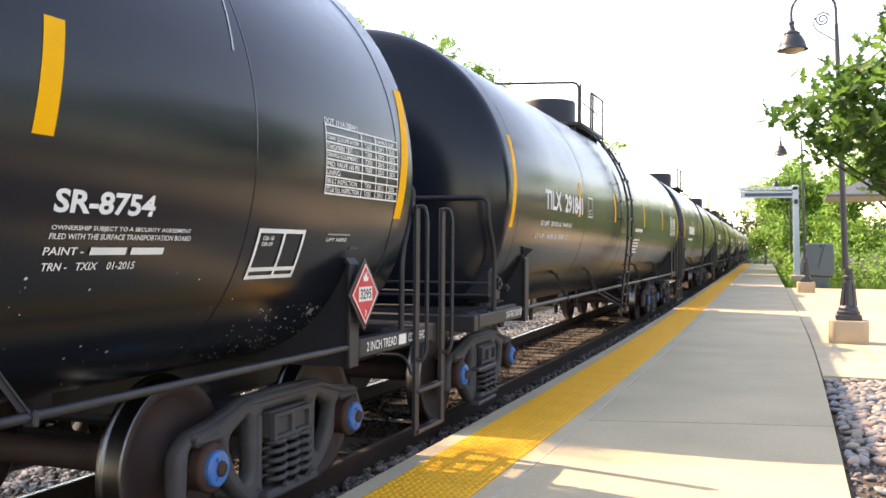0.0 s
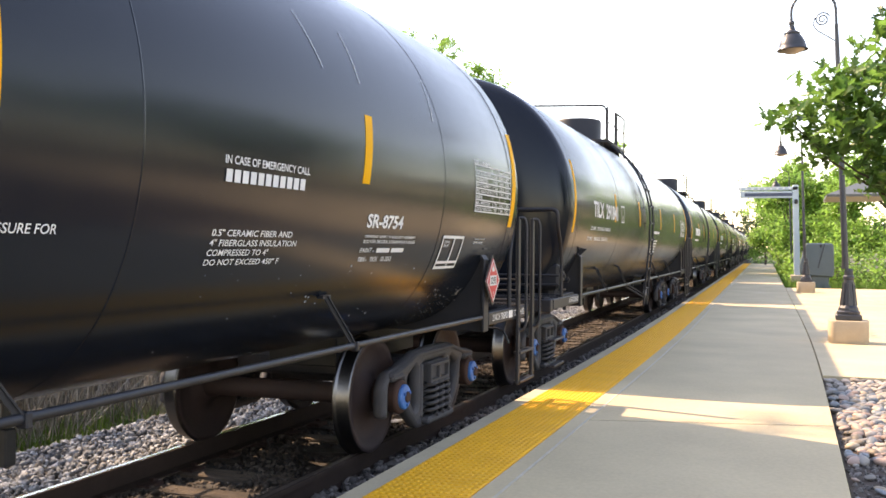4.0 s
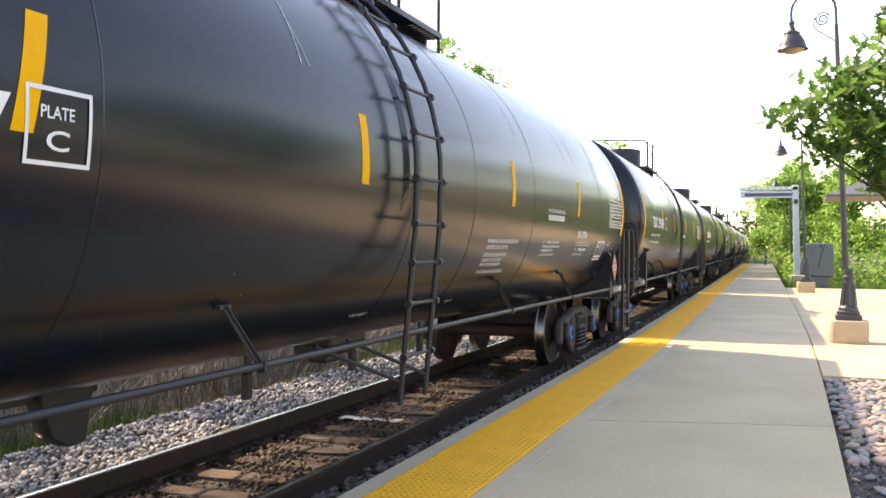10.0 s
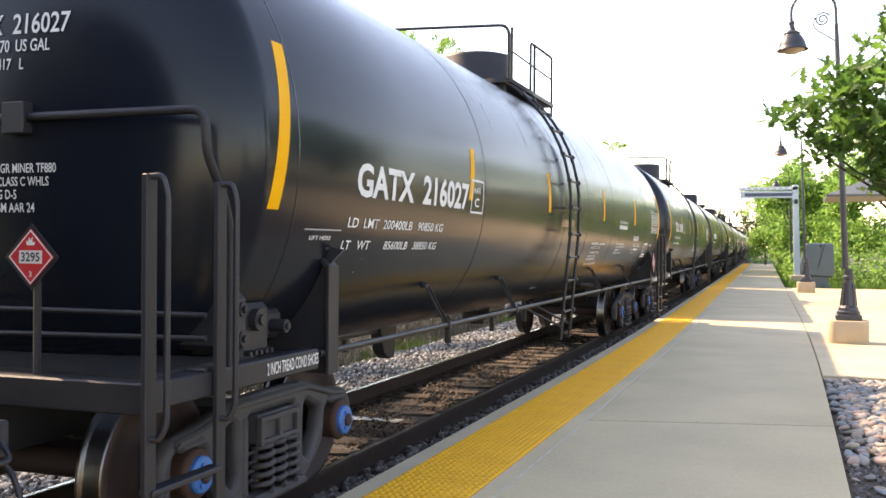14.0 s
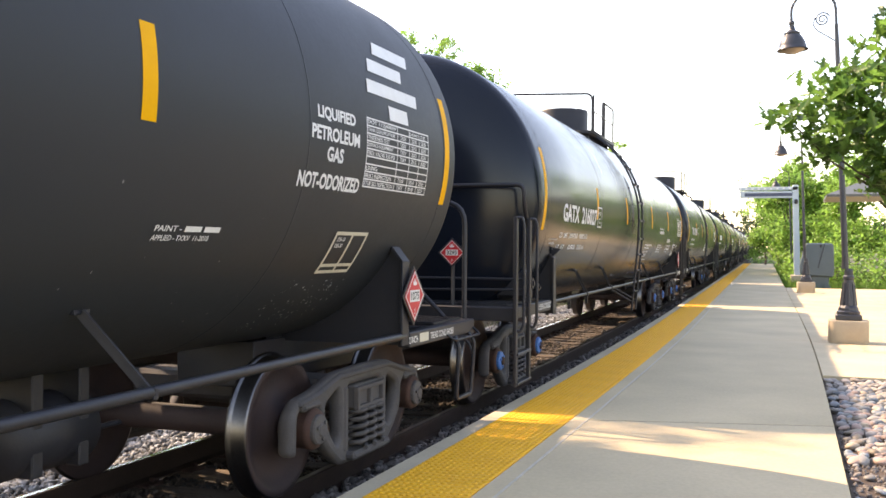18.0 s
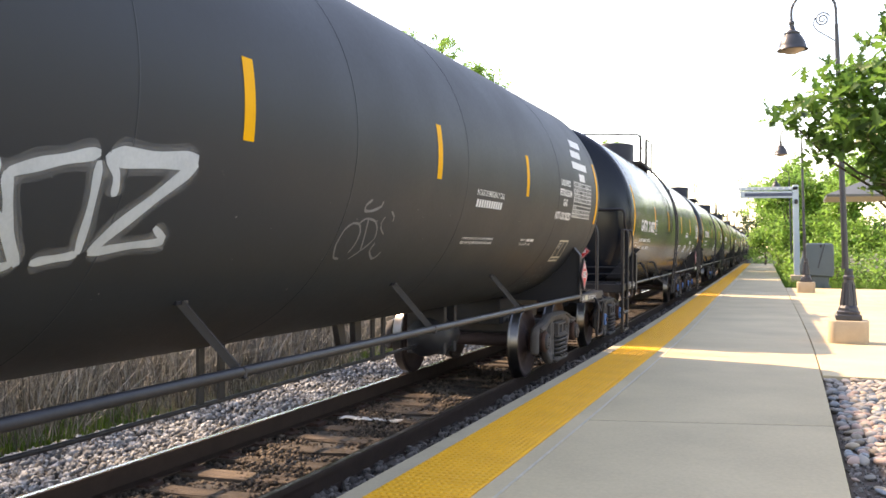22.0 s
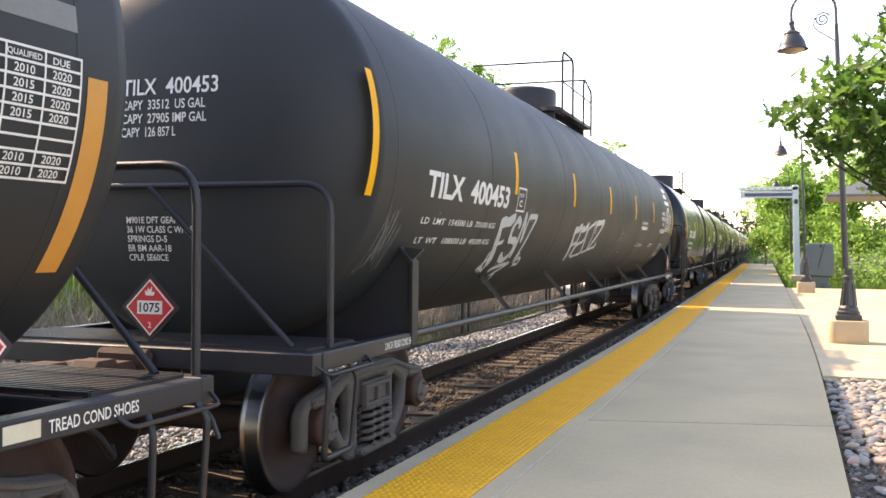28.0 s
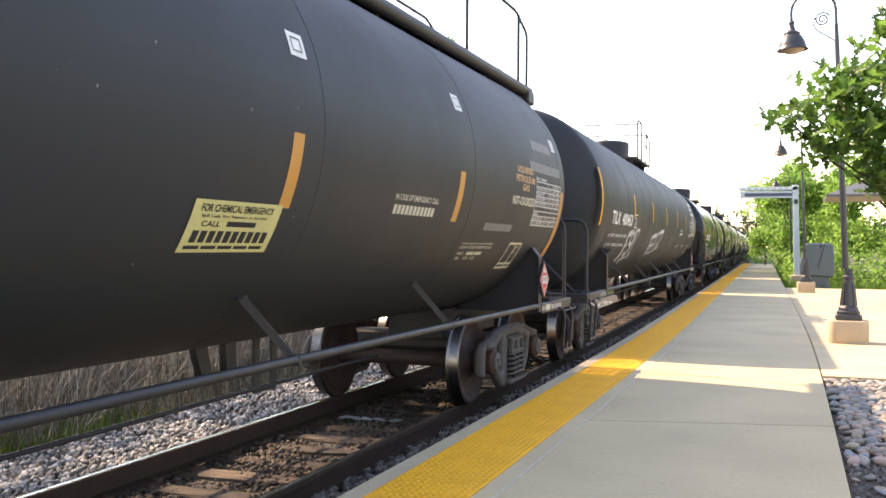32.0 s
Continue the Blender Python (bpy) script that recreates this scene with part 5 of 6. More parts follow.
for yy in (2.4, 3.9, 5.4, 6.9, 8.4, 9.9):
    part("walkway_bracket", boxes((0.25, 0.58, yy - 0.02, yy + 0.02, ZL - 0.24, ZL - 0.02)), M_STEEL, car_l2)
part("rail_post", rod(((0.6, 9.72, ZL - 0.1), (0.6, 9.72, ZL + 0.88), 0.018)), M_STEEL, car_l2)
part("end_bracket", boxes((0.50, 0.68, 9.95, 10.24, ZL - 0.20, ZL - 0.03), bev=0.02), M_STEEL, car_l2)
for s in (0.6, -0.6):
    part("walkway_railing", pipe([(s, 7.69, ZL - 0.1), (s, 7.69, ZL + 0.90), (s, 9.6, ZL + 0.90), (s, 10.12, ZL + 0.72), (s, 10.12, ZL - 0.1)], 0.018, 1, 0.08), M_STEEL, car_l2)
T = lambda text, y0, y1, a1, a0, **kw: side_text(car_l2, LPG, text, y0 - CL2, y1 - CL2, a1, a0, **kw)
T("IN CASE OF EMERGENCY CALL", -36.5, -35.66, -13.2, -15.0, material=M_CREAM)
side_bars(car_l2, LPG, -36.5 - CL2, -35.7 - CL2, -16.4, -19.2, 11, M_CREAM)
T("OWNERSHIP SUBJECT TO A SECURITY AGREEMENT", -34.76, -33.84, -27.8, -28.8, material=M_CREAM)
T("FILED WITH THE SURFACE TRANSPORTATION BOARD", -34.76, -33.84, -29.2, -30.3, material=M_CREAM)
T("PAINT -", -34.74, -34.55, -31.6, -33.0, material=M_CREAM)
side_bars(car_l2, LPG, -34.5 - CL2, -34.05 - CL2, -31.6, -33.0, 2, M_CREAM, 0.12)
T("TRN -    TXIX   12-00", -34.74, -34.2, -33.8, -35.2, material=M_CREAM)
frame_lines(car_l2, LPG, -33.30 - CL2, -32.86 - CL2, -27.8, -40.0, (0.82,), (0.55,), 0.026, M_CREAM)
T("LUB", -33.04, -32.92, -29.0, -30.2, material=M_CREAM)
T("NO", -33.04, -32.96, -31.4, -32.6, material=M_CREAM)
for t, y0, y1, a1, a0, mm in (("LIQUEFIED", -33.57, -32.98, 5.0, 1.9, M_TAN), ("PETROLEUM", -33.62, -32.92, 1.4, -1.5, M_TAN), ("GAS", -33.38, -33.12, -2.0, -5.0, M_TAN), ("NOT-ODORIZED", -33.68, -32.86, -7.4, -11.0, M_CREAM)):
    T(t, y0, y1, a1, a0, bold=0.035, material=mm)
data_table(car_l2, LPG, CL2, -32.85, -31.78, 0.3, -18.9, "DOT 112J400W", TABLE2, "P-73", False)
for y0, y1, a1, a0 in ((-32.88, -32.08, 18.6, 14.2), (-33.07, -31.79, 8.6, 4.4), (-34.35, -33.48, -19.6, -22.6)):
    part("paint_patch", patch(LPG, y0 - CL2, y1 - CL2, a0, a1, 0.002, 6), M_GREYPAINT, car_l2, "grey overpainted patch")
for y0, a in ((-32.0, 19.8), (-37.98, 18.0), (-35.24, 21.4)):
    part("square_sticker", patch(LPG, y0 - CL2 + 0.02, y0 + 0.20 - CL2, a - 3.0, a + 3.0, 0.002, 4), M_WHITE, car_l2, "small white square sticker")
    frame_lines(car_l2, LPG, y0 + 0.05 - CL2, y0 + 0.15 - CL2, a + 1.6, a - 1.6, w=0.01, material=M_GREYPAINT, name="sticker_mark")
M_STICK = mat("pale_yellow_sticker", (0.62, 0.56, 0.24), (0.52, 0.46, 0.20), rough=0.6, scale=9, fine=40, bump=0.0)
st = part("emergency_sticker", patch(LPG, -38.78 - CL2, -37.98 - CL2, -31.2, -19.6, 0.004, 8), M_STICK, car_l2, "peeling pale yellow emergency sticker")
T("FOR CHEMICAL EMERGENCY", -38.72, -38.06, -20.4, -22.0, material=M_STEEL, lift=0.008)
T("Spill, Leak, Fire, Exposure or Accident", -38.70, -38.10, -22.6, -23.4, material=M_STEEL, lift=0.008)
T("CALL", -38.68, -38.52, -24.0, -25.2, material=M_STEEL, lift=0.008)
side_bars(car_l2, LPG, -38.46 - CL2, -38.1 - CL2, -24.0, -25.2, 1, M_STEEL)
side_bars(car_l2, LPG, -38.72 - CL2, -38.02 - CL2, -26.2, -28.9, 10, M_STEEL)
side_bars(car_l2, LPG, -38.74 - CL2, -38.02 - CL2, -29.6, -30.4, 5, M_STEEL, 0.12)
placard(car_l2, "1075", "2", pose(1.30, -32.25 - CL2, 1.25))
sill_text(car_l2, "2 INCH", 8.27, 8.44, 0.905, 0.955)
sill_text(car_l2, "TREAD COND SHOES", 8.70, 9.22, 0.905, 0.955)
part("label_patch", boxes((1.2885, 1.2915, 8.48, 8.66, 0.90, 0.965)), M_CREAM, car_l2)

chips(car_l1, LPG, 6.9, 7.75, -62, -40, 120, 4)
chips(car_l1, LPG, -8.0, 7.0, -55, -10, 90, 5, M_GREYPAINT)
chips(car_l2, LPG, 6.9, 7.75, -62, -40, 60, 6, M_GREYPAINT)
chips(car_l2, LPG, -2.0, 7.0, -55, 10, 60, 7, M_GREYPAINT)

CARS = [(car_a, CA), (car_b, CB), (car_l1, CL1 + 0.10), (car_l2, CL2 - 0.33)]
plain = tank_car(GP, "gp", "glossy black tank car in the line far ahead", False, gp_strips(GP), GP_SEAMS, M_YELLOW, -0.97, 0.62)
side_bars(plain, GP, -5.9, -3.9, 4.6, -3.2, 9)
side_bars(plain, GP, -6.0, -4.5, -7.4, -9.2, 9)
for i in range(4):
    side_bars(plain, GP, 1.0, 1.9, -12 - 2 * i, -13 - 2 * i, 7)
CARS.append((plain, CB + PITCH))
for i in range(2, 9):
    far = copy_thing(plain, pose(0, 0, 0))
    CARS.append((far, CB + PITCH * i))
    WHEELSETS.extend((o, y, far) for o, (w0, y, c0) in zip([c for c in far.children if c.name.startswith("wheelset")], [w for w in WHEELSETS if w[2] == plain]))


# ---------------------------------------------------------------- fast meshes of many small pieces
def mesh_np(name, v, f):
    """A mesh from arrays of vertices and of equal-sided faces."""
    me = bpy.data.meshes.new(name)
    v, f = np.asarray(v, dtype=np.float32), np.asarray(f, dtype=np.int32)
    me.vertices.add(len(v))
    me.vertices.foreach_set("co", v.ravel())
    me.loops.add(f.size)
    me.loops.foreach_set("vertex_index", f.ravel())
    me.polygons.add(len(f))
    me.polygons.foreach_set("loop_start", np.arange(0, f.size, f.shape[1], dtype=np.int32))
    me.polygons.foreach_set("loop_total", np.full(len(f), f.shape[1], dtype=np.int32))
    me.update(calc_edges=True)
    return me


# the corners of a lump and its triangles
LUMP_V = np.array([(x, y, z) for x in (-1, 1) for y in (-1, 1) for z in (-1, 1)]) * 0.72
LUMP_F = np.array([(0, 1, 3), (0, 3, 2), (4, 6, 7), (4, 7, 5), (0, 4, 5), (0, 5, 1), (2, 3, 7), (2, 7, 6), (0, 2, 6), (0, 6, 4), (1, 5, 7), (1, 7, 3)])
rng = np.random.default_rng(7)


def turned(n):
    """n random turns as matrices."""
    q = rng.normal(size=(n, 4))
    q /= np.linalg.norm(q, axis=1)[:, None]
    w, x, y, z = q.T
    return np.stack([np.stack([1 - 2 * (y * y + z * z), 2 * (x * y - w * z), 2 * (x * z + w * y)], 1),
                     np.stack([2 * (x * y + w * z), 1 - 2 * (x * x + z * z), 2 * (y * z - w * x)], 1),
                     np.stack([2 * (x * z - w * y), 2 * (y * z + w * x), 1 - 2 * (x * x + y * y)], 1)], 1)


def stones(name, pos, size, material, label, category):
    """Crushed stones, each a jagged twelve-sided lump, at the places given."""
    n = len(pos)
    base = np.repeat(LUMP_V[None], n, 0) * (1 + rng.uniform(-0.45, 0.35, (n, len(LUMP_V), 3)))
    base *= (size * np.stack([rng.uniform(0.75, 1.25, n), rng.uniform(0.75, 1.25, n), rng.uniform(0.5, 0.9, n)]).T)[:, None, :]
    v = np.einsum("nij,nkj->nki", turned(n), base) + pos[:, None, :]
    f = (LUMP_F[None] + (np.arange(n) * len(LUMP_V))[:, None, None]).reshape(-1, 3)
    ob = link(name, mesh_np(name, v.reshape(-1, 3), f), material)
    return tagged(ob, label, category, "", "stuff")


def band(n, x0, x1, y0, y1, near=1.0):
    """Random places in a band beside the track, denser near the camera."""
    y = y0 + (y1 - y0) * rng.random(n) ** near
    x = rng.uniform(x0, x1, n)
    return x, y


# ballast: pale shoulder beyond the far rail, dirty stone between and beside the rails
x, y = band(24000, TRACK - 3.25, TRACK - 0.86, 3.0, 32.0, 1.5)
z = np.interp(x, [TRACK - 3.3, TRACK - 2.7, TRACK - 1.35, TRACK - 0.8], [-0.60, -0.31, -0.215, -0.20]) + rng.uniform(-0.01, 0.02, len(x))
stones("shoulder_ballast", np.stack([lane(x, y), y, z], 1), rng.uniform(0.014, 0.036, (len(x), 1)), M_BALLAST, "pale grey crushed stone on the track shoulder", "ballast")
x, y = band(24000, TRACK - 0.68, TRACK + 0.68, 3.0, 34.0, 1.5)
z = -0.206 + 0.02 * np.sin(y * 3.1 + x * 5) + rng.uniform(-0.02, 0.018, len(x))
stones("track_ballast", np.stack([lane(x, y), y, z], 1), rng.uniform(0.010, 0.027, (len(x), 1)), M_BALLAST_BROWN, "brown dusty crushed stone between the rails", "ballast")
x, y = band(8500, TRACK + 0.77, TRACK + 1.37, 3.0, 34.0, 1.5)
z = np.interp(x, [TRACK + 0.77, TRACK + 1.37], [-0.16, -0.10]) + rng.uniform(-0.02, 0.03, len(x))
stones("edge_ballast", np.stack([lane(x, y), y, z], 1), rng.uniform(0.018, 0.040, (len(x), 1)), M_BALLAST_EDGE, "brown grey crushed stone along the platform edge", "ballast")

# sleepers, each a timber of its own under the track
track = tagged(new("track"), "timber sleepers under steel rails in crushed stone", "railway track", "", "structure")
tie_meshes = []
for i in range(4):
    bm = bmesh.new()
    box(bm, -1.30, 1.30, -0.115, 0.115, -0.30, -0.172, bev=0.012)
    bmesh.ops.subdivide_edges(bm, edges=[e for e in bm.edges if abs(e.verts[0].co.x - e.verts[1].co.x) > 1], cuts=7)
    rr = random.Random(i)
    for v in bm.verts:
        v.co += Vector((rr.uniform(-0.02, 0.02), rr.uniform(-0.012, 0.012), rr.uniform(-0.008, 0.004)))
    me = bpy.data.meshes.new("sleeper")
    bm.to_mesh(me)
    bm.free()
    tie_meshes.append(me)
plate_me = bpy.data.meshes.new("tie_plate")
bm = boxes((-0.17, 0.17, -0.09, 0.09, -0.20, -0.160), (-0.115, -0.075, -0.07, -0.04, -0.165, -0.135), (0.075, 0.115, 0.04, 0.07, -0.165, -0.135), bev=0.003)
bm.to_mesh(plate_me)
bm.free()
for i in range(150):
    y = 0.6 + 0.535 * i
    rr = random.Random(100 + i)
    tie = link("sleeper", tie_meshes[i % 4], M_TIE, track, m=pose(lane(TRACK, y) + rr.uniform(-0.05, 0.05), y + rr.uniform(-0.02, 0.02), rr.uniform(-0.020, -0.002), 0, rr.uniform(-0.3, 0.3), rr.uniform(-2, 2)))
    if i < 60:
        for sx in (-GAUGE, GAUGE):
            link("tie_plate", plate_me, M_RUST, track, m=pose(lane(TRACK + sx, y), y, 0))

# worn white paint on one sleeper, in broken flakes
bm = bmesh.new()
rr = random.Random(31)
for xa, xb, yc, n in ((-4.36, -3.76, 9.00, 40),):
    for i in range(n):
        cx, cy, w = rr.uniform(xa, xb), yc + rr.uniform(-0.085, 0.085), rr.uniform(0.02, 0.055)
        ring = [bm.verts.new((lane(cx, cy) + 1.7 * w * rr.uniform(0.5, 1) * math.cos(q), cy + 0.75 * w * rr.uniform(0.5, 1) * math.sin(q), -0.1655 + 0.0004 * i / n)) for q in np.linspace(0, 2 * math.pi, 8)[:-1]]
        bm.faces.new(ring)
tagged(part("white_paint", bm, M_SPRAY, track, "worn white paint on a sleeper"), kind="stuff")

# ---------------------------------------------------------------- platform surface
deck = tagged(new("platform"), "pale concrete station platform with a yellow tactile edge", "platform", "", "structure")


def slab(name, xa, xb, y0, y1, z, skew, material, parent, gap=0.022, thick=0.075):
    """One cast slab; its ends lie a little askew to the track."""
    n = max(2, int((y1 - y0) / 2))
    v, f = [], []
    b = 0.006
    for zz, inset in ((z - thick, 0), (z - b, 0), (z, b)):
        for i in range(n + 1):
            u = i / n
            for xx, sk in ((xa + inset, -skew), (xb - inset, skew)):
                yy = y0 + gap / 2 + inset + (y1 - y0 - gap - 2 * inset) * u + sk
                v.append((lane(xx, yy), yy, zz))
    k = 2 * (n + 1)
    for i in range(n):
        f.append((2 * k + 2 * i, 2 * k + 2 * i + 1, 2 * k + 2 * i + 3, 2 * k + 2 * i + 2))
    ring = [2 * i for i in range(n + 1)] + [2 * i + 1 for i in range(n, -1, -1)]
    for lv in (0, 1):
        for a, c in zip(ring, ring[1:] + ring[:1]):
            f.append((lv * k + a, lv * k + c, (lv + 1) * k + c, (lv + 1) * k + a))
    return link(name, raw(name, v, f), material, parent)


joints = [-24, -16, -7.8, 0.4, 8.30, 16.15, 24.3, 32.4, 40.5, 48.6, 56.7, 64.8, 72.9, 81, 90, 99]
for a, b in zip(joints, joints[1:]):
    slab("slab", LINE + 0.006, BACK - 0.012, a, b, PZ, 0.24, M_CONCRETE, deck)
    slab("border_slab", TAC1 + 0.002, LINE - 0.006, a, b, PZ, 0.02, M_CONCRETE, deck)
for a in joints[3:-1]:
    v = [(lane(x, a + q), a + q + d, z) for z in (PZ - 0.06, PZ - 0.003) for x, q in ((LINE + 0.008, -0.24), (BACK - 0.014, 0.24)) for d in (-0.0105, 0.0105)]
    link("joint_filler", raw("joint_filler", v, [(4, 5, 7, 6), (0, 2, 3, 1), (0, 4, 6, 2), (1, 3, 7, 5), (0, 1, 5, 4), (2, 6, 7, 3)]), M_JOINT, deck, "dark sealed slab joint")
v, f = prism([(LINE - 0.009, PZ - 0.02), (LINE + 0.009, PZ - 0.02), (LINE + 0.009, PZ + 0.003), (LINE - 0.009, PZ + 0.003)], -24, 98)
link("sealed_joint", raw("sealed_joint", v, f), M_SILVER, deck, "silver grey sealed joint line")
# tactile tiles with rows of truncated domes
TW, TL = TAC1 - TAC0, 0.61
bm = bmesh.new()
box(bm, -TW / 2, TW / 2, -TL / 2 + 0.002, TL / 2 - 0.002, -0.07, 0.002)
nx, ny = 13, 9
for i in range(nx):
    for j in range(ny):
        cx, cy = -TW / 2 + TW * (i + 0.5) / nx, -TL / 2 + TL * (j + 0.5) / ny
        ra, rb = 0.0215, 0.014
        lo = [bm.verts.new((cx + ra * math.cos(t), cy + ra * math.sin(t), 0.002)) for t in np.linspace(0, 2 * math.pi, 7)[:6]]
        hi = [bm.verts.new((cx + rb * math.cos(t), cy + rb * math.sin(t), 0.0085)) for t in np.linspace(0, 2 * math.pi, 7)[:6]]
        bm.faces.new(hi)
        for q in range(6):
            bm.faces.new((lo[q], lo[(q + 1) % 6], hi[(q + 1) % 6], hi[q]))
tile_me = bpy.data.meshes.new("tactile_tile")
bm.to_mesh(tile_me)
bm.free()
for i in range(160):
    y = 1.0 + TL * i
    link("tactile_tile", tile_me, M_TACTILE, deck, m=pose(lane((TAC0 + TAC1) / 2, y), y, PZ, 0, 0, heading(y)))
v, f = strip_sheet(TAC0 + 0.002, TAC1 - 0.002, PZ + 0.002, -24, 0.69)
link("tactile_strip", raw("tactile_strip", v, f), M_TACTILE, deck)

# forecourt to the right of the platform, in sun
court = tagged(new("forecourt"), "sunlit pale concrete paving beside the platform", "pavement", "", "structure")
for i, (a, b) in enumerate(((11.95, 16.2), (16.2, 20.3), (20.3, 24.4), (24.4, 28.5), (28.5, 32.6), (32.6, 38.4))):
    for c, d in ((BACK + 0.004, 2.6), (2.6, 5.2), (5.2, 9.0), (9.0, 14.0)):
        slab("paving_slab", c, d - 0.008, a, b, PZ - 0.004, 0.0, M_CONCRETE, court)
v, f = prism([(BACK + 0.02, PZ - 0.5), (14.0, PZ - 0.5), (14.0, PZ - 0.08), (BACK + 0.02, PZ - 0.08)], 11.95, 38.4)
link("paving_base", raw("paving_base", v, f), M_CURB, court)
# planting bed of cobbles
v, f = prism([(BACK + 0.004, PZ - 0.5), (6.0, PZ - 0.5), (6.0, PZ - 0.06), (BACK + 0.004, PZ - 0.055)], -6, 11.94, 1.0)
bedob = setting("planting_bed", (v, f), M_MULCH, "dark mulch bed strewn with rounded river cobbles", "planting bed")
cob = []
for i in range(6):
    bm = bmesh.new()
    bmesh.ops.create_icosphere(bm, subdivisions=2, radius=1.0)
    for vv in bm.verts:
        s = 1 + 0.16 * noise.noise(vv.co * 1.3 + Vector((i * 7, 0, 0)))
        vv.co = Vector((vv.co.x * s, vv.co.y * s * 0.78, vv.co.z * s * 0.44))
    me = bpy.data.meshes.new("cobble")
    bm.to_mesh(me)
    bm.free()
    me.polygons.foreach_set("use_smooth", [True] * len(me.polygons))
    cob.append(me)
rr = random.Random(21)
M_COB = [mat("cobble_%s" % n, a, b, rough=0.6, scale=5, fine=40, bump=0.08, each=0.35) for n, a, b in (("grey", (0.27, 0.25, 0.225), (0.19, 0.178, 0.165)), ("pink", (0.34, 0.24, 0.195), (0.26, 0.185, 0.15)), ("buff", (0.31, 0.255, 0.185), (0.24, 0.195, 0.145)), ("blue", (0.20, 0.225, 0.235), (0.15, 0.165, 0.18)))]
cob6 = []
for mm in M_COB:
    for me in cob[:3]:
        c = me.copy()
        c.materials.append(mm)
        cob6.append(c)
count = 0
yy = 5.4
rest = bmesh.new()
while yy < 11.88:
    xx = BACK + 0.06
    while xx < 0.090 * yy + 0.12:
        thin = 6.2 < yy < 7.3
        border = xx < BACK + 0.12 and rr.random() < 0.4
        if rr.random() > (0.74 if thin else 0.06) and not border:
            sz = rr.uniform(0.036, 0.070) * (0.7 if thin else 1.0)
            m = pose(lane(xx, yy) + rr.uniform(-0.03, 0.03), yy + rr.uniform(-0.04, 0.04), PZ - 0.045 + sz * 0.28, rr.uniform(-16, 16), rr.uniform(-16, 16), rr.uniform(0, 360)) @ Matrix.Diagonal((sz * rr.uniform(0.85, 1.25), sz * rr.uniform(0.8, 1.1), sz * rr.uniform(0.8, 1.2), 1))
            if count < 300:
                link("cobble", cob6[rr.randrange(12)], None, bedob, m=m)
            else:
                q = len(rest.verts)
                rest.from_mesh(cob[rr.randrange(6)])
                rest.verts.ensure_lookup_table()
                for vv in rest.verts[q:]:
                    vv.co = m @ vv.co
            count += 1
        xx += rr.uniform(0.072, 0.100)
    yy += rr.uniform(0.070, 0.088)
tagged(part("far_cobbles", rest, M_COBBLE, bedob, "more river cobbles further along", True), kind="stuff")
x, y = band(5200, BACK + 0.02, 1.6, 4.8, 11.8)
stones("bed_gravel", np.stack([lane(x, y), y, np.full(len(x), PZ - 0.052)], 1), rng.uniform(0.006, 0.020, (len(x), 1)), M_BALLAST_EDGE, "small chips and mulch between cobbles", "gravel")


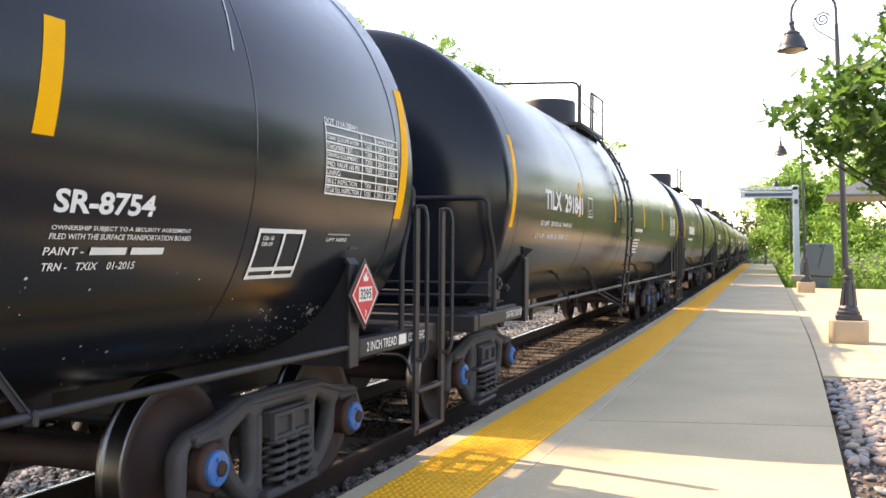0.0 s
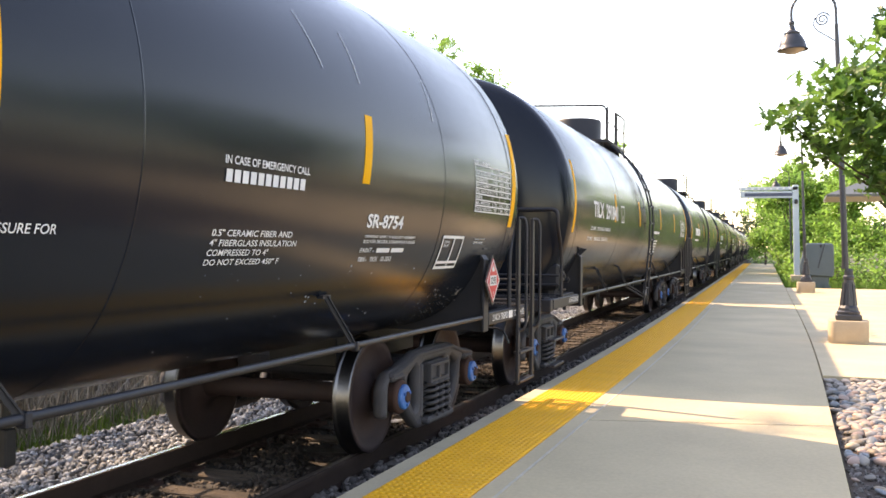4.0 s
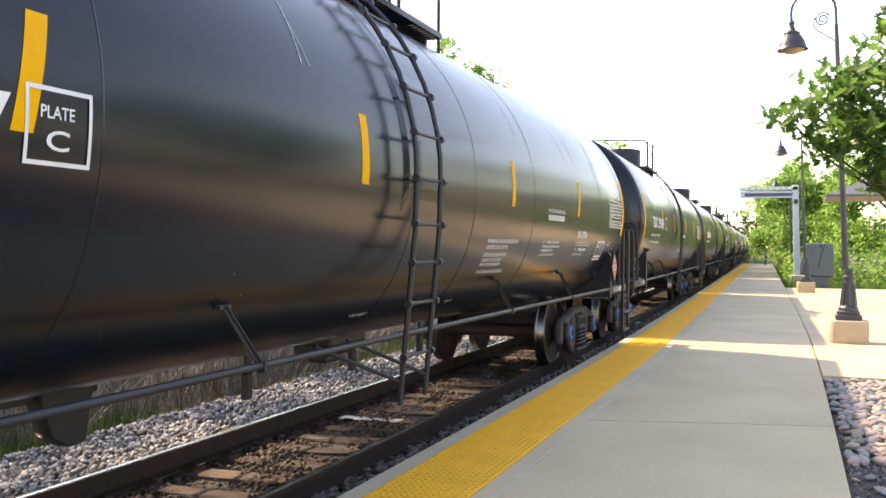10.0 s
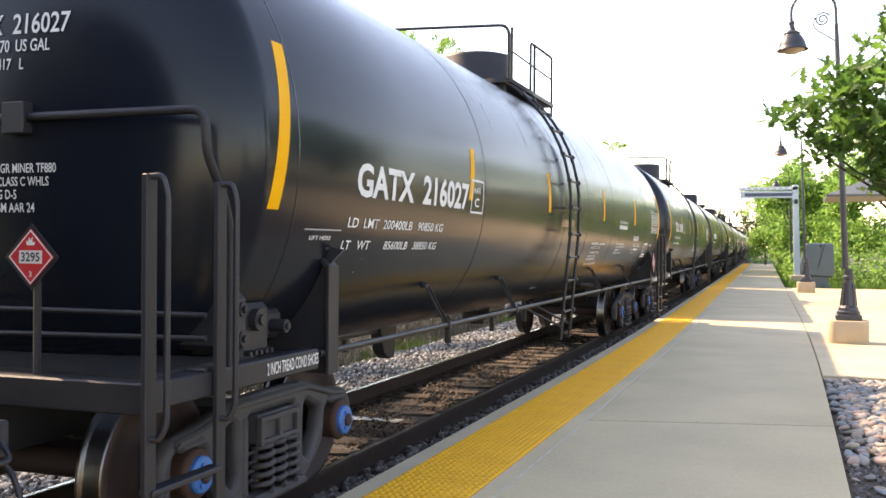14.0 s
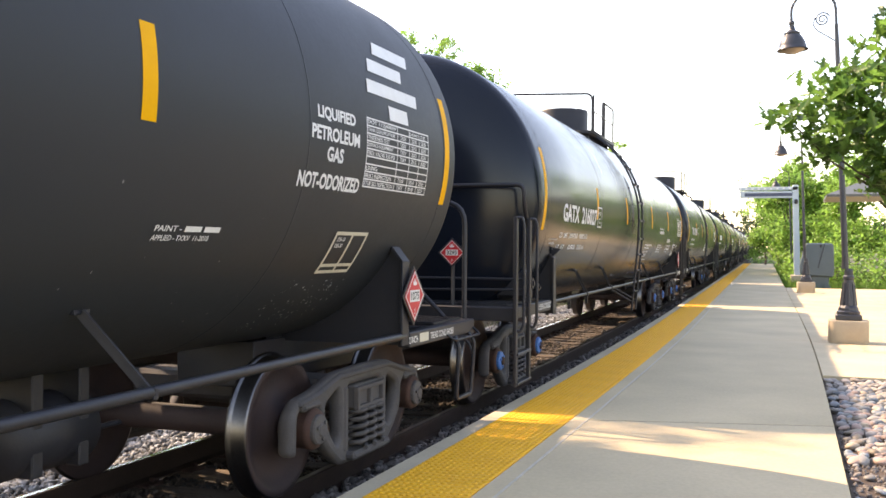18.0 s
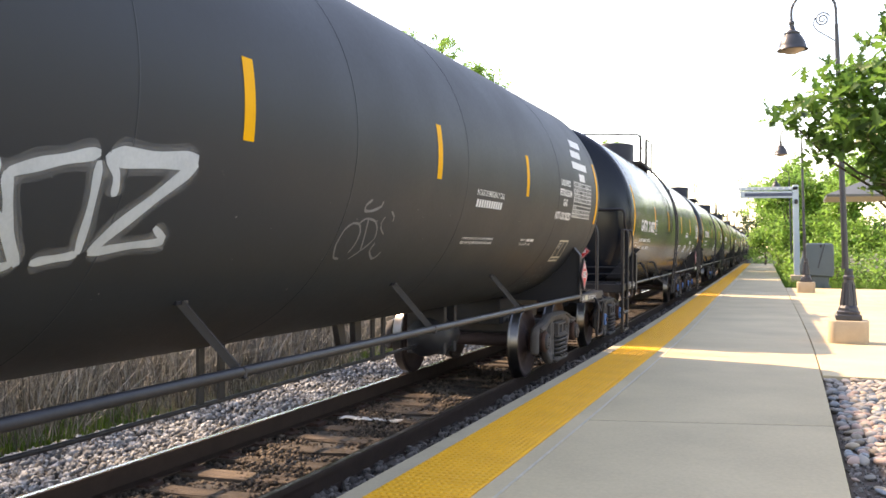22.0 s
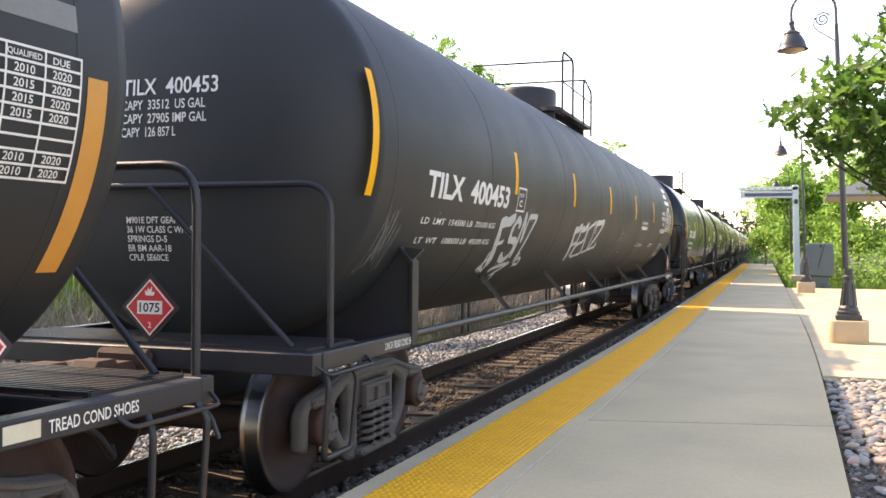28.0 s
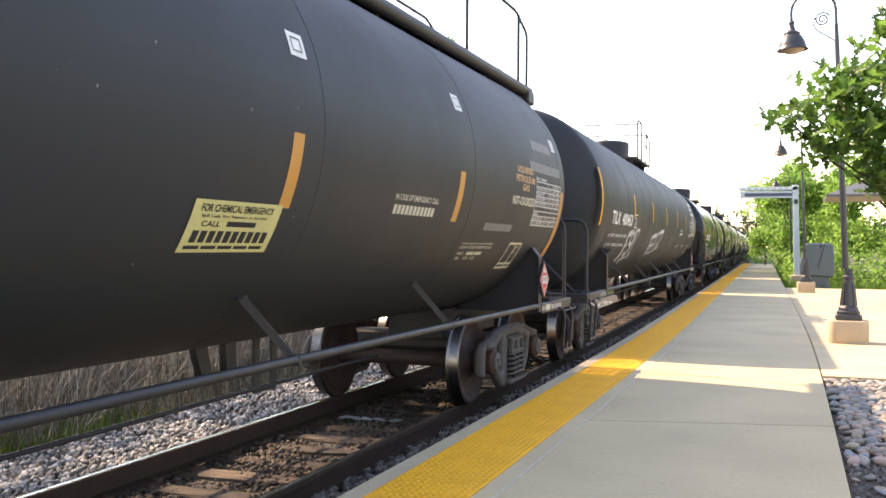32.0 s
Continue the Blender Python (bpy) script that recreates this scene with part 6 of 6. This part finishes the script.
# ---------------------------------------------------------------- lamps, sign, cabinet, shelter
def street_lamp(x, y, lean, label):
    lamp_ob = tagged(new("street_lamp"), label, "street lamp", "platform lamps")
    lamp_ob.matrix_basis = pose(lane(x, y), y, PZ)
    bm = joined(plate([rounded([(-0.29, -0.29), (0.29, -0.29), (0.29, 0.29), (-0.29, 0.29)], 0.12, 5)], 0.36, 0.015, pose(0, 0, 0.17)))
    part("plinth", bm, M_BLOCK, lamp_ob, "buff stone plinth")
    tilt = pose(0, 0, 0, 0, lean, 0)
    part("base_plate", boxes((-0.19, 0.19, -0.19, 0.19, 0.35, 0.44), bev=0.015), M_LAMP, lamp_ob)
    skirt = lathe([(0.17, 0.44), (0.175, 0.48), (0.15, 0.50), (0.145, 0.54), (0.118, 0.58), (0.10, 0.74), (0.078, 0.92), (0.072, 0.98), (0.085, 1.0), (0.085, 1.03), (0.066, 1.05), (0.066, 1.12), (0.055, 1.15)], 16, "Z")
    part("skirt", skirt, M_LAMP, lamp_ob, "fluted cast base", False)
    for i in range(8):
        a = math.pi / 4 * i
        part("flute", once("flute", lambda: rod(((0.118, 0, 0.58), (0.076, 0, 0.93), 0.014), seg=6)), M_LAMP, lamp_ob, m=pose(0, 0, 0, 0, 0, math.degrees(a)))
    part("shaft", lathe([(0.050, 1.15), (0.045, 2.5), (0.036, 4.6), (0.030, 5.0)], 16, "Z"), M_LAMP, lamp_ob, "", True, tilt)
    R = 0.33
    pts = [(0, 0, 4.9), (0, 0, 5.25)]
    for i in range(1, 13):
        a = math.pi * i / 12
        pts.append((-R + R * math.cos(a), 0, 5.25 + R * 0.95 * math.sin(a)))
    pts.append((-2 * R, 0, 5.05))
    part("gooseneck_arm", pipe(pts, 0.022, 2), M_LAMP, lamp_ob, "curved gooseneck arm", m=tilt)
    sc = []
    for i in range(28):
        a = i / 27 * 4.2 * math.pi
        r = 0.115 * (1 - i / 32)
        sc.append((-0.20 + r * math.cos(a + 0.4), 0, 5.10 + r * math.sin(a + 0.4)))
    part("scroll", pipe(sc, 0.012, 1), M_LAMP, lamp_ob, "thin wrought scroll", m=tilt)
    part("scroll_stay", pipe([(0, 0, 4.72), (-0.10, 0, 4.80), (-0.28, 0, 4.93), (-0.34, 0, 5.02), (-0.31, 0, 5.14)], 0.011, 1), M_LAMP, lamp_ob, m=tilt)
    sx = -2 * R
    shade = part("shade", lathe([(0.026, 0.47), (0.045, 0.455), (0.048, 0.42), (0.034, 0.40), (0.048, 0.36), (0.058, 0.315), (0.085, 0.295), (0.125, 0.275), (0.128, 0.262), (0.108, 0.255), (0.128, 0.235), (0.163, 0.19), (0.190, 0.135), (0.207, 0.075), (0.214, 0.03), (0.240, 0.008), (0.240, -0.004), (0.206, 0.02), (0.19, 0.09), (0.15, 0.17), (0.05, 0.22)], 32, "Z"), M_LAMP, lamp_ob, "bell shaped dark shade", True, tilt @ pose(sx, 0, 4.66))
    part("lens", lathe([(0.0, -0.06), (0.08, -0.055), (0.14, -0.03), (0.19, 0.004)], 24, "Z"), M_LENS, shade, "frosted glass lens", True)
    return lamp_ob


street_lamp(0.89, 16.35, -2.4, "dark gooseneck street lamp on a buff stone plinth")
street_lamp(0.92, 34.44, -2.0, "dark gooseneck street lamp beside the equipment cabinet")
street_lamp(0.94, 53.0, -2.0, "dark gooseneck street lamp far along the platform")
street_lamp(1.01, 72.0, -1.0, "dark gooseneck street lamp almost hidden by shrubs")

sg = tagged(new("platform_sign"), "grey blue overhead platform sign with a dark bar of writing", "sign")
sg.matrix_basis = pose(lane(0.95, 44.7), 44.7, PZ)
part("plinth", boxes((-0.28, 0.28, -0.25, 0.25, 0.0, 0.32), bev=0.03), M_BLOCK, sg, "buff stone plinth")
part("post", boxes((-0.13, 0.13, -0.08, 0.08, 0.3, 4.25), bev=0.02), M_SIGN, sg, "single broad sign post", m=pose(0, 0, 0, 0, -1.5, 0))
part("top_beam", boxes((-2.5, 0.0, -0.08, 0.08, 4.02, 4.17), bev=0.015), M_SIGN, sg)
part("panel", boxes((-2.42, -0.02, -0.05, 0.05, 3.68, 3.99), bev=0.015), M_SIGN, sg)
part("writing_bar", boxes((-2.22, -0.22, -0.058, -0.050, 3.76, 3.90)), M_SIGNBAR, sg)
for i in range(9):
    part("louvre", boxes((-2.45 + 0.26 * i, -2.36 + 0.26 * i, -0.09, -0.078, 4.05, 4.13)), M_WHITE, sg)
cam_m = mat("black_camera_body", (0.015, 0.015, 0.017), rough=0.4, bump=0.0)
part("camera_pod", boxes((-0.15, 0.0, -0.20, -0.04, 3.42, 3.62), bev=0.04), cam_m, sg, "small dark dome housing")

cb = tagged(new("equipment_cabinet"), "dark teal moulded equipment cabinet with a slanted seam", "cabinet")
cb.matrix_basis = pose(lane(1.54, 39.3), 39.3, PZ - 0.1)
part("body", joined(plate([rounded([(-0.55, 0.55), (0.52, 0.50), (0.55, 0.75), (0.52, 1.70), (0.44, 1.78), (-0.42, 1.78), (-0.50, 1.70), (-0.68, 0.95), (-0.66, 0.62)], 0.07, 3)], 0.8, 0.05, Matrix(((1, 0, 0, 0), (0, 0, -1, 0), (0, 1, 0, 0), (0, 0, 0, 1))))), M_BOX, cb)
part("pedestal", joined(plate([rounded([(-0.45, 0.0), (0.52, 0.0), (0.42, 0.12), (0.36, 0.30), (0.40, 0.56), (-0.42, 0.56), (-0.40, 0.30)], 0.05, 3)], 0.6, 0.04, Matrix(((1, 0, 0, 0), (0, 0, -1, 0), (0, 1, 0, 0), (0, 0, 0, 1))))), M_BOX, cb)
part("seam", boxes((-0.012, 0.012, -0.42, -0.40, 0.0, 0.95, pose(-0.02, 0, 0.85, 0, 14, 0))), M_STEEL, cb)
part("latch", boxes((0.04, 0.10, -0.43, -0.40, 1.62, 1.72), bev=0.01), M_STEEL, cb)

sh = tagged(new("shelter"), "grey metal hipped roof shelter on square posts", "shelter")
sh.matrix_basis = pose(lane(1.07, 26.0), 26.0, PZ)
vv = [(0, 0, 2.83), (6, 0, 2.83), (6, 3.0, 2.83), (0, 3.0, 2.83), (1.1, 1.5, 3.32), (4.9, 1.5, 3.32), (0, 0, 2.77), (6, 0, 2.77), (6, 3, 2.77), (0, 3, 2.77)]
part("roof", raw("roof", vv, [(0, 1, 5, 4), (1, 2, 5), (2, 3, 4, 5), (3, 0, 4), (9, 8, 7, 6), (0, 6, 7, 1), (1, 7, 8, 2), (2, 8, 9, 3), (3, 9, 6, 0)]), M_ROOF, sh)
for px in (2.0, 5.6):
    for py in (0.5, 2.5):
        p = part("post", boxes((px - 0.06, px + 0.06, py - 0.06, py + 0.06, 0, 2.78), bev=0.01), M_LAMP, sh)
        part("knee_brace", rod(((px, py, 2.15), (px - 0.6, py, 2.77), 0.035), seg=6), M_LAMP, p)


# ---------------------------------------------------------------- plants
def leaves(centres, spread, per, size, fold=0.25, squash=0.8, seed=1, lobed=False):
    """Folded leaf blades scattered round clump centres."""
    g = np.random.default_rng(seed)
    n = len(centres) * per
    c = np.repeat(centres, per, 0)
    sp = np.repeat(spread, per)[:, None] if np.ndim(spread) else spread
    d = g.normal(size=(n, 3))
    d /= np.linalg.norm(d, axis=1)[:, None]
    c = c + d * (g.random((n, 1)) ** 0.45) * sp * np.array([1, 1, squash])
    s = size * g.uniform(0.6, 1.3, (n, 1, 1))
    unit = np.array([(0, -0.5, 0), (0.30, -0.12, fold * 0.3), (0.24, 0.22, fold * 0.25), (0, 0.52, -0.06), (-0.24, 0.22, fold * 0.25), (-0.30, -0.12, fold * 0.3)])
    if lobed:
        half = [(0.07, -0.34), (0.20, -0.22), (0.10, -0.10), (0.33, 0.06), (0.15, 0.16), (0.27, 0.34), (0.09, 0.36)]
        unit = np.array([(0, -0.5, 0)] + [(a, b, fold * a) for a, b in half] + [(0, 0.52, -0.06)] + [(-a, b, fold * a) for a, b in reversed(half)])
    # mostly lying flat, turned at random
    yaw, pitch, roll = g.uniform(0, 6.283, n), g.normal(0, 0.65, n), g.normal(0, 0.65, n)
    cy, sy, cp, sp2, cr, sr = np.cos(yaw), np.sin(yaw), np.cos(pitch), np.sin(pitch), np.cos(roll), np.sin(roll)
    Rm = np.stack([np.stack([cy * cr - sy * sp2 * sr, -sy * cp, cy * sr + sy * sp2 * cr], 1), np.stack([sy * cr + cy * sp2 * sr, cy * cp, sy * sr - cy * sp2 * cr], 1), np.stack([-cp * sr, sp2, cp * cr], 1)], 1)
    v = np.einsum("nij,nkj->nki", Rm, unit[None] * s) + c[:, None, :]
    k = (np.arange(n) * len(unit))[:, None]
    if lobed:
        f = np.concatenate([k + np.arange(9)[None], k + np.array([[0, 8, 9, 10, 11, 12, 13, 14, 15]])])
    else:
        f = np.concatenate([k + np.array([[0, 1, 2, 3]]), k + np.array([[0, 3, 4, 5]])])
    return mesh_np("leaves", v.reshape(-1, 3), f)


class Wood:
    """Collects crooked tapering limbs and gives them as one mesh."""

    def __init__(self):
        self.v, self.f = [], []

    def limb(self, a, b, r0, r1, seg=7, bend=0.12, rnd=None):
        a, b = Vector(a), Vector(b)
        pts = [a.lerp(b, i / 4) for i in range(5)]
        d = b - a
        for i in (1, 2, 3):
            pts[i] += Vector((rnd.uniform(-1, 1), rnd.uniform(-1, 1), rnd.uniform(-0.3, 0.6))) * d.length * bend * 0.5
        u = d.orthogonal().normalized()
        w = d.normalized().cross(u)
        k = len(self.v)
        for i, p in enumerate(pts):
            r = r0 + (r1 - r0) * i / 4
            for j in range(seg):
                t = 2 * math.pi * j / seg
                self.v.append((p + u * (r * math.cos(t)) + w * (r * math.sin(t)))[:])
        for i in range(4):
            for j in range(seg):
                n = (j + 1) % seg
                self.f.append((k + i * seg + j, k + i * seg + n, k + (i + 1) * seg + n, k + (i + 1) * seg + j))

    def mesh(self):
        return raw("wood", self.v, self.f)


def tree(name, base, height, blobs, leaf, per, clump, trunk_r, material, label, seed, category="tree", lobed=False):
    """Trunk, limbs to each crown mass, twigs to each clump, and folded leaves. blobs: (offset, radii, clumps)."""
    rnd = random.Random(seed)
    t = tagged(new(name), label, category)
    t.matrix_basis = Matrix.Translation(base)
    wd = Wood()
    fork = Vector((0, 0, height * 0.42))
    wd.limb((0, 0, -0.2), fork, trunk_r, trunk_r * 0.7, 10, 0.05, rnd)
    part("trunk", wd.mesh(), M_BARK, t, "", True)
    wd = Wood()
    cs, sp = [], []
    for off, rad, n in blobs:
        off = Vector(off)
        wd.limb(fork - Vector((0, 0, rnd.uniform(0, height * 0.12))), off, trunk_r * 0.5, trunk_r * 0.14, 7, 0.14, rnd)
        for i in range(n):
            d = Vector((rnd.gauss(0, 1), rnd.gauss(0, 1), rnd.gauss(0, 1))).normalized()
            q = rnd.random() ** 0.4
            c = off + Vector((d.x * rad[0], d.y * rad[1], d.z * rad[2])) * q
            cs.append(c[:])
            sp.append(clump * rnd.uniform(0.6, 1.3))
            if i % 2 == 0:
                wd.limb(off.lerp(c, 0.15), c, trunk_r * 0.10, trunk_r * 0.03, 5, 0.1, rnd)
    part("branchwork", wd.mesh(), M_BARK, t, "", True)
    part("crown", leaves(np.array(cs), np.array(sp), per, leaf, seed=seed, lobed=lobed), material, t)
    return t


# the young oak whose boughs hang over the platform from the cobble bed
oak = tree("oak_tree", (lane(2.1, 9.9), 9.9, PZ - 0.06), 3.6,
           [((-1.22, -0.3, 3.36), (0.20, 0.5, 0.30), 14), ((-1.58, -0.2, 2.93), (0.42, 0.6, 0.30), 34), ((-1.46, -0.3, 2.52), (0.36, 0.6, 0.28), 30), ((-2.14, -0.2, 2.74), (0.20, 0.3, 0.08), 5), ((-1.86, -0.2, 2.5), (0.10, 0.3, 0.14), 4),
            ((-1.22, -0.3, 2.14), (0.28, 0.5, 0.20), 18), ((0.2, 0, 3.5), (1.2, 1.2, 0.7), 40), ((0.9, 0.5, 2.8), (0.9, 0.9, 0.6), 24), ((-0.5, -0.3, 2.7), (0.6, 0.7, 0.7), 36)],
           0.165, 10, 0.22, 0.045, M_LEAF, "young oak tree with lobed bright green leaves", 3, lobed=True)

# woods behind the platform's far end and forecourt
spots = [((0.9, 66), 6.6, 2.6), ((1.2, 58), 7.0, 2.4), ((0.6, 80), 7.6, 2.8), ((2.6, 62), 7.2, 2.6), ((4.4, 58), 7.4, 2.8), ((3.2, 54), 6.6, 2.6), ((5.8, 52), 7.0, 2.8), ((8.6, 50), 10.5, 3.4), ((1.8, 74), 8.6, 3.2), ((12.5, 50), 12.0, 3.8), ((-0.4, 92), 8.5, 3.2), ((7.5, 70), 11.0, 3.6), ((17.5, 42), 12.0, 3.8), ((18.0, 33), 11.5, 3.6), ((18.5, 24), 12.0, 3.8), ((18.5, 15), 11.0, 3.6), ((3.4, 108), 8.5, 3.2), ((4.0, 126), 9.0, 3.4), ((3.2, 146), 9.0, 3.4), ((4.4, 168), 9.5, 3.6), ((3.6, 194), 9.5, 3.6), ((5.0, 222), 10.0, 4.0)]
for i, ((tx, ty), h, r) in enumerate(spots):
    rr = random.Random(40 + i)
    blobs = []
    for j in range(9):
        a = rr.uniform(0, 6.28)
        d = rr.random() ** 0.6 * r * 0.62
        blobs.append(((d * math.cos(a), d * math.sin(a), rr.uniform(0.28, 0.86) * h), (r * 0.42, r * 0.42, h * 0.15), 26))
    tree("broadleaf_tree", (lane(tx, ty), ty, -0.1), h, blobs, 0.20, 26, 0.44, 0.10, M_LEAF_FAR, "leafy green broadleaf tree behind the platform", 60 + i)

# trees across the line whose tops show over the train; the last seven, nearer, are unseen, added to dapple track and
# platform with shade
for i, (tx, ty, h) in enumerate(((-16.6, 45.0, 12.5), (-15.3, 45.4, 11.6), (-17.6, 44.6, 12.9), (-14.2, 46.2, 10.7), (-21.6, 45.0, 15.4), (-13.3, 46.0, 10.2), (-24.0, 38.0, 12.0), (-30.0, 42.0, 12.5), (-10.6, 62.0, 9.0), (-14.4, 5.2, 12.6), (-15.2, 8.6, 13.4), (-14.3, 11.4, 12.8), (-15.0, 14.6, 12.6), (-15.0, 18.4, 9.4), (-14.6, 24.0, 9.0), (-15.4, 30.0, 9.6))):
    rr = random.Random(80 + i)
    blobs = [((rr.uniform(-1.3, 1.3) * (1.3 - 0.35 * u), rr.uniform(-1.2, 1.2), (0.45 + 0.50 * u) * h), (0.95, 0.95, 0.8), 26) for u in [j / 9 for j in range(10)]]
    tree("trackside_tree", (lane(tx, ty), ty, -0.7), h, blobs, 0.16, 30 if ty > 36 else 9, 0.36, 0.10, M_LEAF_FAR, "thin topped green tree across the railway, the near ones added for shade", 90 + i)

# far woods closing the view
M_WOODS = mat("dark_woods_leaf", (0.055, 0.095, 0.028), (0.030, 0.055, 0.018), rough=0.6, scale=0.3, fine=3, bump=0.0, isle=0.5, trans=0.2)
g = np.random.default_rng(5)
n = 1500
fx = np.concatenate([g.uniform(-90, -14, 520), g.uniform(14, 90, 480), g.uniform(-60, 60, 500)])
fy = np.concatenate([g.uniform(-40, 190, 520), g.uniform(-40, 190, 480), g.uniform(200, 260, 500)])
fx[1000:] -= 12
fx[:520] -= np.where(fy[:520] > 60, (fy[:520] - 60) * 0.12, 0)
fz = g.uniform(0.5, 7.5, n) * np.where(np.arange(n) < 1000, 1.0, 1.2)
ob = link("far_woods", leaves(np.stack([fx, fy, fz], 1), g.uniform(1.2, 2.4, n), 34, 0.75, seed=8), M_WOODS)
tagged(ob, "distant band of green woods", "woods", "", "stuff")


def shrub(x, y, r, h, seed, material=None, name="shrub", label="low bushy green shrub beside the platform"):
    rr = random.Random(seed)
    t = tagged(new(name), label, "shrub")
    t.matrix_basis = Matrix.Translation((lane(x, y), y, -0.05))
    wd = Wood()
    cs = []
    for i in range(26):
        a, d = rr.uniform(0, 6.28), rr.random() ** 0.5 * r
        c = (d * math.cos(a), d * math.sin(a), rr.uniform(0.15, 1.0) * h * (1 - 0.4 * d / r))
        cs.append(c)
        if i % 3 == 0:
            wd.limb((d * 0.2 * math.cos(a), d * 0.2 * math.sin(a), 0), c, 0.025, 0.008, 5, 0.1, rr)
    part("branchwork", wd.mesh(), M_BARK, t)
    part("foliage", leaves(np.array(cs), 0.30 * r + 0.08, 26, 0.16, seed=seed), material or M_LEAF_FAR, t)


for i, (sx, sy, r, h) in enumerate(((1.05, 46.5, 0.6, 1.0), (1.1, 51, 0.6, 1.1), (1.15, 56, 0.7, 1.2), (1.3, 60, 0.8, 1.5), (1.3, 66, 0.9, 1.4), (1.4, 75, 1.0, 1.6), (1.3, 86, 1.1, 1.8), (2.4, 46.5, 1.2, 1.5), (4.2, 44.5, 1.5, 1.4), (6.2, 43.5, 1.5, 1.6), (3.4, 49, 1.6, 2.4), (8.4, 43, 1.7, 1.8), (1.6, 49, 1.1, 1.9), (-0.9, 99, 1.5, 2.2), (5.2, 47.5, 1.6, 2.6), (10.5, 44, 1.9, 2.2))):
    shrub(sx, sy, r, h, 200 + i)


def blades(name, xs, ys, zs, h, w, material, label, category, lean=0.25, seed=2):
    """Upright narrow blades, each bent once."""
    g = np.random.default_rng(seed)
    n = len(xs)
    hh = h * g.uniform(0.55, 1.2, n)
    a = g.uniform(0, 6.283, n)
    l = np.abs(g.normal(0, lean, n)) * hh
    dx, dy = np.cos(a) * w / 2, np.sin(a) * w / 2
    b = g.uniform(0, 6.283, n)
    p0 = np.stack([xs, ys, zs], 1)
    p1 = p0 + np.stack([np.cos(b) * l * 0.3, np.sin(b) * l * 0.3, hh * 0.6], 1)
    p2 = p0 + np.stack([np.cos(b) * l, np.sin(b) * l, hh * (1 - 0.12 * g.random(n))], 1)
    s = np.stack([dx, dy, np.zeros(n)], 1)
    v = np.stack([p0 - s, p0 + s, p1 + s * 0.8, p1 - s * 0.8, p2 + s * 0.15, p2 - s * 0.15], 1).reshape(-1, 3)
    k = (np.arange(n) * 6)[:, None]
    f = np.concatenate([k + np.array([[0, 1, 2, 3]]), k + np.array([[3, 2, 4, 5]])])
    ob = link(name, mesh_np(name, v, f), material)
    return tagged(ob, label, category, "", "stuff")


g = np.random.default_rng(11)
n = 24000
y = 4 + 70 * g.random(n) ** 1.5
green = np.sin((y - 5.9) * 0.62) > 0.45
x = g.uniform(-11.6, -7.75, n) - np.where(green, 0.45, 0.0) + 0.12 * np.sin(y * 1.7)
blades("dry_reeds", lane(x, y), y, np.full(n, -0.66), 1.6, 0.013, M_REED, "dense dead grey brown reeds beyond the track", "reeds", 0.55)
n = 9000
y = 4 + 40 * g.random(n) ** 1.5
x = g.uniform(-9.6, -7.35, n)
blades("fallen_reeds", lane(x, y), y, np.full(n, -0.5), 1.1, 0.010, M_REED, "tangle of bent dead reed stalks", "reeds", 1.3, 12)
n = 16000
y = 4 + 70 * g.random(n) ** 1.4
x = g.uniform(-14.5, -11.0, n)
blades("green_reeds", lane(x, y), y, np.full(n, -0.66), 2.9, 0.022, M_GRASS, "tall fresh green reeds", "reeds", 0.18, 3)
n = 7000
y = 3.5 + 60 * g.random(n) ** 1.5
keep = np.sin((y - 5.9) * 0.62) > 0.45
y = y[keep]
n = len(y)
x = g.uniform(-8.2, -7.35, n)
blades("verge_grass", lane(x, y), y, np.full(n, -0.66), 0.30, 0.012, M_GRASS, "bright green grass verge along the ballast", "grass", 0.5, 4)
n = 16000
y = 38.6 + 26 * g.random(n) ** 1.3
x = g.uniform(0.45, 14, n)
blades("lawn_grass", lane(x, y), y, np.full(n, -0.24), 0.55, 0.03, M_GRASS, "tall bright green grass behind the forecourt", "grass", 0.4, 6)
n = 5000
y = 43 + 50 * g.random(n)
x = g.uniform(0.42, 1.4, n)
blades("edge_grass", lane(x, y), y, np.full(n, -0.2), 0.5, 0.03, M_GRASS, "green grass along the platform's back edge", "grass", 0.4, 9)


# ---------------------------------------------------------------- the train rolls away
def on_track(y, reach):
    """The pose of a car whose two trucks, reach ahead and behind y, both stand on the track."""
    a, b = float(lane(TRACK, y - reach)), float(lane(TRACK, y + reach))
    return pose((a + b) / 2, y, 0, 0, 0, math.degrees(math.atan((a - b) / (2 * reach))))


def motions():
    for car, y0 in CARS:
        walk(car, [(float(t), on_track(y0 + GONE[t], 8.14 if car in (car_l1, car_l2) else 6.7)) for t in range(33)])
    times = [i * 0.3 for i in range(107)] + [32.0]
    for ws, y, car in WHEELSETS:
        walk(ws, [(t, pose(0, y, RW, -math.degrees(gone(t) / RW))) for t in times])

    for ob in oak.children:
        if ob.name.startswith("crown"):
            walk(ob, [(float(t), pose(0, 0, 0, 0.35 * math.sin(t * 1.3), 0.45 * math.sin(t * 0.9 + 0.6), 0.4 * math.sin(t * 1.1))) for t in range(33)])


motions()
